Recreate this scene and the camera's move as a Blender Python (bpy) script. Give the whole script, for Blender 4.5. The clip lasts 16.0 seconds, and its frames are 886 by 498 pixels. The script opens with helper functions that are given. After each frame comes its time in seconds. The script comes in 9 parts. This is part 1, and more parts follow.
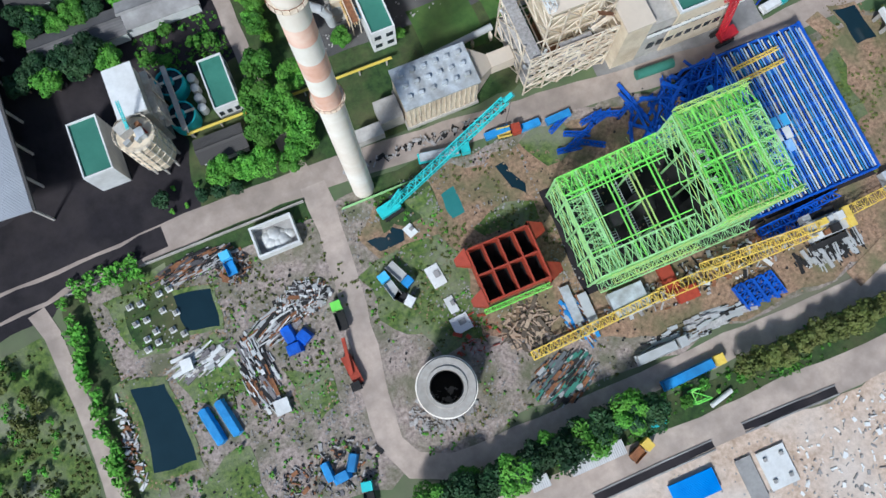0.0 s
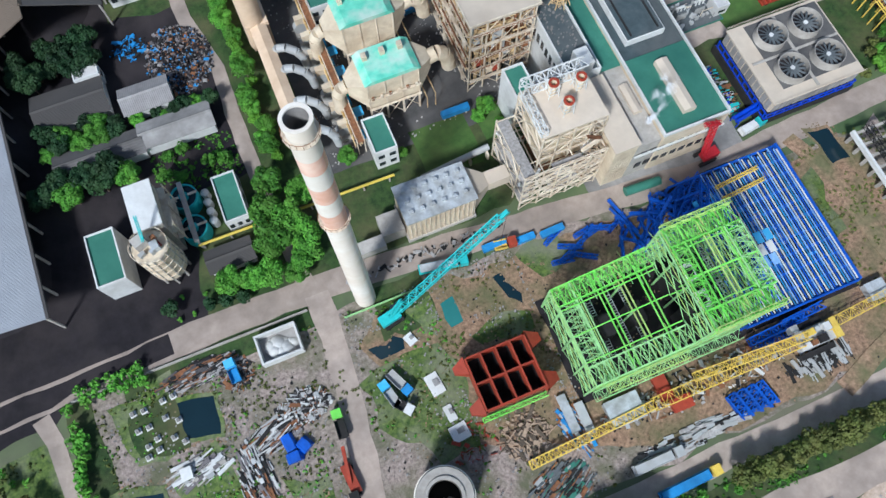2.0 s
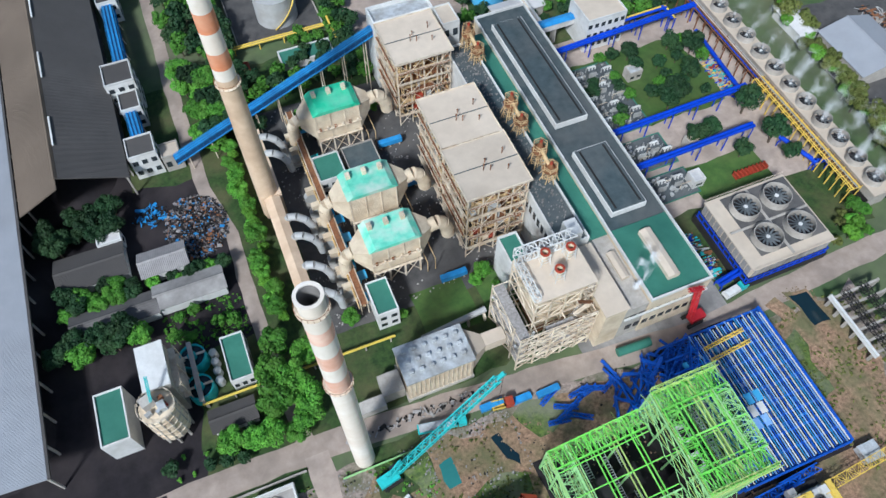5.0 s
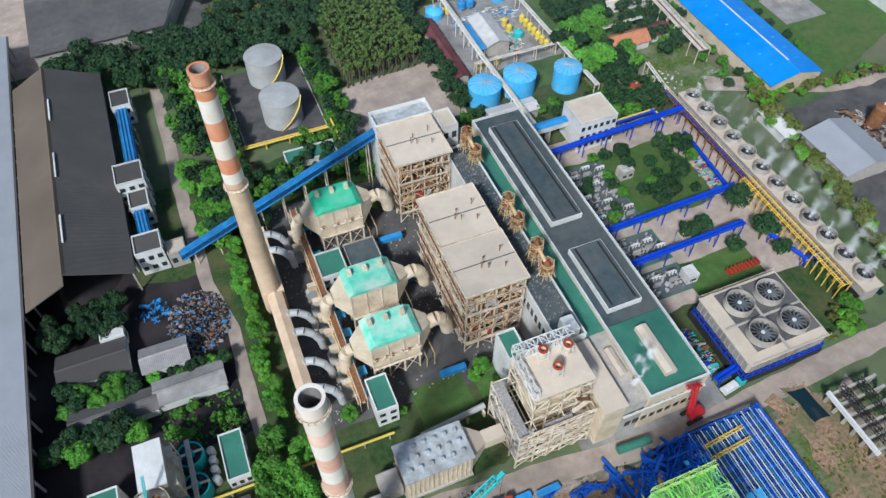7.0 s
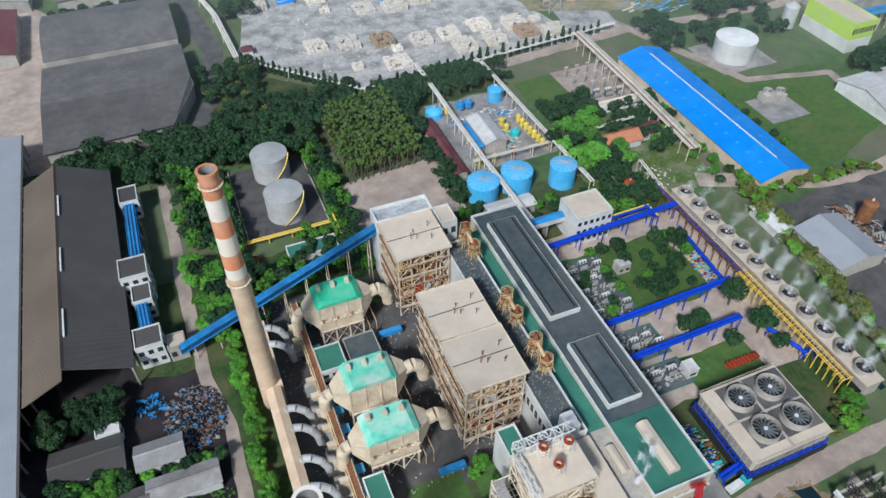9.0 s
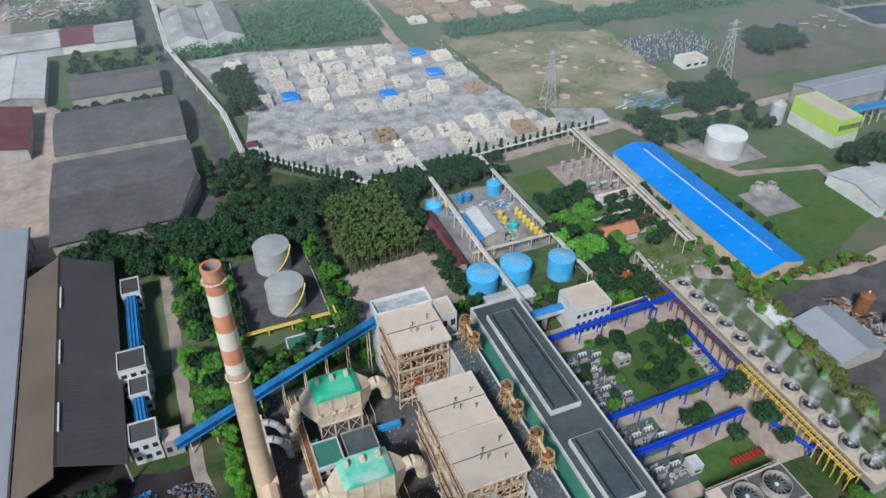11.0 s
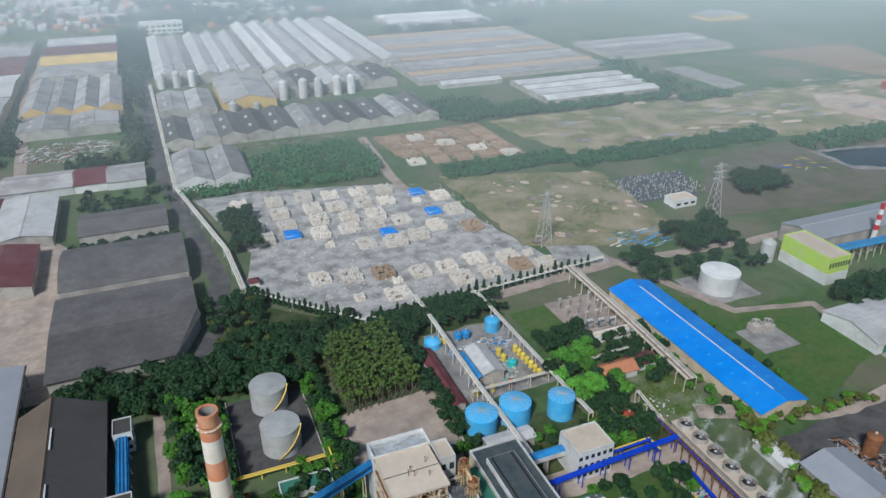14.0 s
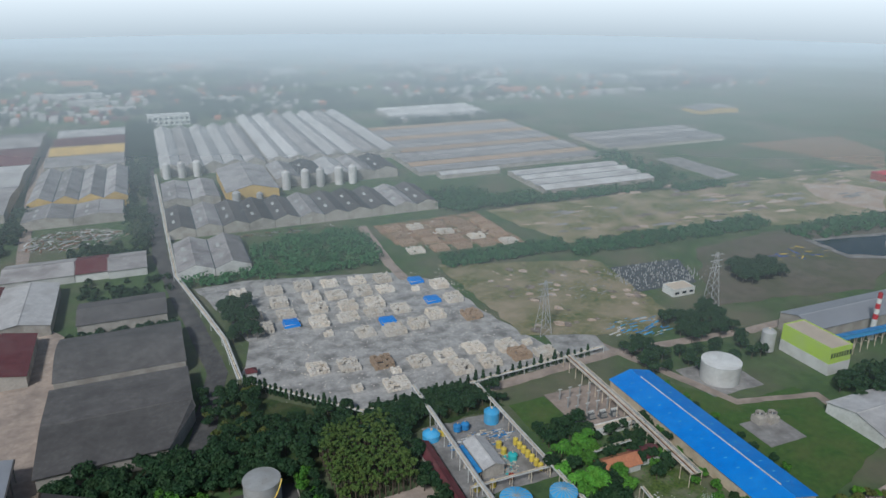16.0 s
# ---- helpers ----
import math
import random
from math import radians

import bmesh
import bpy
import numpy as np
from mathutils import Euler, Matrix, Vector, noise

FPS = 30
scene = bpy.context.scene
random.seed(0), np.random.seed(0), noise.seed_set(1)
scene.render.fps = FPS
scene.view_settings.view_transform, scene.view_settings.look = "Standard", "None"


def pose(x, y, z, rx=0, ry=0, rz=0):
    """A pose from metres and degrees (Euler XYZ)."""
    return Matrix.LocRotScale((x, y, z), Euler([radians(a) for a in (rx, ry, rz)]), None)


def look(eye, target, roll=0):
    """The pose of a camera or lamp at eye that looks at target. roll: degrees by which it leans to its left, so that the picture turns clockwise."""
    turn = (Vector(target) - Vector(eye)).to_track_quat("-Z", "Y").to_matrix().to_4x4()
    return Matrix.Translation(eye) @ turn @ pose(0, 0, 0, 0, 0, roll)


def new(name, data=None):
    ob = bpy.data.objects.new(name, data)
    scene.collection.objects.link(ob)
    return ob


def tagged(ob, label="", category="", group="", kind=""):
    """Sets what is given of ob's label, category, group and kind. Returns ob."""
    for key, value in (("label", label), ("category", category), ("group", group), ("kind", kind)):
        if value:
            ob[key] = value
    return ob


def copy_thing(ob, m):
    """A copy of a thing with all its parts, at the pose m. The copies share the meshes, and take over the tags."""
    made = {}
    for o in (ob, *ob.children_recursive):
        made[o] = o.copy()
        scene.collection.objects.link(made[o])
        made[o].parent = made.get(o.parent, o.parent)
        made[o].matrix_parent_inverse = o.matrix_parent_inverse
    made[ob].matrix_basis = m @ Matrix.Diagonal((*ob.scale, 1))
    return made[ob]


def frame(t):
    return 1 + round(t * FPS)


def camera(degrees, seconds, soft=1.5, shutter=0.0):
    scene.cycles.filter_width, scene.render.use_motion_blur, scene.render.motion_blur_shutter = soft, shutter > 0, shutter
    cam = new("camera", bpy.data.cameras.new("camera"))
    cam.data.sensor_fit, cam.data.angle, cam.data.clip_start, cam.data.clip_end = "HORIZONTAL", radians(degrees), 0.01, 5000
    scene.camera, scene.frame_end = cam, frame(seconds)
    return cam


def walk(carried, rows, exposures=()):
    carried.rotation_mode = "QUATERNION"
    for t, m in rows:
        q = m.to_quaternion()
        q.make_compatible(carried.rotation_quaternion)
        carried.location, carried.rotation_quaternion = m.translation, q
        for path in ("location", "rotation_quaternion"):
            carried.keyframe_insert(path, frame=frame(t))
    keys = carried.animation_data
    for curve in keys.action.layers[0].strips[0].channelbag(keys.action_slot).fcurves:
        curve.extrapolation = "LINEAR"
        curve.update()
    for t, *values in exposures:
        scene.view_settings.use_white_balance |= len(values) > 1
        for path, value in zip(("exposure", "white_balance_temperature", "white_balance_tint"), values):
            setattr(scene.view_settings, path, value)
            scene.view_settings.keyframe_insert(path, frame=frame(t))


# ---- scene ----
cam = camera(63.79, 16.0)
# seconds, eye x y z, tilt up from straight down, heading, lean
ROWS = [
    (0.0, -0.00, 0.00, 168.00, 11.23, -22.50, -0.26),
    (0.5, 0.17, 0.22, 169.67, 13.15, -22.49, -0.20),
    (1.0, 0.33, 0.45, 171.35, 15.14, -22.48, -0.15),
    (1.5, 0.48, 0.61, 173.08, 17.19, -22.46, -0.11),
    (2.0, 0.61, 0.63, 174.76, 19.21, -22.44, -0.10),
    (2.5, 0.66, 0.58, 176.41, 21.25, -22.40, -0.08),
    (3.0, 0.67, 0.46, 177.99, 23.26, -22.40, -0.06),
    (3.5, 0.65, 0.33, 179.61, 25.29, -22.40, -0.02),
    (4.0, 0.65, 0.28, 181.16, 27.28, -22.42, 0.03),
    (6.5, 0.58, 0.08, 187.72, 36.37, -22.52, 0.17),
    (7.0, 0.63, 0.02, 188.69, 38.10, -22.51, 0.16),
    (7.5, 0.72, -0.11, 189.51, 39.88, -22.48, 0.15),
    (8.0, 0.73, -0.27, 190.25, 41.68, -22.47, 0.15),
    (8.5, 0.69, -0.37, 190.97, 43.47, -22.47, 0.15),
    (9.0, 0.62, -0.42, 191.71, 45.24, -22.49, 0.15),
    (9.5, 0.58, -0.48, 192.50, 46.99, -22.50, 0.16),
    (10.0, 0.60, -0.54, 193.26, 48.75, -22.49, 0.17),
    (12.5, 0.55, -0.75, 196.52, 57.39, -22.52, 0.22),
    (13.0, 0.47, -0.78, 197.17, 59.18, -22.55, 0.23),
    (13.5, 0.42, -0.81, 197.81, 60.97, -22.56, 0.24),
    (14.0, 0.40, -0.91, 198.40, 62.70, -22.58, 0.27),
    (14.5, 0.42, -1.03, 198.96, 64.45, -22.59, 0.30),
    (15.0, 0.44, -1.14, 199.54, 66.19, -22.59, 0.27),
    (15.5, 0.46, -1.27, 200.13, 67.89, -22.59, 0.27),
    (16.0, 0.46, -1.44, 200.71, 69.60, -22.59, 0.30),
]
EXPOSURES = [(0.0, -0.02, 5470, 8), (4.0, -0.02, 5470, 8), (7.0, -0.09, 5620, 8), (10.0, -0.24, 5660, 8), (13.0, -0.40, 5720, 8), (14.5, -0.57, 5740, 8), (16.0, -0.92, 5800, 8)]
walk(cam, [(t, pose(x, y, z, tilt, 0, yaw) @ pose(0, 0, 0, 0, 0, lean)) for t, x, y, z, tilt, yaw, lean in ROWS], EXPOSURES)

# ---- light ----
world = bpy.data.worlds.new("sky")
scene.world = world
world.use_nodes = True
wn = world.node_tree.nodes
sky = wn.new("ShaderNodeTexSky")
sky.sky_type, sky.sun_disc = "NISHITA", False
SUN_FROM = Vector((-0.62, -0.62, 0.86)).normalized()
sky.sun_elevation = math.asin(SUN_FROM.z)
sky.sun_rotation = math.atan2(SUN_FROM.x, SUN_FROM.y)
sky.air_density, sky.dust_density = 1.3, 1.5
wn["Background"].inputs["Strength"].default_value = 0.08
world.node_tree.links.new(sky.outputs[0], wn["Background"].inputs["Color"])
sun = new("sun", bpy.data.lights.new("sun", "SUN"))
sun.data.energy, sun.data.angle, sun.data.color = 4.1, radians(8), (1.0, 0.965, 0.91)
sun.matrix_world = look(SUN_FROM * 300, (0, 0, 0))


# ---- materials ----
def mat(name, c1, c2=None, size=2.0, rough=0.85, metal=0.0, bump=0.25, stain=None, stain_size=14.0, stain_amount=0.5, vary=0.12, ribs=0.0, ribs_axis=0, spec=0.3):
    """Two-scale surface: fine grain from c1 to c2, broad stains, relief, and optional ribs of sheet metal."""
    c2 = c2 or tuple(0.78 * v for v in c1)
    m = bpy.data.materials.new(name)
    m.use_nodes = True
    nt = m.node_tree
    n, l = nt.nodes, nt.links
    b = n["Principled BSDF"]
    b.inputs["Metallic"].default_value = metal
    b.inputs["Specular IOR Level"].default_value = spec
    geo = n.new("ShaderNodeNewGeometry")
    fine = n.new("ShaderNodeTexNoise")
    fine.inputs["Scale"].default_value, fine.inputs["Detail"].default_value = 1.0 / size, 8
    fine.inputs["Roughness"].default_value = 0.65
    l.new(geo.outputs["Position"], fine.inputs["Vector"])
    ramp = n.new("ShaderNodeValToRGB")
    ramp.color_ramp.elements[0].position, ramp.color_ramp.elements[1].position = 0.32, 0.68
    ramp.color_ramp.elements[0].color, ramp.color_ramp.elements[1].color = (*c2, 1), (*c1, 1)
    l.new(fine.outputs["Fac"], ramp.inputs["Fac"])
    broad = n.new("ShaderNodeTexNoise")
    broad.inputs["Scale"].default_value, broad.inputs["Detail"].default_value = 1.0 / stain_size, 5
    l.new(geo.outputs["Position"], broad.inputs["Vector"])
    gate = n.new("ShaderNodeMapRange")
    gate.inputs[1].default_value, gate.inputs[2].default_value = 0.42, 0.68
    gate.inputs[3].default_value, gate.inputs[4].default_value = 0.0, stain_amount
    l.new(broad.outputs["Fac"], gate.inputs[0])
    mix = n.new("ShaderNodeMix")
    mix.data_type = "RGBA"
    s = stain or tuple(0.6 * v for v in c2)
    mix.inputs[7].default_value = (*s, 1)
    l.new(gate.outputs[0], mix.inputs[0])
    l.new(ramp.outputs[0], mix.inputs[6])
    info = n.new("ShaderNodeObjectInfo")
    val = n.new("ShaderNodeMapRange")
    val.inputs[3].default_value, val.inputs[4].default_value = 1 - vary, 1 + vary
    l.new(info.outputs["Random"], val.inputs[0])
    hsv = n.new("ShaderNodeHueSaturation")
    l.new(val.outputs[0], hsv.inputs["Value"])
    l.new(mix.outputs[2], hsv.inputs["Color"])
    l.new(hsv.outputs[0], b.inputs["Base Color"])
    rr = n.new("ShaderNodeMapRange")
    rr.inputs[3].default_value, rr.inputs[4].default_value = max(0.05, rough - 0.12), min(1, rough + 0.1)
    l.new(fine.outputs["Fac"], rr.inputs[0])
    l.new(rr.outputs[0], b.inputs["Roughness"])
    bp = n.new("ShaderNodeBump")
    bp.inputs["Strength"].default_value, bp.inputs["Distance"].default_value = bump, 0.3
    l.new(fine.outputs["Fac"], bp.inputs["Height"])
    l.new(bp.outputs[0], b.inputs["Normal"])
    if ribs:
        w = n.new("ShaderNodeTexWave")
        w.bands_direction = "XY"[ribs_axis]
        w.inputs["Scale"].default_value = ribs
        l.new(geo.outputs["Position"], w.inputs["Vector"])
        bp2 = n.new("ShaderNodeBump")
        bp2.inputs["Strength"].default_value, bp2.inputs["Distance"].default_value = 0.5, 0.12
        l.new(w.outputs["Fac"], bp2.inputs["Height"])
        l.new(bp.outputs[0], bp2.inputs["Normal"])
        l.new(bp2.outputs[0], b.inputs["Normal"])
    return m


M = dict(
    earth=mat("earth", (0.10, 0.16, 0.055), (0.05, 0.09, 0.035), 9, stain=(0.20, 0.165, 0.12), stain_size=60, stain_amount=0.7),
    paleblue=mat("pale_blue_steel", (0.36, 0.56, 0.86), (0.22, 0.40, 0.76), 1.0, stain=(0.10, 0.25, 0.6), stain_size=5, rough=0.5),
    grass=mat("grass", (0.055, 0.10, 0.025), (0.016, 0.036, 0.011), 1.6, stain=(0.12, 0.11, 0.05), stain_size=12, stain_amount=0.7, bump=0.6),
    lawn=mat("lawn", (0.085, 0.16, 0.035), (0.045, 0.095, 0.022), 3, stain=(0.13, 0.14, 0.05), stain_size=15, bump=0.5),
    scrub=mat("scrub", (0.17, 0.23, 0.05), (0.03, 0.065, 0.016), 1.1, stain=(0.26, 0.25, 0.17), stain_size=9, stain_amount=0.8, bump=0.8),
    field=mat("field", (0.30, 0.25, 0.12), (0.07, 0.12, 0.04), 3.5, stain=(0.40, 0.32, 0.22), stain_size=30, stain_amount=0.9),
    dirt=mat("dirt", (0.45, 0.365, 0.31), (0.15, 0.112, 0.092), 0.9, stain=(0.105, 0.11, 0.055), stain_size=7, stain_amount=0.9, bump=0.6),
    brown=mat("brown_soil", (0.50, 0.32, 0.20), (0.16, 0.10, 0.06), 1.0, stain=(0.13, 0.14, 0.06), stain_size=9, stain_amount=0.85, bump=0.6),
    sand=mat("sand_soil", (0.66, 0.51, 0.39), (0.36, 0.25, 0.17), 1.6, stain=(0.62, 0.54, 0.46), stain_size=14, stain_amount=0.7, bump=0.6),
    road=mat("dusty_road", (0.51, 0.41, 0.335), (0.38, 0.30, 0.24), 3, stain=(0.22, 0.18, 0.15), stain_size=10, stain_amount=0.6),
    asphalt=mat("asphalt", (0.11, 0.105, 0.10), (0.065, 0.062, 0.06), 3, stain=(0.17, 0.155, 0.14), stain_size=10, stain_amount=0.6),
    # coal ground; also painted shade under frame and deck and in fan throats
    coal=mat("coal_dust_and_shade", (0.022, 0.018, 0.021), (0.010, 0.008, 0.009), 3, stain=(0.06, 0.048, 0.046), stain_size=16, stain_amount=0.6, bump=0.5),
    slab=mat("concrete_slab", (0.40, 0.38, 0.35), (0.28, 0.26, 0.24), 2, stain=(0.15, 0.14, 0.13), stain_size=9, stain_amount=0.7),
    concrete=mat("concrete", (0.52, 0.48, 0.42), (0.40, 0.36, 0.31), 1.2, stain=(0.24, 0.21, 0.17), stain_size=7, stain_amount=0.6),
    white=mat("white_paint", (0.78, 0.77, 0.73), (0.66, 0.65, 0.61), 1.5, stain=(0.40, 0.37, 0.32), stain_size=8, stain_amount=0.45),
    cream=mat("cream_cladding", (0.80, 0.68, 0.50), (0.69, 0.57, 0.40), 1.5, stain=(0.42, 0.29, 0.17), stain_size=5, stain_amount=0.45, ribs=1.2),
    frame=mat("painted_steel", (0.84, 0.75, 0.60), (0.70, 0.58, 0.42), 1.0, stain=(0.36, 0.22, 0.12), stain_size=3, stain_amount=0.55, rough=0.6),
    rust=mat("rusty_steel", (0.36, 0.16, 0.07), (0.20, 0.085, 0.04), 0.8, stain=(0.10, 0.05, 0.03), stain_size=3),
    # black for tyres, tracks and scrap, and for shade painted into interiors
    dark=mat("dark_parts_and_shade", (0.035, 0.032, 0.030), (0.018, 0.017, 0.016), 2),
    roofgrey=mat("roof_slab", (0.66, 0.555, 0.43), (0.58, 0.485, 0.375), 3.5, stain=(0.45, 0.36, 0.27), stain_size=9, stain_amount=0.35),
    tar=mat("dark_roof", (0.085, 0.112, 0.118), (0.05, 0.068, 0.072), 3, stain=(0.14, 0.135, 0.125), stain_size=12, stain_amount=0.5),
    greenroof=mat("green_roof", (0.075, 0.245, 0.17), (0.05, 0.18, 0.125), 3, stain=(0.03, 0.11, 0.085), stain_size=12, stain_amount=0.5, rough=0.6),
    mint=mat("mint_roof", (0.22, 0.70, 0.50), (0.14, 0.55, 0.38), 2, stain=(0.62, 0.68, 0.58), stain_size=5, stain_amount=0.75, rough=0.55),
    jade=mat("jade_roof", (0.07, 0.62, 0.33), (0.05, 0.48, 0.26), 2, stain=(0.30, 0.62, 0.45), stain_size=6, stain_amount=0.5, rough=0.55),
    silver=mat("weathered_sheet", (0.66, 0.68, 0.68), (0.42, 0.43, 0.42), 1.6, stain=(0.28, 0.26, 0.22), stain_size=3, stain_amount=0.6, rough=0.5, metal=0.2),
    shedtan=mat("tan_sheet_roof", (0.18, 0.14, 0.105), (0.145, 0.112, 0.083), 5, stain=(0.09, 0.072, 0.055), stain_size=20, ribs=0.9, ribs_axis=1, rough=0.8, spec=0.1),
    shedgrey=mat("grey_sheet_roof", (0.115, 0.105, 0.097), (0.09, 0.083, 0.077), 5, stain=(0.06, 0.056, 0.053), stain_size=20, ribs=0.9, ribs_axis=1, rough=0.8, spec=0.1),
    shedpale=mat("pale_sheet_roof", (0.38, 0.39, 0.41), (0.33, 0.34, 0.36), 6, stain=(0.29, 0.29, 0.295), stain_size=25, ribs=0.9, ribs_axis=1, rough=0.55),
    nwroof=mat("old_sheet_roof", (0.18, 0.167, 0.158), (0.125, 0.117, 0.11), 3, stain=(0.095, 0.089, 0.085), stain_size=14, stain_amount=0.7, ribs=0.5, ribs_axis=1, spec=0.08),
    farroof=mat("far_sheet_roof", (0.47, 0.44, 0.42), (0.33, 0.31, 0.295), 3, stain=(0.20, 0.18, 0.17), stain_size=16, stain_amount=0.7, ribs=0.6, ribs_axis=0, vary=0.3),
    farwhite=mat("far_pale_roof", (0.68, 0.66, 0.63), (0.52, 0.50, 0.48), 3, stain=(0.36, 0.33, 0.31), stain_size=16, stain_amount=0.6, ribs=0.6, vary=0.2),
    maroon=mat("maroon_roof", (0.17, 0.045, 0.05), (0.11, 0.03, 0.035), 4, stain=(0.22, 0.12, 0.11), stain_size=15),
    blueroof=mat("blue_sheet_roof", (0.012, 0.26, 0.80), (0.01, 0.20, 0.68), 4, stain=(0.05, 0.34, 0.80), stain_size=16, stain_amount=0.35, ribs=1.0, ribs_axis=1, rough=0.5),
    blue=mat("blue_steel", (0.022, 0.13, 0.62), (0.015, 0.08, 0.42), 1.0, stain=(0.02, 0.06, 0.25), stain_size=4, rough=0.5),
    pipeblue=mat("deep_blue_pipe", (0.015, 0.07, 0.62), (0.01, 0.05, 0.46), 1.0, stain=(0.01, 0.035, 0.28), stain_size=5, rough=0.4),
    skyblue=mat("light_blue_sheet", (0.10, 0.50, 0.86), (0.07, 0.40, 0.74), 1.5, stain=(0.22, 0.52, 0.74), stain_size=5, rough=0.45),
    beltblue=mat("conveyor_blue", (0.06, 0.33, 0.68), (0.035, 0.22, 0.52), 2, stain=(0.03, 0.10, 0.22), stain_size=6, rough=0.5),
    green=mat("lime_green_steel", (0.27, 0.80, 0.11), (0.19, 0.66, 0.08), 1.2, stain=(0.42, 0.72, 0.20), stain_size=5, rough=0.5),
    palegreen=mat("pale_green_steel", (0.44, 0.74, 0.34), (0.32, 0.62, 0.22), 1.2, stain=(0.30, 0.5, 0.2), stain_size=5, rough=0.5),
    orange=mat("red_oxide_steel", (0.42, 0.062, 0.03), (0.28, 0.04, 0.02), 1.2, stain=(0.28, 0.06, 0.03), stain_size=4, rough=0.6),
    red=mat("red_crane_paint", (0.66, 0.035, 0.045), (0.55, 0.025, 0.035), 1, rough=0.45),
    yellow=mat("yellow_crane_paint", (0.90, 0.66, 0.12), (0.78, 0.52, 0.07), 1, stain=(0.72, 0.50, 0.14), stain_size=4, rough=0.5),
    teal=mat("turquoise_crane_paint", (0.08, 0.60, 0.58), (0.06, 0.48, 0.47), 1, rough=0.45),
    tank=mat("tank_grey", (0.50, 0.50, 0.48), (0.43, 0.43, 0.41), 2, stain=(0.33, 0.30, 0.26), stain_size=5, stain_amount=0.5, rough=0.5),
    chimpink=mat("chimney_faded_red", (0.80, 0.50, 0.37), (0.72, 0.40, 0.28), 2.5, stain=(0.82, 0.64, 0.52), stain_size=4, stain_amount=0.8),
    redband=mat("chimney_red", (0.68, 0.27, 0.13), (0.58, 0.21, 0.10), 2.5, stain=(0.66, 0.40, 0.26), stain_size=6, stain_amount=0.6),
    chimwhite=mat("chimney_white", (0.86, 0.80, 0.71), (0.78, 0.71, 0.60), 2.5, stain=(0.66, 0.52, 0.38), stain_size=8, stain_amount=0.5),
    chimtan=mat("chimney_concrete", (0.76, 0.58, 0.40), (0.66, 0.48, 0.32), 2.5, stain=(0.42, 0.27, 0.16), stain_size=9, stain_amount=0.55),
    pond=mat("pond_water", (0.012, 0.032, 0.042), (0.010, 0.026, 0.034), 8, rough=0.16, bump=0.02, stain_amount=0.2, spec=0.5),
    tealpond=mat("teal_pond_water", (0.05, 0.22, 0.20), (0.04, 0.18, 0.165), 6, rough=0.16, bump=0.02, stain_amount=0.2, spec=0.5),
    leaf=mat("leaf_green", (0.14, 0.39, 0.036), (0.035, 0.13, 0.014), 1.2, stain=(0.13, 0.25, 0.03), stain_size=5, vary=0.35, bump=0.1, rough=0.7),
    leafdark=mat("leaf_dark_green", (0.024, 0.072, 0.022), (0.008, 0.028, 0.010), 1.2, stain=(0.045, 0.08, 0.024), stain_size=5, vary=0.35, bump=0.1, rough=0.7),
    leafwood=mat("leaf_wood_green", (0.055, 0.19, 0.06), (0.018, 0.07, 0.024), 1.2, stain=(0.07, 0.13, 0.04), stain_size=6, vary=0.3, bump=0.1, rough=0.7),
    leafolive=mat("leaf_olive", (0.14, 0.17, 0.035), (0.065, 0.085, 0.018), 1.2, stain=(0.15, 0.14, 0.04), stain_size=4, vary=0.25, bump=0.1, rough=0.7),
    leafgum=mat("leaf_gum", (0.14, 0.24, 0.045), (0.04, 0.085, 0.018), 0.9, stain=(0.20, 0.25, 0.06), stain_size=4, vary=0.25, bump=0.1, rough=0.7),
    leaflime=mat("leaf_lime", (0.16, 0.36, 0.03), (0.08, 0.21, 0.018), 1.0, vary=0.2, bump=0.1, rough=0.7),
    bark=mat("bark", (0.17, 0.13, 0.09), (0.09, 0.07, 0.05), 0.4),
    palefloor=mat("yard_concrete", (0.55, 0.525, 0.485), (0.37, 0.35, 0.325), 2, stain=(0.17, 0.165, 0.15), stain_size=9, stain_amount=0.8),
    belt=mat("conveyor_gallery", (0.025, 0.10, 0.24), (0.015, 0.06, 0.16), 2, stain=(0.02, 0.06, 0.16), stain_size=6, rough=0.5),
    bale=mat("paper_bale", (0.90, 0.86, 0.78), (0.60, 0.52, 0.42), 0.8, stain=(0.66, 0.52, 0.36), stain_size=5, vary=0.14),
    balebrown=mat("brown_paper_bale", (0.50, 0.38, 0.26), (0.34, 0.24, 0.16), 0.8, stain=(0.44, 0.28, 0.18), stain_size=6),
    limegreen=mat("lime_wall", (0.52, 0.70, 0.10), (0.44, 0.60, 0.08), 3, stain=(0.5, 0.6, 0.25), stain_size=8, stain_amount=0.4),
    yellowwall=mat("yellow_wall", (0.72, 0.50, 0.16), (0.6, 0.40, 0.12), 3),
    terracotta=mat("terracotta_roof", (0.60, 0.25, 0.13), (0.46, 0.18, 0.09), 1.2),
    glass=mat("dark_window", (0.05, 0.06, 0.065), (0.03, 0.035, 0.04), 1, rough=0.2, bump=0.0, spec=0.5),
    plastic=mat("yellow_tank", (0.80, 0.62, 0.10), (0.70, 0.52, 0.08), 1, rough=0.45),
    rubble=mat("rubble", (0.48, 0.45, 0.42), (0.24, 0.22, 0.20), 0.7, vary=0.3),
    gravel=mat("dark_gravel", (0.125, 0.14, 0.145), (0.075, 0.085, 0.09), 0.8, stain=(0.18, 0.18, 0.17), stain_size=5),
    piping=mat("lagged_pipe", (0.80, 0.61, 0.34), (0.60, 0.41, 0.19), 0.8, stain=(0.30, 0.16, 0.08), stain_size=2.5, stain_amount=0.6, rough=0.55),
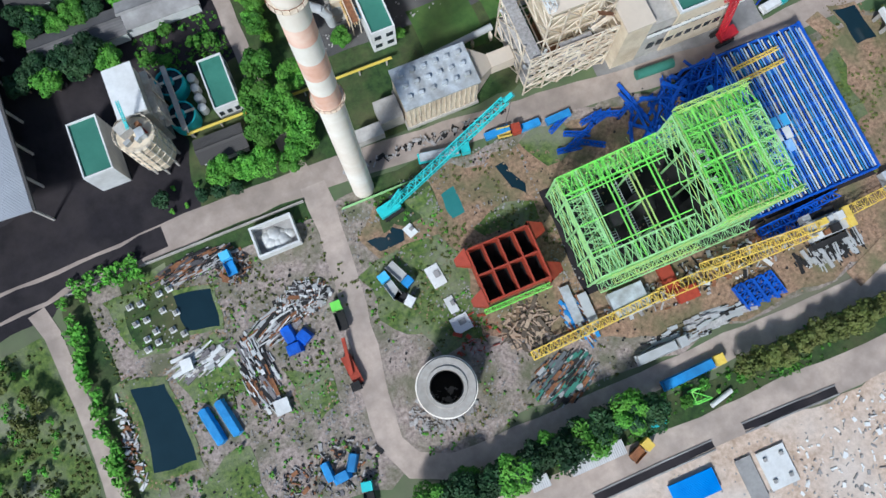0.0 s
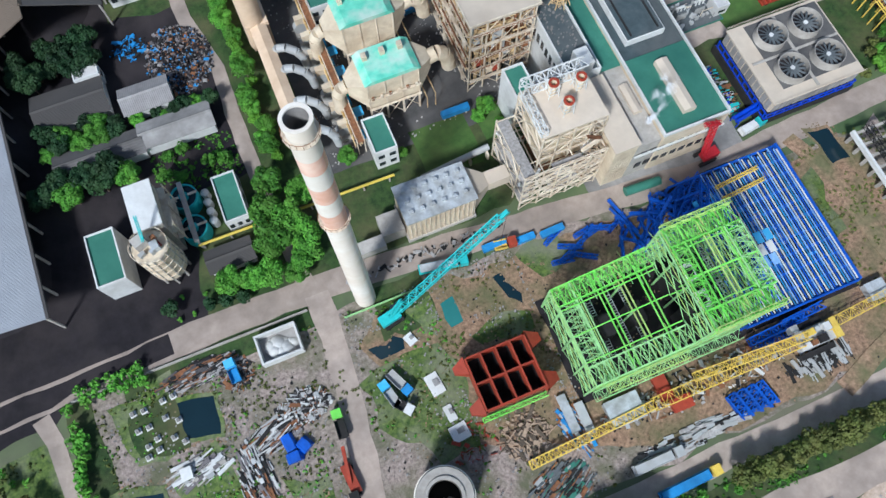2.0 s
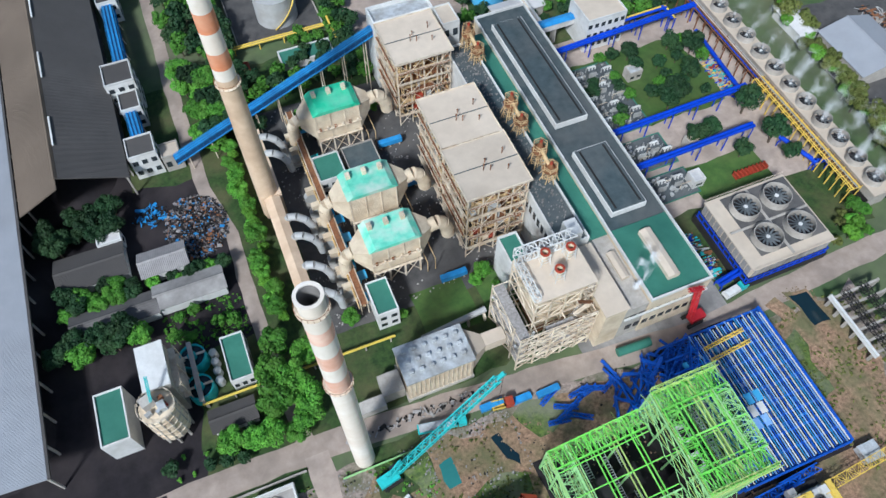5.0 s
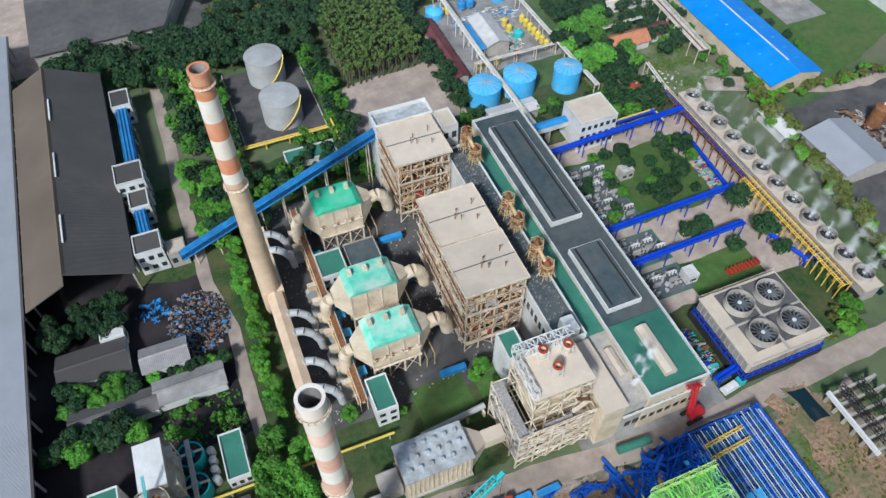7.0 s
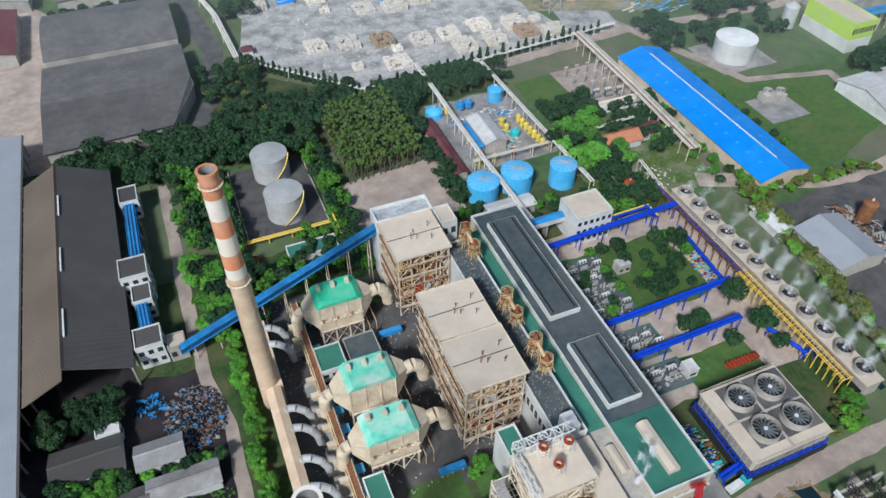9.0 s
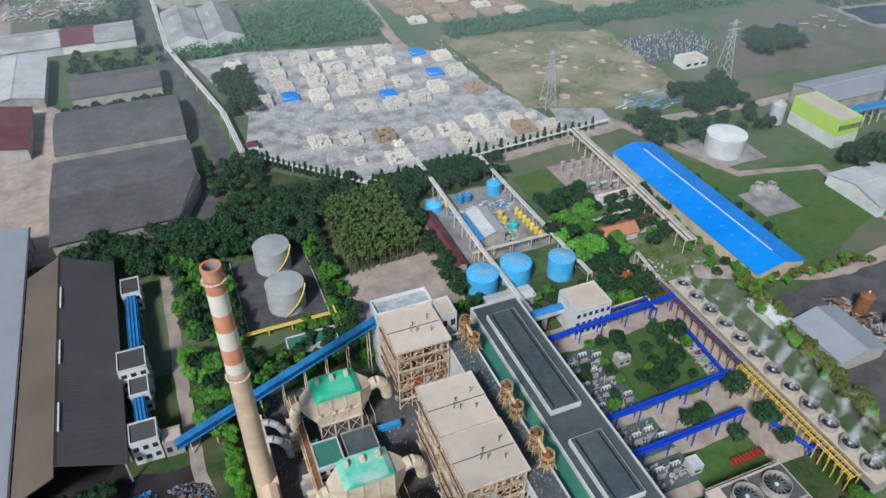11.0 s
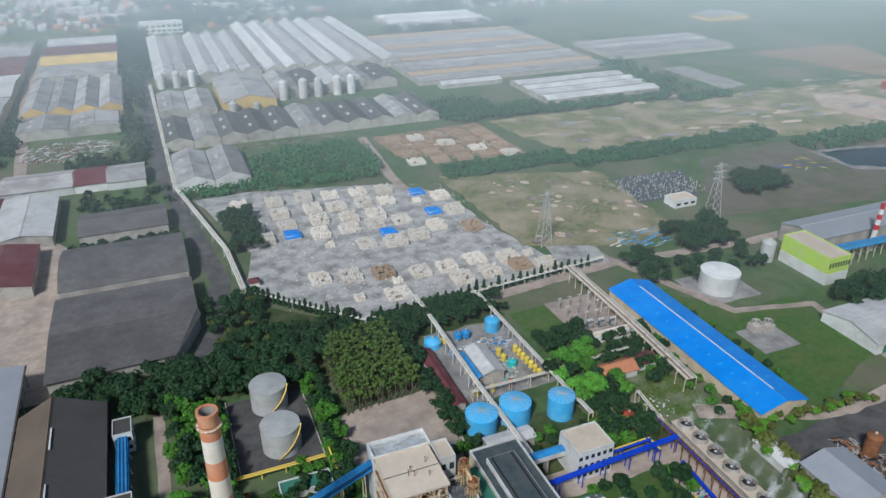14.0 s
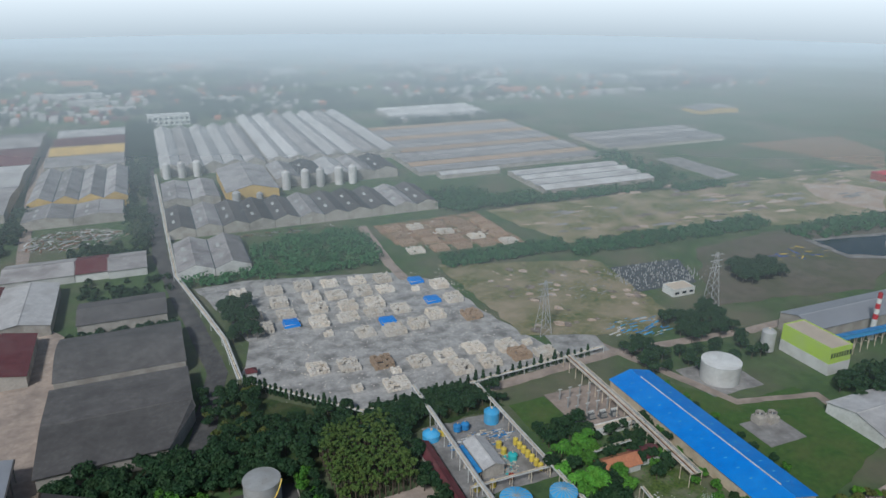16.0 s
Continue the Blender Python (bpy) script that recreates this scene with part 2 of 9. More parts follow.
    plot=mat("bare_plot", (0.21, 0.18, 0.135), (0.13, 0.12, 0.085), 7, stain=(0.10, 0.12, 0.055), stain_size=35, stain_amount=0.8),
    steam=mat("steam_droplets", (0.9, 0.9, 0.9), (0.82, 0.82, 0.82), 2, stain_amount=0.0, bump=0.0, vary=0.0, rough=1.0),
    yellowgreen=mat("yellow_green_steel", (0.50, 0.70, 0.20), (0.36, 0.56, 0.12), 1.2, stain=(0.5, 0.45, 0.2), stain_size=4, rough=0.5),
    debris=mat("scrap_mix", (0.26, 0.23, 0.22), (0.10, 0.09, 0.09), 0.5, vary=0.5),
)


# ---- mesh tools ----
class Build:
    """Collects vertices and faces of one mesh."""

    def __init__(self):
        self.v, self.f = [], []

    def add(self, vs, fs):
        k = len(self.v)
        self.v += [tuple(p) for p in vs]
        self.f += [tuple(i + k for i in f) for f in fs]
        return self

    def box(self, x0, x1, y0, y1, z0, z1):
        return self.add([(x0, y0, z0), (x1, y0, z0), (x1, y1, z0), (x0, y1, z0), (x0, y0, z1), (x1, y0, z1), (x1, y1, z1), (x0, y1, z1)],
                        [(3, 2, 1, 0), (4, 5, 6, 7), (0, 1, 5, 4), (1, 2, 6, 5), (2, 3, 7, 6), (3, 0, 4, 7)])

    def cbox(self, x, y, z, lx, ly, lz, yaw=0.0):
        c, s = math.cos(radians(yaw)), math.sin(radians(yaw))
        vs = []
        for dz in (0, lz):
            for dx, dy in ((-1, -1), (1, -1), (1, 1), (-1, 1)):
                a, b = dx * lx / 2, dy * ly / 2
                vs.append((x + a * c - b * s, y + a * s + b * c, z + dz))
        return self.add(vs, [(3, 2, 1, 0), (4, 5, 6, 7), (0, 1, 5, 4), (1, 2, 6, 5), (2, 3, 7, 6), (3, 0, 4, 7)])

    def beam(self, p, q, w, h=None):
        h = h or w
        p, q = Vector(p), Vector(q)
        d = (q - p).normalized()
        up = Vector((0, 0, 1)) if abs(d.z) < 0.9 else Vector((1, 0, 0))
        s = d.cross(up).normalized()
        t = s.cross(d)
        vs = [e + s * a * w / 2 + t * b * h / 2 for e in (p, q) for a, b in ((-1, -1), (1, -1), (1, 1), (-1, 1))]
        return self.add(vs, [(3, 2, 1, 0), (4, 5, 6, 7), (0, 1, 5, 4), (1, 2, 6, 5), (2, 3, 7, 6), (3, 0, 4, 7)])

    def tube(self, p, q, r0, r1=None, n=12, caps=True):
        r1 = r0 if r1 is None else r1
        p, q = Vector(p), Vector(q)
        d = (q - p).normalized()
        up = Vector((0, 0, 1)) if abs(d.z) < 0.9 else Vector((1, 0, 0))
        s = d.cross(up).normalized()
        t = s.cross(d)
        vs = []
        for e, r in ((p, r0), (q, r1)):
            for i in range(n):
                a = 2 * math.pi * i / n
                vs.append(e + (s * math.cos(a) + t * math.sin(a)) * r)
        fs = [(i, (i + 1) % n, n + (i + 1) % n, n + i) for i in range(n)]
        if caps:
            fs += [tuple(range(n - 1, -1, -1)), tuple(range(n, 2 * n))]
        return self.add(vs, fs)

    def lathe(self, x, y, prof, n=24, cap_top=False, cap_bottom=False):
        """Turns a profile of (radius, height) round the upright at x, y."""
        vs, fs = [], []
        for r, z in prof:
            for i in range(n):
                a = 2 * math.pi * i / n
                vs.append((x + r * math.cos(a), y + r * math.sin(a), z))
        for k in range(len(prof) - 1):
            for i in range(n):
                j = (i + 1) % n
                fs.append((k * n + i, k * n + j, (k + 1) * n + j, (k + 1) * n + i))
        if cap_top:
            fs.append(tuple((len(prof) - 1) * n + i for i in range(n)))
        if cap_bottom:
            fs.append(tuple(n - 1 - i for i in range(n)))
        return self.add(vs, fs)

    def prism(self, pts, z0, z1):
        n = len(pts)
        return self.add([(x, y, z0) for x, y in pts] + [(x, y, z1) for x, y in pts],
                        [tuple(range(n, 2 * n)), tuple(range(n - 1, -1, -1))] + [(i, (i + 1) % n, n + (i + 1) % n, n + i) for i in range(n)])

    def section(self, prof, a, b, along="y"):
        """A closed profile (across, z) drawn from a to b along x or y."""
        n = len(prof)
        put = (lambda s, c, z: (c, s, z)) if along == "y" else (lambda s, c, z: (s, c, z))
        return self.add([put(a, c, z) for c, z in prof] + [put(b, c, z) for c, z in prof],
                        [tuple(range(n)), tuple(range(2 * n - 1, n - 1, -1))] + [(i, n + i, n + (i + 1) % n, (i + 1) % n) for i in range(n)])

    def truss(self, p, q, w, h, bays, chord=0.18, web=0.1):
        """A four-chord lattice boom from p to q."""
        p, q = Vector(p), Vector(q)
        d = (q - p).normalized()
        up = Vector((0, 0, 1)) if abs(d.z) < 0.9 else Vector((1, 0, 0))
        s = d.cross(up).normalized()
        t = s.cross(d)
        cs = [s * a * w / 2 + t * b * h / 2 for a, b in ((-1, -1), (1, -1), (1, 1), (-1, 1))]
        for c in cs:
            self.beam(p + c, q + c, chord)
        for i in range(bays):
            e0, e1 = p + (q - p) * (i / bays), p + (q - p) * ((i + 1) / bays)
            for k in range(4):
                a, b = cs[k], cs[(k + 1) % 4]
                self.beam(e0 + a, e1 + b, web) if i % 2 else self.beam(e0 + b, e1 + a, web)
                self.beam(e0 + a, e0 + b, web)
        return self

    def mesh(self, name, origin=(0, 0, 0), smooth=False):
        me = bpy.data.meshes.new(name)
        o = Vector(origin)
        me.from_pydata([Vector(p) - o for p in self.v], [], self.f)
        bm = bmesh.new()
        bm.from_mesh(me)
        bmesh.ops.recalc_face_normals(bm, faces=bm.faces)
        bm.to_mesh(me)
        bm.free()
        if smooth:
            me.shade_smooth()
            me.set_sharp_from_angle(angle=radians(40))
        return me


def thing(name, at, label="", category="", group="", kind=""):
    ob = new(name)
    ob.location = at
    return tagged(ob, label, category, group, kind)


def root_place(ob):
    while ob.parent:
        ob = ob.parent
    return ob.location


def part(name, b, material, parent, label="", smooth=False):
    """Links one mesh, given in world places, under a thing or a part."""
    ob = new(name, b.mesh(name, root_place(parent), smooth))
    ob.data.materials.append(M[material])
    ob.parent = parent
    return tagged(ob, label)


def solid(name, b, material, label="", category="", group="", kind="", smooth=False):
    """One mesh that is a thing of its own."""
    ob = new(name, b.mesh(name, (0, 0, 0), smooth))
    ob.data.materials.append(M[material])
    return tagged(ob, label, category, group, kind)


def wobble(pts, step=4.0, amount=1.0, closed=True):
    """A polygon with its sides broken up unevenly."""
    out = []
    n = len(pts)
    for i in range(n if closed else n - 1):
        a, b = Vector(pts[i]), Vector(pts[(i + 1) % n])
        k = max(1, int((b - a).length / step))
        for j in range(k):
            p = a.lerp(b, j / k)
            out.append((p.x + amount * noise.noise((p.x * 0.13, p.y * 0.13, 1.7)) * 1.6, p.y + amount * noise.noise((p.x * 0.13, p.y * 0.13, 9.1)) * 1.6))
    if not closed:
        out.append(tuple(pts[-1]))
    return out


LEVEL = [0.02]


def patch(name, pts, material, amount=1.0, step=4.0, label="", kind="structure", z=None):
    """A sheet of ground cover; each one lies a little above those laid before."""
    if z is None:
        LEVEL[0] += 0.0035
        z = LEVEL[0]
    q = wobble(pts, step, amount) if amount else pts
    b = Build().prism(q, z - 0.3, z)
    return solid(name, b, material, label, "ground", kind=kind)


def rect(x0, x1, y0, y1):
    return [(x0, y0), (x1, y0), (x1, y1), (x0, y1)]


def strip(name, line, width, material, label="", amount=0.5, category="road"):
    """A road or path along a line."""
    pts = [Vector(p) for p in line]
    left, right = [], []
    for i, p in enumerate(pts):
        d = (pts[min(i + 1, len(pts) - 1)] - pts[max(i - 1, 0)]).normalized()
        s = Vector((-d.y, d.x)) * width / 2
        left.append(tuple(p + s))
        right.append(tuple(p - s))
    LEVEL[0] += 0.0035
    b = Build().prism(wobble(left + right[::-1], 5, amount) if amount else left + right[::-1], LEVEL[0] - 0.3, LEVEL[0])
    return solid(name, b, material, label, category, kind="structure")


# ---- ground and roads ----
solid("ground", Build().box(-4000, 4000, -1500, 4500, -1.0, 0.0), "earth", "green and bare earth reaching the horizon", "ground", kind="structure")
patch("plant_ground", rect(-40, 172, 62, 200), "grass", 1.5, label="grass between the works buildings")
patch("coal_yard", [(-150, 40), (-78, 52), (-60, 62), (-38, 62), (-36, 80), (-46, 100), (-66, 118), (-66, 150), (-40, 160), (-40, 270), (-160, 270)], "coal", 2.0, label="ground black with coal dust")
patch("dark_yard", [(-68, 97), (-17, 97), (-17, 157), (-40, 160), (-68, 150)], "coal", 1.5, label="dark bare ground of the works yard")
patch("paved_yard", rect(3, 70, 88, 176), "asphalt", 0.6, label="dark stained paving between chimney and boilers")
patch("paved_yard", rect(66, 112, 50, 180), "slab", 0.6, label="grey paving round the turbine hall")
patch("paved_yard", rect(108, 172, 86, 168), "road", 1.2, label="pale paving among lawns")
patch("lawn", rect(111, 158, 121, 155), "lawn", 1.5, label="lawn between pipe racks")
patch("lawn", rect(126, 152, 87, 101), "lawn", 0.8, label="mown lawn beside the transformers")
patch("lawn", rect(28, 44, 76, 92), "lawn", 0.5, label="mown lawn behind the precipitator")
patch("lawn", rect(47, 62, 80, 92), "lawn", 0.5, label="mown lawn below the boiler house")
patch("construction_ground", [(-72, -14), (-16, -14), (20, -12), (112, -12), (150, 0), (150, 46), (100, 46), (50, 51), (0, 53), (-10, 52), (-70, 54)], "dirt", 2.0, label="trodden grey building-site ground")
patch("brown_ground", [(0, 20), (22, 4), (60, -11), (112, -11), (140, 8), (140, 45), (96, 44), (46, 49), (6, 50), (-4, 40)], "brown", 2.5, label="brown dug-over soil with weeds")
patch("scrub_ground", [(-140, 40), (-80, 48), (-80, -40), (-140, -40)], "scrub", 2.0, label="rough scrub and weeds")
patch("grass_strip", [(-76, 54), (-70, 54), (-66, 0), (-66, -60), (-74, -60)], "grass", 1.0, label="grass bank of the ditch")
patch("grass_strip", rect(-62, -8, 50, 56), "grass", 0.8, label="grass verge")
patch("grass_strip", [(-14, -22), (200, -20), (200, -27), (-14, -29)], "grass", 0.8, label="grass verge below the hedge trees")
patch("grass_strip", rect(2, 16, 40, 54), "grass", 1.2, label="grass around the chimney foot")
patch("bare_ground", [(-20, -36), (130, -36), (160, -120), (-20, -120)], "sand", 2.0, label="bare orange soil of the neighbouring plot")
strip("road", [(-130, 56), (-85, 58), (-42, 59.5), (-8, 59.5), (20, 57.5), (55, 54.5), (98, 50), (150, 53.5), (230, 55), (420, 60)], 7, "road", "dusty grey works road")
strip("road", [(-10.5, 58), (-10.5, 40), (-12, 26), (-15, 5), (-15.5, -6), (-12.5, -13), (-4, -16.5), (17, -17), (60, -16.5), (110, -16.5), (240, -14)], 6, "road", "unpaved dusty site road")
strip("road_stain", [(-130, 55.5), (-85, 58.3), (-48, 60)], 4.6, "coal", "coal dust lying on the road", 1.2, "road")
strip("path", [(-82, 54), (-79.5, 47), (-78.6, 34), (-77, 17), (-77, 0), (-76, -40)], 4.2, "road", "narrow pale track", category="path")
strip("road", [(-30, -29), (12, -31), (52, -32), (95, -32), (200, -30)], 8, "road", "wide unpaved road beside the neighbouring plot")
strip("road", [(-12, 60), (-14, 84), (-15, 106), (-14.5, 132), (-19, 152), (-20, 194), (-20, 262)], 4.5, "road", "grey inner works road")

for pts, lab in (([(-66, 50), (-50, 51), (-47, 34), (-64, 33)], "weeds round the column footings"), ([(-8, 34), (12, 33), (17, 22), (15, 6), (4, 9), (-6, 20)], "green weeds beside the pads"), ([(-56, 30), (-44, 33), (-42, 18), (-55, 20)], "weeds between scrap"), ([(-32, 18), (-22, 16), (-22, 5), (-33, 8)], "weeds round the basin"), ([(-70, 30), (-66, 30), (-66, -12), (-71, -12)], "weeds beside the pond"), ([(10, 46), (16, 47), (14, 34), (9, 36)], "weeds by the pits"), ([(23, 35), (38, 34), (36, 28), (24, 29)], "weeds behind the hoppers"), ([(40, 50), (52, 49), (56, 42), (44, 40)], "dark weeds along the road"), ([(-60, 2), (-46, 4), (-44, -10), (-60, -12)], "weeds on rubble"), ([(119, 40), (126, 44), (124, 22), (119, 20)], "weeds beside the deck")):
    patch("weed_patch", pts, "scrub", 2.2, 2.5, lab)
solid("kerb_wall", Build().box(-74, -14, 54.6, 55.0, 0, 1.0), "concrete", "low stained concrete wall along the road", "wall", kind="structure")
solid("kerb_wall", Build().box(-6, 16, 49.2, 49.4, 0, 1.2), "palegreen", "thin green fence beside the chimney", "fence", kind="structure")

# ---- large forms ----
def windows(b, x0, x1, y, z0, z1, n, rows=1, axis="x"):
    """Pane boxes set a little proud of a wall in the plane y (or x)."""
    for r in range(rows):
        za = z0 + (z1 - z0) * (r + 0.25) / rows
        zb = z0 + (z1 - z0) * (r + 0.75) / rows
        for i in range(n):
            a = x0 + (x1 - x0) * (i + 0.2) / n
            c = x0 + (x1 - x0) * (i + 0.8) / n
            if axis == "x":
                b.box(a, c, y - 0.06, y + 0.06, za, zb)
            else:
                b.box(y - 0.06, y + 0.06, a, c, za, zb)
    return b


def parapet(b, x0, x1, y0, y1, z, h=0.9, w=0.4):
    b.box(x0, x1, y0, y0 + w, z, z + h).box(x0, x1, y1 - w, y1, z, z + h)
    return b.box(x0, x0 + w, y0 + w, y1 - w, z, z + h).box(x1 - w, x1, y0 + w, y1 - w, z, z + h)


def block_house(name, x0, x1, y0, y1, h, wall, roof, label, panes=0, rows=1, category="building"):
    """A flat-roofed block with parapet, roof and single panes."""
    t = thing(name, ((x0 + x1) / 2, (y0 + y1) / 2, 0), label, category)
    w = part("wall", Build().box(x0, x1, y0, y1, 0, h), wall, t)
    part("parapet", parapet(Build(), x0, x1, y0, y1, h, 0.7, 0.35), wall, t)
    part("roof", Build().box(x0 + 0.36, x1 - 0.36, y0 + 0.36, y1 - 0.36, h + 0.004, h + 0.18), roof, t)
    for r in range(rows):
        za, zb = 0.6 + (h - 1) * (r + 0.3) / rows, 0.6 + (h - 1) * (r + 0.72) / rows
        for i in range(panes):
            a, c = x0 + (x1 - x0) * (i + 0.22) / panes, x0 + (x1 - x0) * (i + 0.78) / panes
            part("window", Build().box(a, c, y0 - 0.08, y0 + 0.1, za, zb), "glass", w)
            a, c = y0 + (y1 - y0) * (i + 0.22) / panes, y0 + (y1 - y0) * (i + 0.78) / panes
            part("window", Build().box(x1 - 0.1, x1 + 0.08, a, c, za, zb), "glass", w)
    return t


def gable_shed(name, x0, x1, y0, y1, eave, ridge, wall, roof, label, along="y", roof2=None, over=0.6, category="shed", lights=0):
    """A pitched shed: wall body, two roof slopes with thickness, ridge cap."""
    t = thing(name, ((x0 + x1) / 2, (y0 + y1) / 2, 0), label, category)
    if along == "y":
        m, a, b_, s0, s1 = (x0 + x1) / 2, x0, x1, y0, y1
    else:
        m, a, b_, s0, s1 = (y0 + y1) / 2, y0, y1, x0, x1
    part("wall", Build().section([(a, 0), (b_, 0), (b_, eave), (m, ridge), (a, eave)], s0, s1, along), wall, t)
    k = (ridge - eave) / (m - a)
    for e, sgn, mt in ((a, -1, roof), (b_, 1, roof2 or roof)):
        ez = eave - over * k
        ex = e + sgn * over
        part("roof", Build().section([(ex, ez + 0.03), (m, ridge + 0.03), (m, ridge + 0.22), (ex, ez + 0.22)], s0 - over, s1 + over, along), mt, t)
    part("ridge_cap", Build().section([(m - 0.5, ridge + 0.24 - 0.5 * k), (m, ridge + 0.24), (m + 0.5, ridge + 0.24 - 0.5 * k), (m, ridge + 0.42)], s0 - over, s1 + over, along), roof, t)
    return t


# ---- chimneys ----
def chimney(x, y, h, r0, r1, bands, label, low):
    t = thing("chimney", (x, y, 0), label, "chimney")
    rad = lambda z: r0 + (r1 - r0) * z / h
    zs = [0] + [z for z, _ in bands] + [h]
    mats = [low] + [m for _, m in bands]
    for i in range(len(mats)):
        za, zb = zs[i], zs[i + 1]
        prof = [(rad(za), za), (rad(zb), zb)]
        if i == len(mats) - 1:
            prof += [(rad(zb) + 0.2, zb), (rad(zb) + 0.2, zb + 0.9), (rad(zb) - 0.4, zb + 0.9), (rad(zb) - 0.42, zb + 0.5)]
        part("shaft_band", Build().lathe(x, y, prof, 32, cap_top=False), mats[i], t, smooth=True)
    part("liner", Build().lathe(x, y, [(rad(h) - 0.43, h + 0.6), (rad(h) - 0.5, h - 9.2)], 28), "slab", t, "grey flue liner", smooth=True)
    # dark disc added near the top for the shade down the flue
    part("flue_bottom", Build().lathe(x, y, [(rad(h) - 1.0, h - 9.2), (rad(h) - 1.0, h - 8.9)], 24, cap_top=True), "dark", t)
    for z in (0.61 * h, 0.965 * h):
        g = part("gallery", Build().lathe(x, y, [(rad(z), z), (rad(z) + 0.62, z), (rad(z) + 0.62, z + 0.12), (rad(z), z + 0.12)], 28), "frame", t, "stained steel gallery")
        b = Build()
        r = rad(z) + 0.58
        for i in range(18):
            a, c = 2 * math.pi * i / 18, 2 * math.pi * (i + 1) / 18
            p, q = (x + r * math.cos(a), y + r * math.sin(a)), (x + r * math.cos(c), y + r * math.sin(c))
            b.beam((*p, z), (*p, z + 1.1), 0.07)
            b.beam((*p, z + 1.1), (*q, z + 1.1), 0.07)
        part("railing", b, "rust", g)
    b = Build()
    for s in (-0.25, 0.25):
        b.beam((x + s, y + r0 + 0.16, 1), (x + s, y + r1 + 0.16, h), 0.06)
    for i in range(int(h / 0.9)):
        z = 1.5 + i * 0.9
        rr = r0 + (r1 - r0) * z / h + 0.16
        b.beam((x - 0.25, y + rr, z), (x + 0.25, y + rr, z), 0.05)
    part("ladder", b, "tank", t)
    return t


chimney(0.7, 52.3, 90, 2.6, 2.2, [(55, "chimpink"), (60.5, "chimwhite"), (66, "chimpink"), (71.5, "chimwhite"), (77, "chimpink"), (81.5, "chimwhite"), (87.6, "chimwhite")], "tall white concrete chimney with faded red bands", "chimwhite")
chimney(-0.4, 136.0, 91, 3.2, 2.3, [(58, "chimwhite"), (61.5, "redband"), (66.5, "chimwhite"), (72.5, "redband"), (78, "chimwhite"), (84.5, "redband")], "tall tan concrete chimney with red and white bands", "chimtan")
t = thing("stack_stump", (0.9, 0.4, 0), "unfinished round concrete chimney with open dark bore", "chimney")
part("shell", Build().lathe(0.9, 0.4, [(6.9, 0), (6.6, 10.6), (6.4, 11.2), (4.6, 11.2), (4.5, 11.6), (3.75, 11.6), (3.7, 0.3)], 40), "concrete", t, smooth=True)
part("collar", Build().lathe(0.9, 0.4, [(6.62, 10.0), (6.85, 10.0), (6.85, 10.5), (6.6, 10.5)], 40), "chimwhite", t, "pale formwork ring")
# floor coloured black to deepen the shade of the bore
part("bore_floor", Build().lathe(0.9, 0.4, [(3.68, 0.2), (3.68, 0.5)], 32, cap_top=True), "dark", t)

# ---- flue duct with curved branches ----
t = thing("flue_duct", (0.5, 118, 0), "long raised tan flue duct on concrete legs", "duct")
part("trunk_duct", Build().section([(-2, 6), (2.6, 6), (2.6, 10), (0.3, 11), (-2, 10)], 92, 133), "chimtan", t)
for v in range(94, 133, 6):
    part("leg", Build().box(-1.6, -0.9, v - 0.4, v + 0.4, 0, 6).box(1.4, 2.1, v - 0.4, v + 0.4, 0, 6), "concrete", t)
for v in (157, 150, 124.5, 117.5, 107, 98):
    b = Build()
    pts = [(1.6 + 0.4, v, 8.5), (3.2, v - 0.6, 10.6), (5.2, v - 1.6, 11.0), (7.4, v - 2.6, 9.6), (8.8, v - 3.3, 6.8), (9.2, v - 3.6, 3)]
    for p, q in zip(pts, pts[1:]):
        b.tube(p, q, 1.15, n=12)
    part("branch_duct", b, "tank", t, "curved pale grey branch duct", smooth=True)
part("chimney_base_duct", Build().section([(-3, 0), (3.4, 0), (3.4, 10.5), (-3, 10.5)], 133.2, 160), "chimtan", t)

# ---- fan row ----
for i, v in enumerate((157, 151, 134, 128, 122, 116, 110, 104, 98)):
    t = thing("draught_fan", (11.5, v, 0), "grey induced-draught fan on a concrete plinth", "fan", "draught fans")
    part("plinth", Build().box(9.6, 13.4, v - 2, v + 2, 0, 1.0), "concrete", t)
    part("casing", Build().tube((11.4, v - 0.9, 3.1), (11.4, v + 0.9, 3.1), 1.9, n=18), "tank", t, smooth=True)
    part("motor", Build().tube((11.4, v + 0.9, 3.1), (11.4, v + 2.1, 3.1), 0.6, n=10), "skyblue", t, "light blue motor")
    part("inlet_duct", Build().box(10.4, 13.2, v - 0.8, v + 0.8, 4.6, 7.2), "cream", t)
t = thing("walkway", (13.6, 125, 0), "long rusty service walkway on thin posts", "walkway")
part("deck", Build().box(12.9, 14.6, 92, 160, 6.4, 6.6), "rust", t)
for v in range(93, 160, 6):
    part("post", Build().beam((13, v, 0), (13, v, 7.5), 0.22).beam((14.5, v, 0), (14.5, v, 7.5), 0.22), "frame", t)
part("railing", Build().beam((13, 92, 7.5), (13, 160, 7.5), 0.08).beam((14.5, 92, 7.5), (14.5, 160, 7.5), 0.08), "yellow", t)
for v in (144, 126, 119, 113, 106, 101):
    t = thing("control_box", (15.6, v, 0), "light blue equipment box on a stand", "box", "equipment boxes")
    part("stand", Build().box(15.0, 16.2, v - 0.9, v + 0.9, 0, 1.6), "frame", t)
    part("cabinet", Build().box(14.8, 16.5, v - 1.1, v + 1.1, 1.6, 3.6), "skyblue", t)


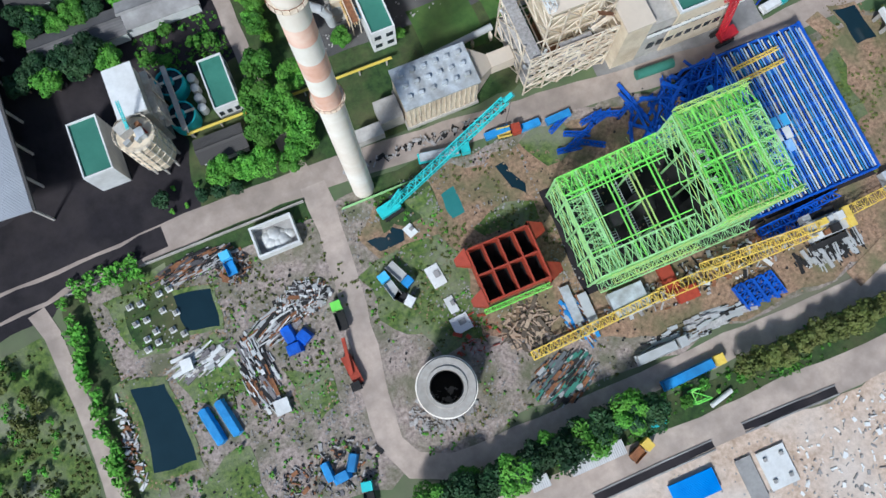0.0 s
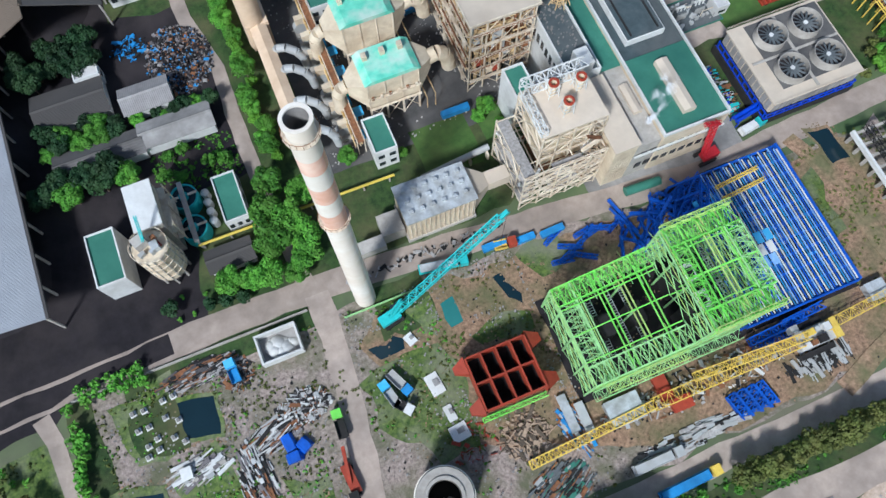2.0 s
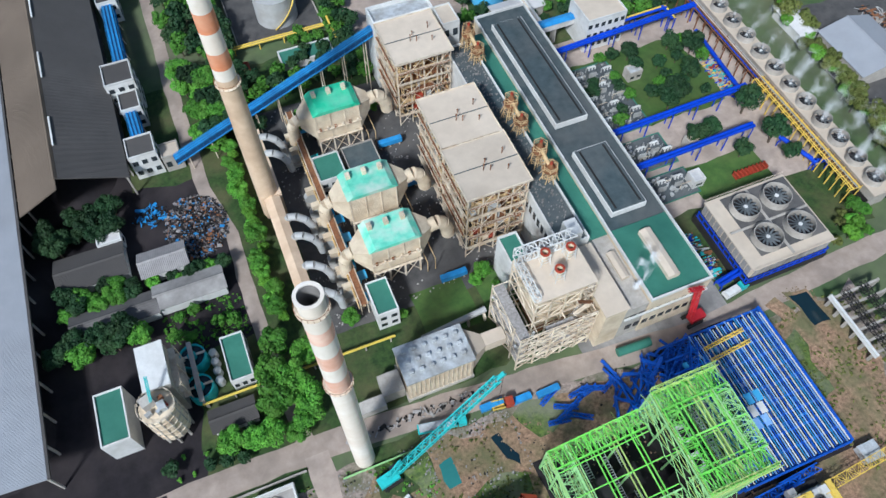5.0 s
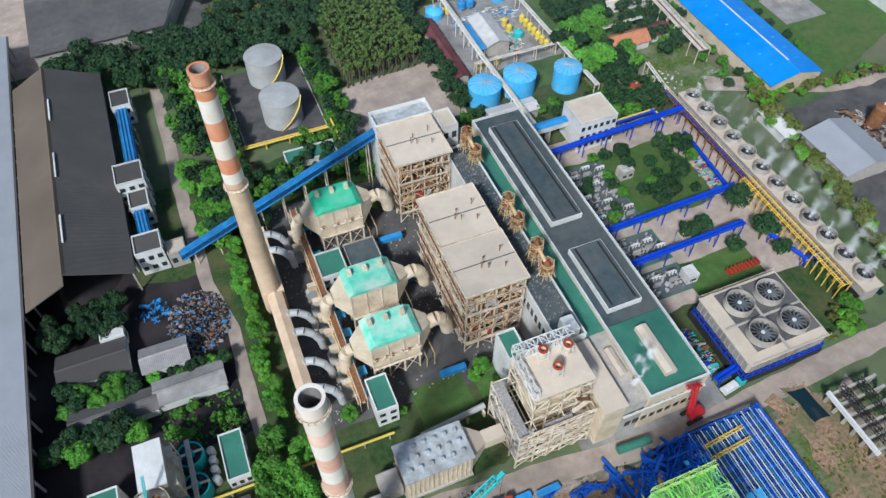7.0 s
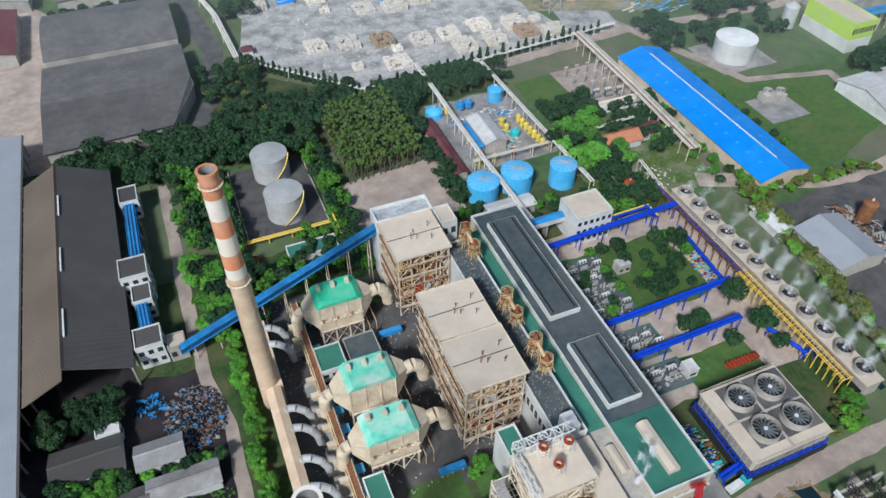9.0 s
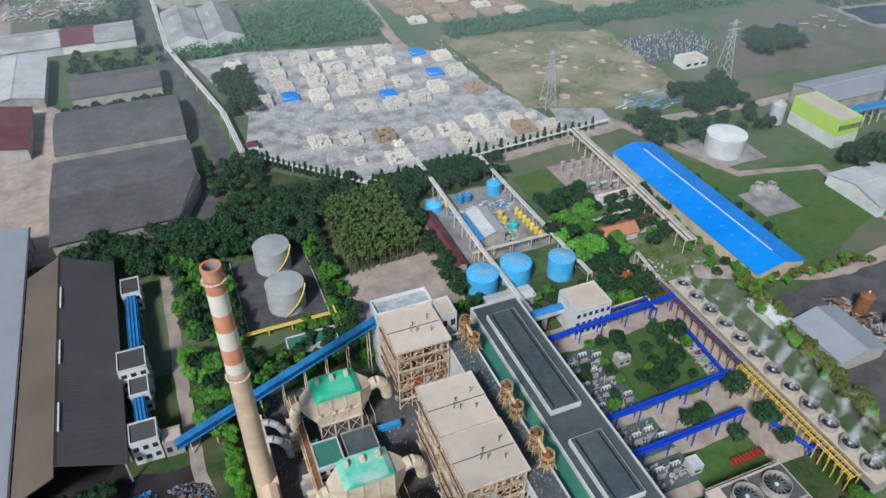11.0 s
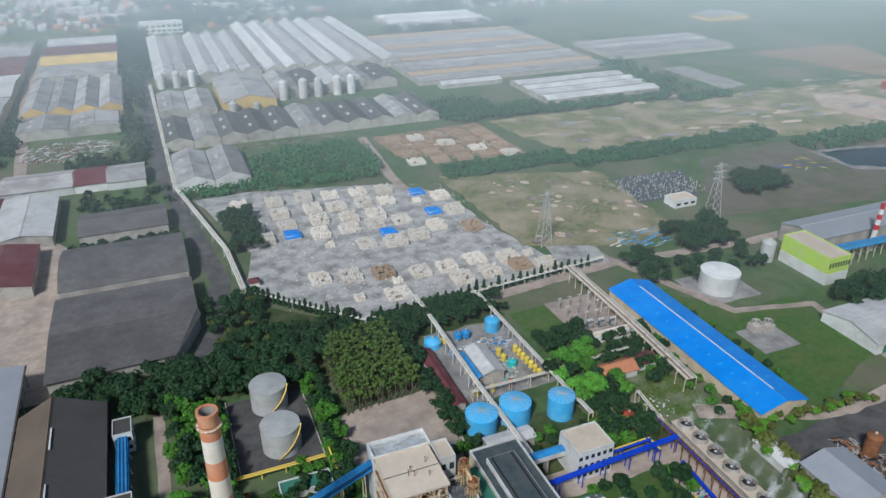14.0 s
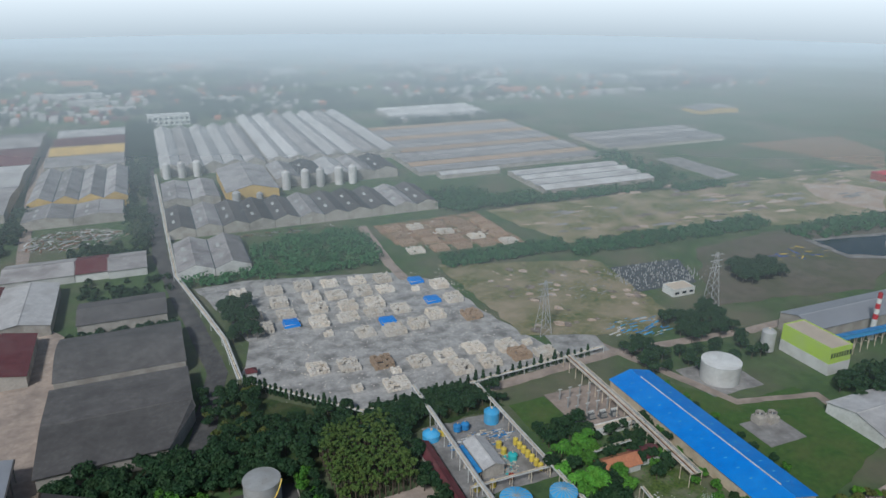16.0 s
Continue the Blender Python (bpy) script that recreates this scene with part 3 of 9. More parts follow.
# ---- precipitators ----
def precipitator(v, label, roof, u0=20.0, u1=34.5, depth=9.5, top=19.0):
    """Cream casing on legs with hoppers, tapering inlet and outlet, and a bright roof."""
    t = thing("precipitator", ((u0 + u1) / 2, v, 0), label, "precipitator", "precipitators")
    a, b_ = v - depth / 2, v + depth / 2
    c = part("casing", Build().box(u0, u1, a, b_, 8, top), "cream", t)
    part("roof", Build().section([(u0 - 0.4, top), (u0 + 1.5, top + 1.3), (u1 - 1.5, top + 1.3), (u1 + 0.4, top)], a - 0.3, b_ + 0.3), roof, t)
    for sgn, ue in ((-1, u0), (1, u1)):
        far = ue + sgn * 4.2
        m, zc = v, (8.5 + top) / 2 + 1
        vs = [(ue, a, 8.6), (ue, b_, 8.6), (ue, b_, top - 0.4), (ue, a, top - 0.4), (far, m - 1.8, zc - 2), (far, m + 1.8, zc - 2), (far, m + 1.8, zc + 2), (far, m - 1.8, zc + 2)]
        part("cone", Build().add(vs, [(0, 1, 5, 4), (1, 2, 6, 5), (2, 3, 7, 6), (3, 0, 4, 7), (4, 5, 6, 7)]), "cream", t)
    zc = (8.5 + top) / 2 + 1
    b = Build()
    pts = [(u1 + 4, v, zc), (u1 + 6.5, v, zc + 0.8), (u1 + 8.5, v, zc - 0.6), (u1 + 9.8, v, zc - 3.5), (u1 + 10.2, v, zc - 7)]
    for p, q in zip(pts, pts[1:]):
        b.tube(p, q, 2.0, n=14)
    part("inlet_duct", b, "cream", t, "ringed gas duct", smooth=True)
    b = Build()
    pts = [(u0 - 4, v, zc), (u0 - 5.6, v, zc - 0.6), (u0 - 6.6, v, zc - 2.6), (u0 - 6.9, v, 5)]
    for p, q in zip(pts, pts[1:]):
        b.tube(p, q, 1.8, n=14)
    part("outlet_duct", b, "cream", t, smooth=True)
    for i in range(3):
        for j in range(2):
            uc, vc = u0 + (u1 - u0) * (i + 0.5) / 3, a + depth * (j + 0.5) / 2
            w, d = (u1 - u0) / 6.1, depth / 4.1
            part("hopper", Build().add([(uc - w, vc - d, 8), (uc + w, vc - d, 8), (uc + w, vc + d, 8), (uc - w, vc + d, 8), (uc - 0.4, vc - 0.4, 3.6), (uc + 0.4, vc - 0.4, 3.6), (uc + 0.4, vc + 0.4, 3.6), (uc - 0.4, vc + 0.4, 3.6)],
                                       [(0, 1, 5, 4), (1, 2, 6, 5), (2, 3, 7, 6), (3, 0, 4, 7), (4, 5, 6, 7)]), "frame", t)
        part("roof_box", Build().box(u0 + (u1 - u0) * (i + 0.32) / 3, u0 + (u1 - u0) * (i + 0.58) / 3, v + 1.4, v + 3.0, top + 1.3, top + 2.9), "cream", t)
    for i in range(4):
        uc = u0 + 0.3 + (u1 - u0 - 0.6) * i / 3
        for vc in (a + 0.3, v, b_ - 0.3):
            part("leg", Build().box(uc - 0.25, uc + 0.25, vc - 0.25, vc + 0.25, 0, 8), "frame", t)
        part("stiffener", Build().box(uc - 0.14, uc + 0.14, a - 0.22, a - 0.004, 8, top), "frame", c)
    b = Build()
    for z in (8.1, 12.6) if roof != "mint" or v < 110 else (8.1,):
        b.box(u0, u1, a - 0.95, a - 0.24, z, z + 0.1)
        b.beam((u0, a - 0.95, z + 1.1), (u1, a - 0.95, z + 1.1), 0.07)
        for i in range(9):
            uc = u0 + (u1 - u0) * i / 8
            b.beam((uc, a - 0.95, z), (uc, a - 0.95, z + 1.1), 0.07)
    part("gallery", b, "frame", t)
    for i in range(6):
        uc = u0 + (u1 - u0) * (i + 0.5) / 6
        if roof == "jade" or v < 110:
            part("rapper", Build().cbox(uc, a - 0.55, 12.7, 0.7, 0.6, 0.9), "frame" if i % 2 else "rust", t)
    st = Build()
    for i in range(5):
        st.beam((u0 - 1 + 1.2 * i, b_ + 0.6, 8 + 2.2 * i), (u0 + 0.2 + 1.2 * i, b_ + 0.6, 10.2 + 2.2 * i), 0.8, 0.15)
    part("stair", st, "frame", t)
    for i in range(2):
        uc = u1 + 1.5 + i * 2.4
        part("yard_pipe", Build().tube((uc, a - 1, 0), (uc, a - 1, 5 + i), 0.15, n=8).tube((uc, a - 1, 5 + i), (uc, b_ + 1, 5 + i), 0.15, n=8).tube((uc, b_ + 1, 5 + i), (uc, b_ + 1, 0), 0.15, n=8), "piping", t)
    b = Build()
    for i in range(3):
        p, q = u0 + (u1 - u0) * i / 3, u0 + (u1 - u0) * (i + 1) / 3
        b.beam((p, a + 0.3, 0.3), (q, a + 0.3, 7.7), 0.18).beam((q, a + 0.3, 0.3), (p, a + 0.3, 7.7), 0.18)
    part("brace", b, "frame", t)
    return t


precipitator(103.0, "cream precipitator casing with faded mint roof", "mint")
precipitator(121.5, "cream precipitator with mint roof and smooth walls", "mint")
precipitator(155.0, "cream precipitator with bright jade green roof", "jade")
t = thing("precipitator", (26, 67, 0), "boxy cream precipitator with weathered silver roof", "precipitator", "precipitators")
c = part("casing", Build().box(16.8, 35.0, 62.2, 72.4, 1.2, 12.0), "cream", t)
part("roof", Build().box(16.4, 35.4, 61.8, 72.8, 12.004, 12.6), "silver", t, "patchy silver sheet roof")
for i in range(14):
    u = 17.4 + i * 1.3
    part("stiffener", Build().box(u - 0.12, u + 0.12, 61.95, 62.196, 1.4, 11.9), "frame", c)
for i in range(6):
    for v in (64.5, 67.5, 70.5):
        part("roof_box", Build().cbox(18.6 + i * 2.9, v, 12.6, 1.1, 0.8, 0.9), "silver", t)
part("plinth", Build().box(16.4, 35.4, 61.8, 72.8, 0, 1.196), "concrete", t)
part("cone", Build().add([(35, 62.6, 3), (35, 72, 3), (35, 72, 11.6), (35, 62.6, 11.6), (40, 65.5, 6), (40, 69, 6), (40, 69, 9.4), (40, 65.5, 9.4)], [(0, 1, 5, 4), (1, 2, 6, 5), (2, 3, 7, 6), (3, 0, 4, 7), (4, 5, 6, 7)]), "roofgrey", t)
part("duct", Build().box(40, 46, 65.4, 69.1, 5.8, 9.6), "roofgrey", t)
part("fan_house", Build().box(10.5, 16.3, 64, 70, 0, 5.2), "concrete", t)
part("low_duct", Build().box(3.6, 10.4, 61.6, 65.0, 2, 5), "concrete", t)


# ---- boiler houses ----
def boiler_house(u0, u1, v0, v1, h, label, fill="rust", roof="roofgrey", bays=4, levels=6, core=True):
    """Open steel frame with floors, pipes, vessels and a flat roof slab."""
    t = thing("boiler_house", ((u0 + u1) / 2, (v0 + v1) / 2, 0), label, "boiler house", "boiler houses")
    rf = part("roof", Build().box(u0 - 0.8, u1 + 0.8, v0 - 0.8, v1 + 0.8, h - 0.5, h), roof, t)
    part("roof_joint", Build().box(u0 - 0.7, u1 + 0.7, (v0 + v1) / 2 - 0.12, (v0 + v1) / 2 + 0.12, h + 0.004, h + 0.16), "tar", rf)
    us = [u0 + (u1 - u0) * i / bays for i in range(bays + 1)]
    vs = [v0 + (v1 - v0) * i / bays for i in range(bays + 1)]
    zs = [h * k / levels for k in range(1, levels)]
    for x in us:
        for y in (v0, v1):
            part("column", Build().beam((x, y, 0), (x, y, h - 0.5), 0.32), "frame", t)
    for y in vs[1:-1]:
        for x in (u0, u1):
            part("column", Build().beam((x, y, 0), (x, y, h - 0.5), 0.32), "frame", t)
    for k, z in enumerate(zs):
        b = Build()
        for p, q in (((u0, v0, z), (u1, v0, z)), ((u0, v1, z), (u1, v1, z)), ((u0, v0, z), (u0, v1, z)), ((u1, v0, z), (u1, v1, z))):
            part("girder", Build().beam(p, q, 0.2, 0.28), "frame", t)
        f = Build()
        f.box(u0 + 0.3, u1 - 0.3, v0 - 0.9, v0 - 0.3, z + 0.26, z + 0.34).box(u0 - 0.9, u0 - 0.2, v0 + 1.3, v1 - 0.3, z + 0.26, z + 0.36).box(u1 - 1.2, u1 + 0.4, v0 + 1.3, v1 - 0.3, z + 0.26, z + 0.36)
        part("floor_grating", f, "rust" if k % 3 else "frame", t)
        r = Build()
        for zz in (0.75, 1.4):
            r.beam((u0, v0 - 1.05, z + zz), (u1, v0 - 1.05, z + zz), 0.08).beam((u0 - 1.05, v0, z + zz), (u0 - 1.05, v1, z + zz), 0.08)
        for i in range(13):
            a = i / 12
            r.beam((u0 + (u1 - u0) * a, v0 - 1.05, z + 0.3), (u0 + (u1 - u0) * a, v0 - 1.05, z + 1.4), 0.08)
            r.beam((u0 - 1.05, v0 + (v1 - v0) * a, z + 0.3), (u0 - 1.05, v0 + (v1 - v0) * a, z + 1.4), 0.08)
        part("railing", r, "frame", t)
    br = Build()
    zz = [0.3] + zs + [h - 0.6]
    for k in range(len(zz) - 1):
        for i in range(bays):
            if (i + k) % 2 == 0:
                br.beam((us[i], v0, zz[k]), (us[i + 1], v0, zz[k + 1]), 0.14)
                br.beam((u0, vs[i + 1], zz[k]), (u0, vs[i], zz[k + 1]), 0.14)
            else:
                br.beam((us[i + 1], v0, zz[k]), (us[i], v0, zz[k + 1]), 0.14)
                br.beam((u1, vs[i], zz[k]), (u1, vs[i + 1], zz[k + 1]), 0.14)
    tagged(part("brace", br, "frame", t), kind="stuff")
    if core:
        part("furnace", Build().box(u0 + 4.2, u1 - 4.0, v0 + 4.4, v1 - 3, 6, h - 4), "rust", t, "rust-stained furnace casing")
        # black box added for the shade deep inside the frame
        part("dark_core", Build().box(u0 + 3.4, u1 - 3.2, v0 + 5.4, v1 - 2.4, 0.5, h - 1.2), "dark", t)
        pr, pb = random.Random(int(u0 * 7 + v1)), Build()
        for i in range(210):
            z = pr.uniform(1.5, h - 3)
            x, y = pr.uniform(u0 + 0.4, u1 - 0.4), v0 + pr.uniform(0.3, 3.6)
            if i % 2:
                x, y = u0 + pr.uniform(0.3, 2.6), pr.uniform(v0 + 0.4, v1 - 0.4)
            lx, ly, up, r = pr.uniform(-4, 4), pr.uniform(-4, 4), pr.uniform(1.5, 5), pr.choice((0.1, 0.13, 0.2))
            lx, ly = (lx, 0) if i % 2 == 0 else (0, ly)
            q = (min(max(x + lx, u0 + 0.3), u1 - 0.3), min(max(y + ly, v0 + 0.3), v1 - 0.3), z)
            pb.tube((x, y, z), q, r, n=6).tube(q, (q[0], q[1], min(z + up, h - 1)), r, n=6)
        tagged(part("pipework", pb, "piping", t, "dense tan lagged pipework"), kind="stuff")
        for z in (h * 0.3, h * 0.52, h * 0.74):
            part("drum", Build().tube((u0 + 2, v0 + 2.4, z), (u1 - 2, v0 + 2.4, z), 0.7, n=12), "piping", t, "tan lagged drum", smooth=True)
        part("hopper", Build().box(u0 + 6, u1 - 5, v0 + 1.5, v0 + 4, h * 0.34, h * 0.5), "rust", t, "rust-red casing")
        rng = random.Random(int(u0 * 10 + v0))
        for i in range(15):
            x, y = rng.uniform(u0 + 0.8, u1 - 0.8), v0 + rng.uniform(0.6, 2.8)
            z = rng.uniform(2, h - 7)
            part("pipe", Build().tube((x, y, z), (x, y, z + rng.uniform(3, 6)), rng.uniform(0.18, 0.5), n=8), rng.choice(["frame", "rust", "tank", "cream"]), t)
            y2 = rng.uniform(v0 + 3, v1 - 3)
            part("pipe", Build().tube((u0 + 1.2, y2, z), (u0 + 1.2, y2 + rng.uniform(2, 5), z), rng.uniform(0.2, 0.5), n=8), rng.choice(["frame", "rust", "tank"]), t)
        for i in range(8):
            x, z = rng.uniform(u0 + 1.5, u1 - 3), rng.choice(zs[:-1]) + 0.4
            part("machine_box", Build().cbox(x, v0 + 1.0, z, rng.uniform(0.8, 2.6), 1.2, rng.uniform(0.8, 2.2)), rng.choice(["frame", "rust", "orange", "cream", "tank"]), t)
    for fx, fy, hh in ((0.42, 0.42, 2.6), (0.52, 0.38, 2.0), (0.5, 0.55, 1.6), (0.82, 0.62, 2.4), (0.78, 0.3, 2.0)):
        x, y = u0 + (u1 - u0) * fx, v0 + (v1 - v0) * fy
        part("roof_vent", Build().tube((x, y, h), (x, y, h + hh), 0.13, n=8).lathe(x, y, [(0.24, h + hh - 0.4), (0.24, h + hh)], 8, cap_top=True), "rust", t)
    part("roof_edge", parapet(Build(), u0 - 0.8, u1 + 0.8, v0 - 0.8, v1 + 0.8, h, 0.3, 0.25), "frame", rf)
    return t


boiler_house(48.4, 66.2, 153.0, 171.2, 28, "open steel boiler house with pale flat roof")
boiler_house(48.6, 65.6, 116.2, 134.6, 30, "open steel boiler house under a pale flat roof")
boiler_house(48.2, 66.0, 97.6, 115.0, 30, "open steel boiler house, rusty within, pale roof")

# newer boiler at the road
t = thing("boiler_house", (59, 69, 0), "newer boiler house in pale steel with cream casing", "boiler house", "boiler houses")
part("casing", Build().box(53.6, 66.5, 64.8, 75.8, 11, 26), "cream", t)
part("roof", Build().box(51.6, 68.4, 63.3, 76.8, 28.4, 29), "roofgrey", t)
part("lower_casing", Build().box(55.4, 64.8, 66.2, 74.6, 3, 10.99), "rust", t)
for x in (46.5, 51.6, 55.8, 60, 64.2, 68.4):
    for y in (59.5, 63.3, 76.8):
        hh = 29 if x > 50 and y > 60 else 19
        part("column", Build().beam((x, y, 0), (x, y, hh if hh < 29 else 28.4), 0.36), "frame", t)
for k, z in enumerate((4.5, 9, 13.5, 18, 22.5, 27)):
    b = Build()
    lo = 46.5 if z < 20 else 51.6
    for y in ((59.5, 63.3, 76.8) if z < 20 else (63.3, 76.8)):
        part("girder", Build().beam((lo, y, z), (68.4, y, z), 0.26), "frame", t)
    for x in ((46.5, 51.6, 60, 68.4) if z < 20 else (51.6, 60, 68.4)):
        part("girder", Build().beam((x, 59.5 if z < 20 else 63.3, z), (x, 76.8, z), 0.26), "frame", t)
    if z < 20:
        part("floor_grating", Build().box(46.5, 49.4, 60, 76.5, z + 0.2, z + 0.3).box(54, 62, 59.6, 61.2, z + 0.2, z + 0.3), "rubble", t)
    b = Build()
    za, zb = z - 4.3, z
    xs = [51.6, 55.8, 60, 64.2, 68.4]
    for i in range(4):
        p, q = (xs[i], xs[i + 1]) if (i + k) % 2 else (xs[i + 1], xs[i])
        b.beam((p, 63.3 if z > 20 else 59.5, za), (q, 63.3 if z > 20 else 59.5, zb), 0.26)
    ys = [63.3, 67.8, 72.3, 76.8]
    for i in range(3):
        p, q = (ys[i], ys[i + 1]) if (i + k) % 2 else (ys[i + 1], ys[i])
        b.beam((lo, p, za), (lo, q, zb), 0.26).beam((68.4, p, za), (68.4, q, zb), 0.26)
    tagged(part("brace", b, "frame", t), kind="stuff")
b = Build()
b.truss((51.8, 76.4, 31), (68.2, 76.4, 31), 2.6, 3.6, 9, 0.26, 0.18)
b.truss((52, 63.8, 30), (52, 76, 30), 1.6, 2, 7, 0.2, 0.14)
part("roof_truss", b, "white", t, "white lattice on the roof")
for x, y in ((58.2, 73.5), (59.4, 68.0), (64.8, 72.6)):
    v = part("vent_stack", Build().lathe(x, y, [(0.95, 29), (0.95, 32.4), (1.25, 32.5), (1.25, 33.6), (0.7, 33.6), (0.7, 31)], 16), "cream", t, "vent with rusty rim", smooth=True)
    part("rim", Build().lathe(x, y, [(1.3, 33.5), (1.3, 33.9), (0.75, 33.9), (0.75, 33.5)], 16), "orange", v)
    b = Build()
    for i in range(4):
        a = math.pi / 4 + i * math.pi / 2
        c = math.pi / 4 + (i + 1) * math.pi / 2
        b.beam((x + 1.9 * math.cos(a), y + 1.9 * math.sin(a), 29), (x + 1.4 * math.cos(a), y + 1.4 * math.sin(a), 33), 0.16)
        for z in (30.2, 31.6, 33):
            b.beam((x + 1.7 * math.cos(a), y + 1.7 * math.sin(a), z), (x + 1.7 * math.cos(c), y + 1.7 * math.sin(c), z), 0.13)
    part("vent_frame", b, "white", v)
rng = random.Random(5)
b = Build()
for x0, x1, y in ((46.5, 51.6, 59.5), (51.6, 60, 59.5), (60, 68.4, 59.5)):
    for k in range(5):
        z0, z1 = 0.4 + 3.8 * k, 4.2 + 3.8 * k
        b.beam((x0, y, z0), (x1, y, z1), 0.2).beam((x1, y, z0), (x0, y, z1), 0.2)
        b.beam((x0, y, z1), (x1, y, z1), 0.22)
tagged(part("brace", b, "frame", t), kind="stuff")
for k in range(7):
    za, zb = 1 + 3.6 * k, 4.6 + 3.6 * k
    xa, xb = (62.2, 66.8) if k % 2 else (66.8, 62.2)
    part("stair_flight", Build().beam((xa, 61.2, za), (xb, 61.2, zb), 1.0, 0.14).beam((xa, 60.7, za + 1), (xb, 60.7, zb + 1), 0.08), "rust" if k % 3 == 0 else "frame", t)
for i in range(46):
    x, y, z = rng.uniform(47, 68), rng.choice([rng.uniform(59.8, 63), rng.uniform(74, 76)]), rng.uniform(1, 16)
    part("pipe", Build().tube((x, y, z), (x + rng.uniform(-3, 3), y, z + rng.uniform(1, 5)), rng.uniform(0.15, 0.4), n=8), rng.choice(["white", "white", "rust", "tank"]), t)

# ---- turbine hall ----
t = thing("turbine_hall", (91, 115, 0), "long turbine hall with dark roof and green edges", "turbine hall")
w = part("wall", Build().box(83, 101.6, 57.0, 172.4, 0, 18.0), "cream", t, "beige plastered wall")
part("roof", Build().box(83.5, 101.1, 80.2, 171.9, 18.0, 18.35), "tar", t)
part("green_roof", Build().box(83.5, 101.1, 57.5, 80.1, 18.0, 18.35), "greenroof", t, "bright green roof coating")
part("parapet", parapet(Build(), 83, 101.6, 57.0, 172.4, 18.0, 1.1, 0.45), "white", t)
part("green_strip", Build().box(76.6, 82.95, 80.2, 166, 17.0, 17.4), "greenroof", t, "green roof walk")
part("side_bay", Build().box(76.2, 82.9, 57.4, 166.4, 0, 16.98), "concrete", t)
for (a, b0, c, d) in ((86.2, 97.0, 118.5, 165.3), (86.0, 97.0, 84.0, 107.5)):
    m = part("monitor", Build().box(a, b0, c, d, 18.35, 20.4), "white", t)
    part("monitor_roof", Build().box(a + 0.35, b0 - 0.35, c + 0.35, d - 0.35, 20.404, 20.7), "tar", m)
    part("gutter", Build().box(a + 1.4, a + 1.9, c + 1, d - 1, 20.704, 20.9).box(b0 - 1.9, b0 - 1.4, c + 1, d - 1, 20.704, 20.9), "dark", m)
part("skylight", Build().section([(90.2, 18.36), (93.6, 18.36), (93.6, 19.9), (91.9, 20.4), (90.2, 19.9)], 60.9, 76.6), "roofgrey", t, "pale ridge vent")
part("skylight", Build().section([(79.2, 17.41), (81.5, 17.41), (81.5, 18.3), (80.3, 18.7), (79.2, 18.3)], 65.8, 74.4), "roofgrey", t, "pale ridge vent")
for r in range(2):
    for i in range(9):
        a = 78 + i * 2.6
        part("window", Build().box(a, a + 1.7, 56.9, 57.1, 5.0 + r * 6, 7.2 + r * 6), "glass", w)
for i in range(30):
    a = 60 + i * 3.7
    part("window", Build().box(101.5, 101.7, a, a + 2.2, 8, 11), "glass", w)
part("ledge", Build().box(76, 101.7, 56.4, 56.98, 12.6, 13.1), "white", w)
t = thing("turbine_annex", (73, 68, 0), "low annex with pinkish plaster and pale roof", "building")
part("wall", Build().box(69.6, 76.1, 57.3, 78.2, 0, 19.0), "cream", t)
part("roof", Build().box(69.3, 76.4, 57.0, 78.5, 19.0, 19.5), "roofgrey", t)
t = thing("bunker_bay", (71, 120, 0), "coal bunker bay with dark littered roof", "building")
w = part("wall", Build().box(67.2, 75.9, 79.0, 160, 0, 21), "white", t)
part("roof", Build().box(67.7, 75.4, 79.5, 159.5, 21.004, 21.3), "tar", t)
part("parapet", parapet(Build(), 67.2, 75.9, 79.0, 160, 21, 1.0, 0.4), "white", t)
for i in range(14):
    part("window", Build().box(67.1, 67.3, 81 + i * 2.4, 82.3 + i * 2.4, 15, 18), "glass", w)
rb, rr = Build(), random.Random(8)
for i in range(420):
    w_ = rr.uniform(0.15, 0.7)
    rb.cbox(rr.uniform(68, 75), rr.uniform(86, 158), 21.28, w_, w_ * rr.uniform(0.4, 1), rr.uniform(0.1, 0.4), rr.uniform(0, 90))
tagged(part("roof_litter", rb, "rubble", t, "loose rubble on the roof"), kind="stuff")
part("stair_tower", Build().box(69.6, 73.2, 79.1, 84.0, 21.31, 26), "white", t)
t = thing("pump_house", (57, 86, 0), "white block with a dull green roof", "building")
part("wall", Build().box(54.4, 60.2, 82.0, 91.0, 0, 16), "white", t)
part("roof", Build().box(54.9, 59.7, 82.5, 90.5, 16.004, 16.3), "greenroof", t)
part("parapet", parapet(Build(), 54.4, 60.2, 82.0, 91.0, 16, 0.9, 0.4), "white", t)
rng = random.Random(3)
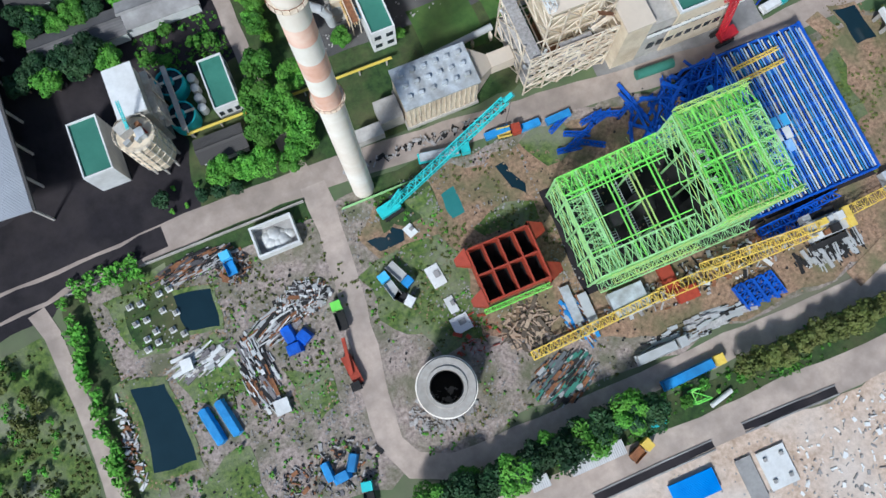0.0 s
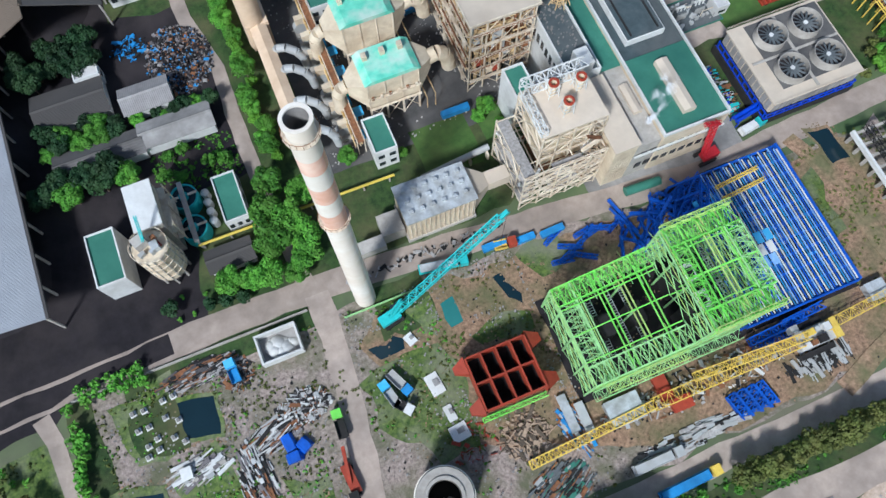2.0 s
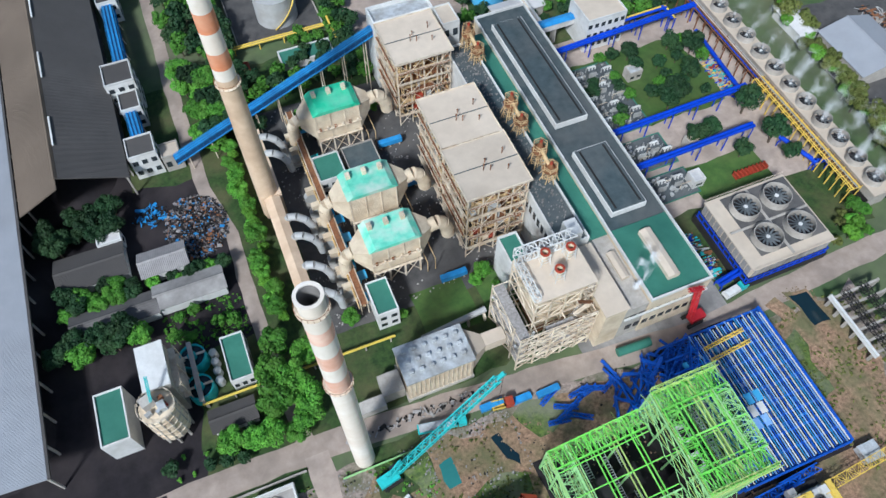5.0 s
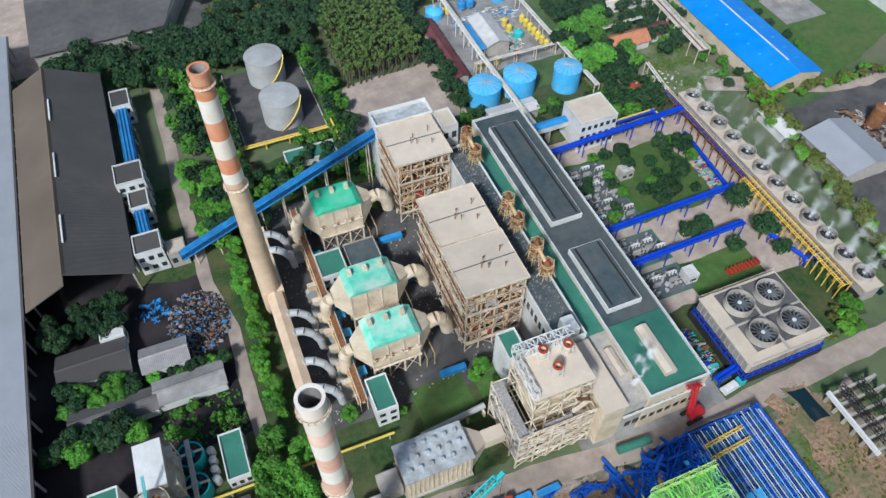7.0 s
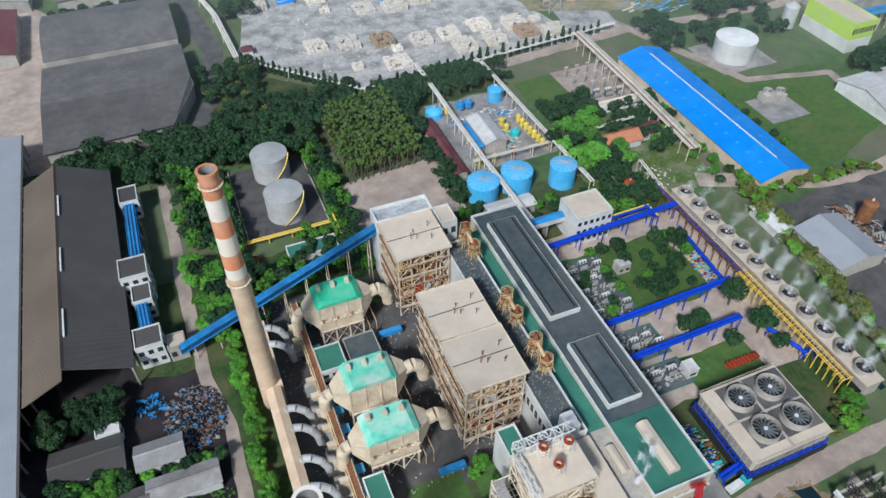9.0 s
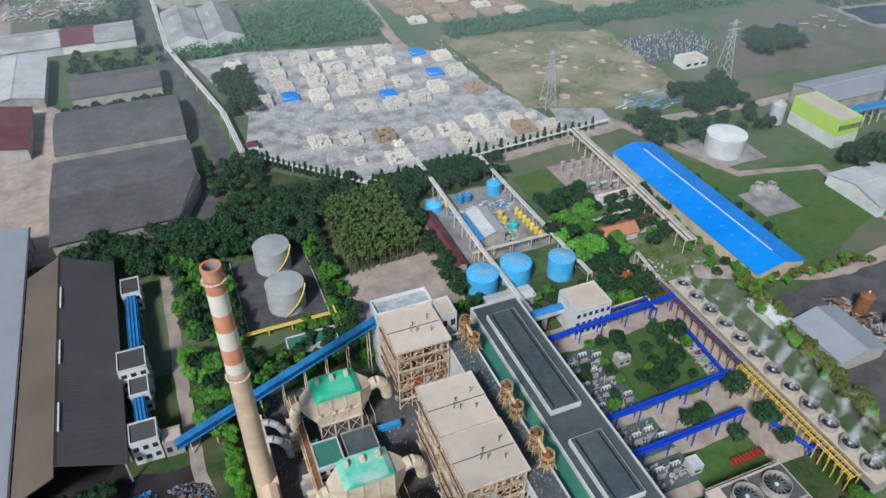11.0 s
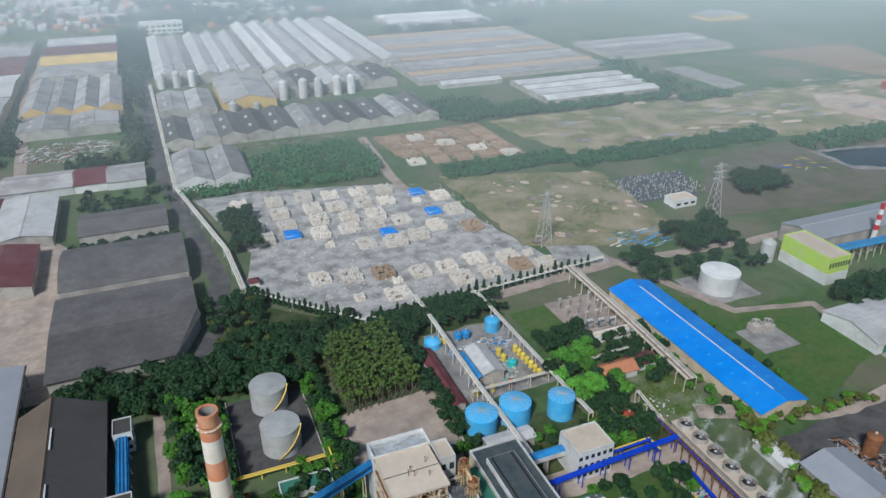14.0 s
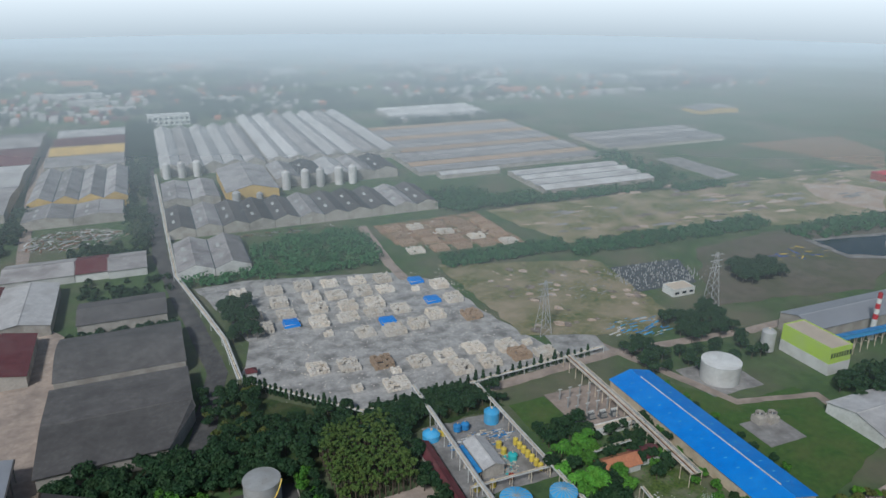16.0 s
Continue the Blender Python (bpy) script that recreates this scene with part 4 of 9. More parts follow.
for v in (158.0, 126.5, 107.5):
    t = thing("dust_cyclone", (74.4, v, 21.3), "brown rust-stained cyclone tower with ring galleries", "cyclone", "dust cyclones")
    for dx, dy, hh in ((0, 0, 9), (0.6, -6, 6)):
        c = part("cyclone_body", Build().lathe(74.4 + dx, v + dy, [(0.25, 21.3), (1.05, 21.3 + hh * 0.35), (1.05, 21.3 + hh * 0.8), (0.5, 21.3 + hh * 0.95), (0.5, 21.3 + hh)], 16, cap_top=True), "rust", t, smooth=True)
        b = Build()
        for i in range(8):
            a = i * math.pi / 4
            b.tube((74.4 + dx + 1.7 * math.cos(a), v + dy + 1.7 * math.sin(a), 21.3 + hh * 0.5), (74.4 + dx + 3.0 * math.cos(a), v + dy + 3.0 * math.sin(a), 21.3), 0.14, n=6)
        for i in range(6):
            a = i * math.pi / 3
            p = (74.4 + dx + 2.1 * math.cos(a), v + dy + 2.1 * math.sin(a))
            q = (74.4 + dx + 2.1 * math.cos(a + math.pi / 3), v + dy + 2.1 * math.sin(a + math.pi / 3))
            b.beam((*p, 21.3), (*p, 21.3 + hh * 0.9), 0.16)
            for z in (0.2, 0.4, 0.6, 0.8, 0.93):
                b.beam((*p, 21.3 + hh * z), (*q, 21.3 + hh * z), 0.14)
                b.beam((*p, 21.3 + hh * (z - 0.15)), (*q, 21.3 + hh * z), 0.1)
        part("cage", b, "piping", t)
        part("gallery", Build().lathe(74.4 + dx, v + dy, [(1.1, 21.3 + hh * 0.62), (2.3, 21.3 + hh * 0.62), (2.3, 21.4 + hh * 0.62), (1.1, 21.4 + hh * 0.62)], 12), "rust", t)
        part("motor", Build().lathe(74.4 + dx, v + dy, [(0.45, 21.3 + hh), (0.45, 22.0 + hh)], 10, cap_top=True), "orange", t)
    part("link_duct", Build().tube((74.4, v, 28), (75.0, v - 6, 25.5), 0.55, n=12), "piping", t, smooth=True)
t = thing("bunker_head_house", (60, 175, 0), "white head house with pale metal roof", "building")
part("wall", Build().box(47.6, 68.0, 171.9, 179.6, 0, 27), "white", t)
part("roof", Build().box(48.2, 67.4, 172.4, 179.0, 27.004, 27.4), "silver", t)
part("parapet", parapet(Build(), 47.6, 68.0, 171.9, 179.6, 27, 1.6, 0.5), "white", t)
block_house("stair_block", 68.1, 74.0, 164, 173, 27, "white", "roofgrey", "white stair block with two windows", 2, 4)

# ---- coal sheds and conveyors ----
t = thing("coal_shed", (-52, 208, 0), "huge open coal shed with tan and dark roof", "shed")
part("roof", Build().section([(-69.4, 11.0), (-56.0, 18.0), (-56.0, 18.4), (-69.4, 11.4)], 153, 262), "shedtan", t, "tan sheet slope")
part("roof", Build().section([(-56.0, 18.0), (-37.6, 9.6), (-37.6, 10.0), (-56.0, 18.4)], 157, 262), "shedgrey", t, "dark grey sheet slope")
part("ridge_cap", Build().section([(-56.7, 18.15), (-56, 18.44), (-55.3, 18.15), (-56, 18.9)], 157, 262), "shedtan", t)
part("end_wall", Build().section([(-69, 0), (-38, 0), (-38, 9.7), (-56, 17.9), (-69, 11)], 261, 261.6), "shedgrey", t)
part("side_wall", Build().box(-38.4, -38.0, 168, 261, 2.5, 9.4), "shedgrey", t)
for v in range(158, 262, 8):
    part("column", Build().beam((-68.6, v, 0), (-68.6, v, 11.2), 0.5), "concrete", t)
    part("column", Build().beam((-38.6, v, 0), (-38.6, v, 9.6), 0.5), "concrete", t)
    part("rafter", Build().beam((-68.6, v, 10.9), (-56, v, 17.6), 0.35).beam((-56, v, 17.6), (-38.6, v, 9.5), 0.35), "frame", t)
for i in range(3):
    part("roof_light", Build().box(-55.2, -54.7, 170 + i * 30, 182 + i * 30, 18.1, 18.5), "white", t)
t = thing("coal_shed", (-100, 170, 0), "vast coal shed with pale grey sheet roof", "shed")
part("roof", Build().section([(-128, 19.0), (-70.6, 11.0), (-70.6, 11.35), (-128, 19.35)], 73, 300), "shedpale", t)
part("roof", Build().section([(-185, 11.0), (-128, 19.0), (-128, 19.35), (-185, 11.35)], 73, 300), "shedpale", t)
part("gutter", Build().box(-70.55, -69.9, 73, 300, 10.7, 11.3), "shedgrey", t)
for v in range(74, 300, 9):
    part("column", Build().beam((-71.4, v, 0), (-71.4, v, 10.9), 0.5), "concrete", t)
for i in range(9):
    rng = random.Random(i)
    x, y = -100 + rng.uniform(-20, 22), 90 + i * 20
    solid("coal_pile", Build().lathe(x, y, [(13, 0), (9, 3.2), (4.5, 6.0), (0.6, 7.4)], 22, cap_top=True), "coal", "dark heap of coal under the shed roof", "coal heap", "coal heaps", smooth=True)
for y in (170, 190, 214, 238):
    solid("coal_pile", Build().lathe(-54, y, [(11, 0), (7, 3.6), (3, 6.5), (0.5, 7.4)], 22, cap_top=True), "coal", "dark heap of coal under the shed roof", "coal heap", "coal heaps", smooth=True)


def conveyor(name, p, q, w, h, label, material="belt", posts=9):
    t = thing(name, (p[0], p[1], 0), label, "conveyor")
    p, q = Vector(p), Vector(q)
    part("gallery", Build().beam(p, q, w, h), material, t)
    d = (q - p)
    s = Vector((-d.y, d.x, 0)).normalized() * w * 0.32
    up = Vector((0, 0, h / 2 + 0.1))
    for k in (-1.15, 0.0, 1.15):
        part("cover_strip", Build().beam(p + up + s * k, q + up + s * k, w * 0.2, 0.24), "beltblue", t, "pale blue cover sheets")
    rail = Build()
    for k in (-1.9, 1.9):
        rail.beam(p + up + s * k, q + up + s * k, 0.1).beam(p - up + s * k, q - up + s * k, 0.5, 0.12)
        for i in range(int(d.length / 2.2)):
            e = p.lerp(q, (i + 0.5) / int(d.length / 2.2))
            rail.beam(e - up + s * k, e + up + s * k, 0.08)
    part("side_walkway", rail, "beltblue", t, "blue side walkway with railing")
    for i in range(posts):
        e = p.lerp(q, (i + 0.5) / posts)
        top = e.z - h / 2
        if top > 1:
            n = s.normalized() * w * 0.45
            b = Build().beam((e.x + n.x * 1.4, e.y + n.y * 1.4, 0), (e.x + n.x * 0.8, e.y + n.y * 0.8, top), 0.3).beam((e.x - n.x * 1.4, e.y - n.y * 1.4, 0), (e.x - n.x * 0.8, e.y - n.y * 0.8, top), 0.3)
            b.beam((e.x + n.x, e.y + n.y, top * 0.5), (e.x - n.x, e.y - n.y, top * 0.5), 0.2)
            part("trestle", b, "frame", t)
    return t


conveyor("conveyor", (-24, 162, 6), (48.5, 174.6, 24), 2.3, 1.9, "long blue covered coal conveyor on steel trestles")
conveyor("conveyor", (-32.8, 240, 7), (-32.8, 206, 8), 3.4, 2.4, "short blue covered conveyor beside the shed", posts=4)
conveyor("conveyor", (-33.5, 186, 7), (-33.0, 172, 7), 3.2, 2.4, "short blue conveyor between transfer towers", posts=2)
block_house("transfer_tower", -38.4, -29.0, 193.5, 203.5, 13, "white", "shedgrey", "white transfer tower with small square windows", 3, 3)
block_house("transfer_tower", -36.0, -29.6, 185, 193.4, 9, "white", "shedgrey", "lower white transfer house with grey roof", 2, 2)
block_house("transfer_tower", -37.0, -28.4, 163.5, 172, 10, "white", "shedgrey", "white transfer tower with square windows", 3, 2)
block_house("transfer_tower", -27.8, -22.0, 163.0, 169, 6.5, "concrete", "roofgrey", "grey concrete transfer house", 2, 1)
block_house("gate_house", -36, -29, 240, 250, 9, "white", "shedgrey", "white tower at the shed's end", 2, 2)

# walkway gantry between flue and precipitators
t = thing("pipe_gantry", (14.5, 128, 0), "tan steel walkway gantry with turquoise canopies", "gantry")
for k, u in enumerate((13.4, 15.4)):
    part("girder", Build().beam((u, 90, 7.5), (u, 166, 7.5), 0.25, 0.4), "frame", t)
    part("handrail", Build().beam((u, 90, 8.8), (u, 166, 8.8), 0.08), "frame", t)
    for i in range(14):
        part("post", Build().beam((u, 91 + i * 5.7, 0), (u, 91 + i * 5.7, 8.8), 0.24), "frame", t)
part("walkway", Build().box(13.6, 15.2, 90, 166, 7.7, 7.78), "rust", t)
for u, r in ((14.0, 0.16), (14.6, 0.22), (12.8, 0.2)):
    part("pipe", Build().tube((u, 90, 6.6), (u, 166, 6.6), r, n=8), "piping", t)
for v in (94, 101, 108, 115, 122, 129, 147, 160):
    part("canopy", Build().box(15.8, 18.4, v - 1.5, v + 1.5, 4.2, 4.4), "skyblue" if v % 3 else "teal", t, "small turquoise canopy")
    part("canopy_leg", Build().box(17.9, 18.1, v - 0.1, v + 0.1, 0, 4.2).box(16, 16.2, v - 0.1, v + 0.1, 0, 4.2), "frame", t)

# ---- west yard ----
block_house("store_house", -58.2, -51.0, 76.2, 90.6, 9.4, "white", "greenroof", "white block with green flat roof", 0)
t = thing("lime_tower", (-40.6, 88, 0), "stained concrete process tower with pale roof", "tower")
part("body", Build().box(-43.6, -37.4, 82.4, 94.2, 0, 18.6), "concrete", t)
part("roof", Build().box(-43.9, -37.1, 82.1, 94.5, 18.604, 19.1), "white", t)
for z in (6, 10, 14):
    part("gallery", Build().box(-37.3, -35.6, 83, 94, z, z + 0.12).beam((-35.6, 83, z + 1.1), (-35.6, 94, z + 1.1), 0.09), "frame", t)
for v in (83, 88.5, 94):
    part("post", Build().beam((-35.6, v, 0), (-35.6, v, 15.2), 0.28), "frame", t)
t = thing("ash_silo", (-41.8, 78.2, 0), "cream ash silo with cluttered top and railings", "silo")
part("shell", Build().lathe(-41.8, 78.2, [(4.3, 4), (4.3, 17.2), (3.4, 17.8)], 28, cap_top=True, cap_bottom=True), "cream", t, smooth=True)
for i in range(8):
    a = i * math.pi / 4
    part("leg", Build().beam((-41.8 + 3.9 * math.cos(a), 78.2 + 3.9 * math.sin(a), 0), (-41.8 + 3.9 * math.cos(a), 78.2 + 3.9 * math.sin(a), 4), 0.5), "concrete", t)
for z in (6.5, 9.5, 12.5, 15.5):
    part("ring_gallery", Build().lathe(-41.8, 78.2, [(4.3, z), (4.55, z), (4.55, z + 0.3), (4.3, z + 0.3)], 28), "frame", t)
part("head_box", Build().cbox(-43.2, 79.2, 17.8, 3.0, 2.6, 2.8, 20), "concrete", t)
part("head_box", Build().cbox(-40.2, 77.2, 17.8, 1.8, 2.2, 2.0, 10), "silver", t)
for i in range(16):
    a = i * math.pi / 8
    part("rib", Build().beam((-41.8 + 4.4 * math.cos(a), 78.2 + 4.4 * math.sin(a), 4), (-41.8 + 4.4 * math.cos(a), 78.2 + 4.4 * math.sin(a), 18.2), 0.2), "concrete", t)
b = Build()
for i in range(20):
    a, c = i * math.pi / 10, (i + 1) * math.pi / 10
    for z in (18.3, 18.9):
        b.beam((-41.8 + 4.5 * math.cos(a), 78.2 + 4.5 * math.sin(a), z), (-41.8 + 4.5 * math.cos(c), 78.2 + 4.5 * math.sin(c), z), 0.09)
tagged(part("railing", b, "frame", t), kind="stuff")
for dx, dy, lx, ly, lz, m in ((1.6, 1.4, 1.2, 0.9, 1.4, "rust"), (-1.8, -1.8, 1.6, 1.0, 1.2, "tank"), (0.6, -2.2, 0.8, 0.8, 1.8, "silver"), (2.4, -0.4, 0.7, 1.4, 0.9, "orange")):
    part("head_box", Build().cbox(-41.8 + dx, 78.2 + dy, 17.8, lx, ly, lz, 25), m, t)
part("jib", Build().truss((-42, 78.5, 20.5), (-41, 83, 25), 0.5, 0.5, 6, 0.1, 0.07), "teal", t, "small turquoise hoist")
for v in (94.4, 85.2):
    t = thing("clarifier", (-33.4, v, 0), "round clarifier with turquoise rim and dark water", "clarifier", "clarifiers")
    part("basin_wall", Build().lathe(-33.4, v, [(3.6, 0), (3.6, 5), (3.2, 5), (3.2, 4.2)], 28), "teal", t, smooth=True)
    part("water", Build().lathe(-33.4, v, [(3.2, 4.0), (3.2, 4.4)], 28, cap_top=True), "pond", t)
    b = Build().beam((-37, v, 5.4), (-29.8, v, 5.4), 0.6, 0.25)
    part("bridge", b, "frame", t)
    part("hub", Build().lathe(-33.4, v, [(1.2, 4.4), (1.2, 5.6)], 16, cap_top=True), "teal", t)
part_pipe = thing("pipe_bridge", (-33.4, 89.8, 0), "grey pipe bridge over the clarifiers", "pipe bridge")
part("girder", Build().box(-34.0, -32.8, 80.5, 98.0, 5.8, 6.6), "concrete", part_pipe)
for v in (81, 89.8, 97.6):
    part("post", Build().beam((-33.4, v, 0), (-33.4, v, 5.8), 0.5), "concrete", part_pipe)
block_house("pump_house", -25.4, -19.2, 82.6, 96.2, 5.6, "white", "greenroof", "low white house with dark green roof", 3, 1)
for i in range(4):
    t = thing("filter_vessel", (-28.4, 86 + i * 2.8, 0), "grey round filter vessel", "vessel", "filter vessels")
    part("shell", Build().lathe(-28.4, 86 + i * 2.8, [(1.1, 0.4), (1.1, 3.2), (0.4, 3.7)], 16, cap_top=True), "tank", t, smooth=True)
    part("skirt", Build().lathe(-28.4, 86 + i * 2.8, [(0.9, 0), (0.9, 0.4)], 12), "frame", t)
t = thing("pipeline", (-7, 81, 0), "yellow pipeline on low posts", "pipeline")
part("pipe", Build().tube((-34, 80.8, 3), (19.5, 80.2, 3), 0.38, n=12), "plastic", t, smooth=True)
for i in range(8):
    u = -33 + i * 7.3
    part("post", Build().beam((u, 80.8 - 0.011 * (u + 34), 0), (u, 80.8 - 0.011 * (u + 34), 2.4), 0.4), "concrete", t)
gable_shed("low_shed", -32.8, -21.6, 72.2, 77.8, 3.6, 4.6, "white", "shedgrey", "low white-walled shed with dark roof", "x")
# long low building in two halves, tin shed, houses
gable_shed("store_building", -62.4, -39.5, 111.8, 118.6, 4.2, 5.4, "white", "nwroof", "long low white store with grey roof", "x")
gable_shed("store_building", -39.3, -20.2, 112.4, 119.6, 4.4, 5.6, "white", "slab", "long low white store with pale grey roof", "x")
gable_shed("tin_shed", -41.4, -28.6, 124.0, 131.8, 4.6, 6.2, "white", "farroof", "tin shed with pale gabled roof", "x")
gable_shed("house", -64.4, -45.4, 128.0, 139.0, 4.0, 5.6, "white", "shedgrey", "white-walled house with dark weathered roof", "x")
block_house("house_annex", -52, -45, 139.3, 143, 4.5, "white", "farwhite", "small white annex with pale roof", 1)
block_house("switch_house", 16.4, 22.6, 84.6, 95.4, 8.6, "white", "greenroof", "white switch house with green roof and steps", 2, 2)
block_house("switch_house", 15.4, 24.0, 134.0, 144.0, 8.0, "white", "greenroof", "white control house with dull green roof", 3, 2)
block_house("dark_house", 25.5, 36.0, 135.0, 146.0, 6.0, "concrete", "tar", "low concrete house with dark roof", 2, 1)
for x, y in ((38, 92), (38, 110.8), (40, 128), (38, 146)):
    t = thing("ash_hopper", (x, y, 0), "blue steel ash conveyor under the ducts", "conveyor", "ash conveyors")
    part("casing", Build().box(x, x + 8, y - 0.9, y + 0.9, 1.6, 3.4), "beltblue", t)
    for u in (x + 0.8, x + 4, x + 7.2):
        part("leg", Build().box(u - 0.2, u + 0.2, y - 0.5, y + 0.5, 0, 1.6), "frame", t)
t = thing("gas_duct", (36, 76, 0), "long grey round duct beside the lawn", "duct")
part("pipe", Build().tube((26, 76.2, 3.4), (45.5, 77.6, 4.4), 0.9, n=14), "tank", t, smooth=True)
part("pipe", Build().tube((26, 76.2, 3.4), (25.2, 73.6, 3.4), 0.9, n=14), "tank", t, smooth=True)
for u in (28, 34, 40, 45):
    part("post", Build().box(u - 0.25, u + 0.25, 76, 77.4, 0, 2.8), "frame", t)

# ---- tank farm ----
patch("bund_floor", rect(7, 38.6, 209.6, 255), "asphalt", 0.4, label="dark floor inside the tank bund")
for v in (247.5, 221.0):
    t = thing("storage_tank", (24.4, v, 0), "grey steel storage tank with a stair", "tank", "grey storage tanks")
    part("shell", Build().lathe(24.4, v, [(7.6, 0), (7.6, 11.2), (7.75, 11.25), (7.75, 11.5)], 40), "tank", t, smooth=True)
    part("roof", Build().lathe(24.4, v, [(7.7, 11.4), (4, 12.0), (0.2, 12.3)], 40, cap_top=True), "tank", t, smooth=True)
    b = Build()
    for i in range(14):
        a, c, z = -1.9 + i * 0.11, -1.9 + (i + 1) * 0.11, 0.4 + i * 0.8
        b.beam((24.4 + 8.1 * math.cos(a), v + 8.1 * math.sin(a), z), (24.4 + 8.1 * math.cos(c), v + 8.1 * math.sin(c), z + 0.8), 0.5, 0.15)
    part("stair", b, "yellow", t)
    for z in (3.7, 7.4):
        part("seam", Build().lathe(24.4, v, [(7.6, z), (7.66, z), (7.66, z + 0.08), (7.6, z + 0.08)], 40), "tank", t)
t = thing("bund_wall", (7, 209, 0), "low concrete bund wall round the tanks", "wall", kind="structure")
part("wall", Build().box(6.6, 7.0, 209.2, 255.4, 0, 1.0).box(38.6, 39.0, 209.2, 255.4, 0, 1.0).box(7.0, 38.6, 209.2, 209.6, 0, 1.0), "concrete", t)
t = thing("pipe_rack", (22, 206, 0), "yellow pipe rack at the tank bund", "pipe rack")
for q in ((4, 40, 205.6, 206.2, 3.0, 3.4), (4, 40, 206.8, 207.2, 3.0, 3.4), (39.6, 40.2, 186, 207, 5.6, 6.2)):
    part("pipe", Build().box(*q), "yellow", t)
for u in (5, 14, 23, 32, 39.8):
    part("post", Build().box(u - 0.2, u + 0.2, 206, 206.6, 0, 3), "yellow", t)
part("post", Build().box(39.7, 40.1, 186, 186.4, 0, 5.6).box(39.7, 40.1, 196, 196.4, 0, 5.6), "yellow", t)
block_house("pond_house", 18.8, 37.8, 192.0, 199.2, 2.6, "white", "greenroof", "low walled basin house with green cover", 0)
block_house("oil_house", 2, 8, 192, 198, 3, "orange", "rust", "small rusty red oil pump house", 0)
for (x, y, r, h, lab) in ((101.4, 200.6, 6.6, 8, "light blue tank with ribbed dome roof"), (117.0, 201.2, 6.6, 8.5, "light blue tank with ribbed dome roof"), (136.0, 196.4, 5.6, 9.5, "tall light blue tank with dome roof")):
    t = thing("storage_tank", (x, y, 0), lab, "tank", "blue storage tanks")
    part("shell", Build().lathe(x, y, [(r, 0), (r, h), (r + 0.12, h), (r + 0.12, h + 0.25)], 36), "skyblue", t, smooth=True)
    part("roof", Build().lathe(x, y, [(r + 0.1, h + 0.2), (r * 0.6, h + 1.0), (0.3, h + 1.4)], 36, cap_top=True), "skyblue", t, smooth=True)
    b = Build()
    for i in range(16):
        a = i * math.pi / 8
        b.beam((x + r * math.cos(a), y + r * math.sin(a), h + 0.32), (x + 0.6 * r * math.cos(a), y + 0.6 * r * math.sin(a), h + 1.12), 0.14)
        b.beam((x + 0.6 * r * math.cos(a), y + 0.6 * r * math.sin(a), h + 1.12), (x, y, h + 1.5), 0.14)
    part("roof_rib", b, "tank", t)
gable_shed("canopy_shed", 97.5, 117, 184, 190.5, 4.4, 5.2, "concrete", "farwhite", "long shed with pale grey roof below the tanks", "x")

# ---- office and covered bridge ----
t = block_house("office_block", 121.2, 136.6, 160.4, 173.6, 13.5, "white", "roofgrey", "white three-storey office with stained flat roof", 6, 3)
t = thing("covered_bridge", (112, 171, 0), "blue covered footbridge to the office", "bridge")
part("gallery", Build().box(101.7, 121.1, 168.6, 171.8, 6.4, 9.0), "white", t)
part("roof", Build().section([(168.3, 9.0), (172.1, 9.0), (170.2, 9.7)], 101.7, 121.1, "x"), "beltblue", t)
for u in (106, 114):
    part("pier", Build().box(u - 0.3, u + 0.3, 168.8, 171.6, 0, 6.4), "concrete", t)

# ---- pipe racks ----
def pipe_rack(name, line, z, label, pipes, posts, mat_post="pipeblue", width=2.4):
    """Pipes side by side along a line, on portal posts."""
    t = thing(name, (line[0][0], line[0][1], 0), label, "pipe rack")
    n = len(pipes)
    for k, (r, m) in enumerate(pipes):
        b = Build()
        for (ax, ay), (bx, by) in zip(line, line[1:]):
            d = Vector((bx - ax, by - ay)).normalized()
            o = Vector((-d.y, d.x)) * width * ((k + 0.5) / n - 0.5)
            b.tube((ax + o.x - d.x * r, ay + o.y - d.y * r, z + r), (bx + o.x + d.x * r, by + o.y + d.y * r, z + r), r, n=10)
        part("pipe", b, m, t, smooth=True)
    for (ax, ay), (bx, by) in zip(line, line[1:]):
        d = Vector((bx - ax, by - ay))
        s = Vector((-d.y, d.x)).normalized() * width * 0.5
        k = max(1, int(d.length / posts))
        for i in range(k + 1):
            e = Vector((ax, ay)) + d * (i / k)
            b = Build().beam((e.x + s.x, e.y + s.y, 0), (e.x + s.x, e.y + s.y, z), 0.3).beam((e.x - s.x, e.y - s.y, 0), (e.x - s.x, e.y - s.y, z), 0.3)
            b.beam((e.x + s.x, e.y + s.y, z - 0.15), (e.x - s.x, e.y - s.y, z - 0.15), 0.3)
            part("portal", b, mat_post, t)
    return t


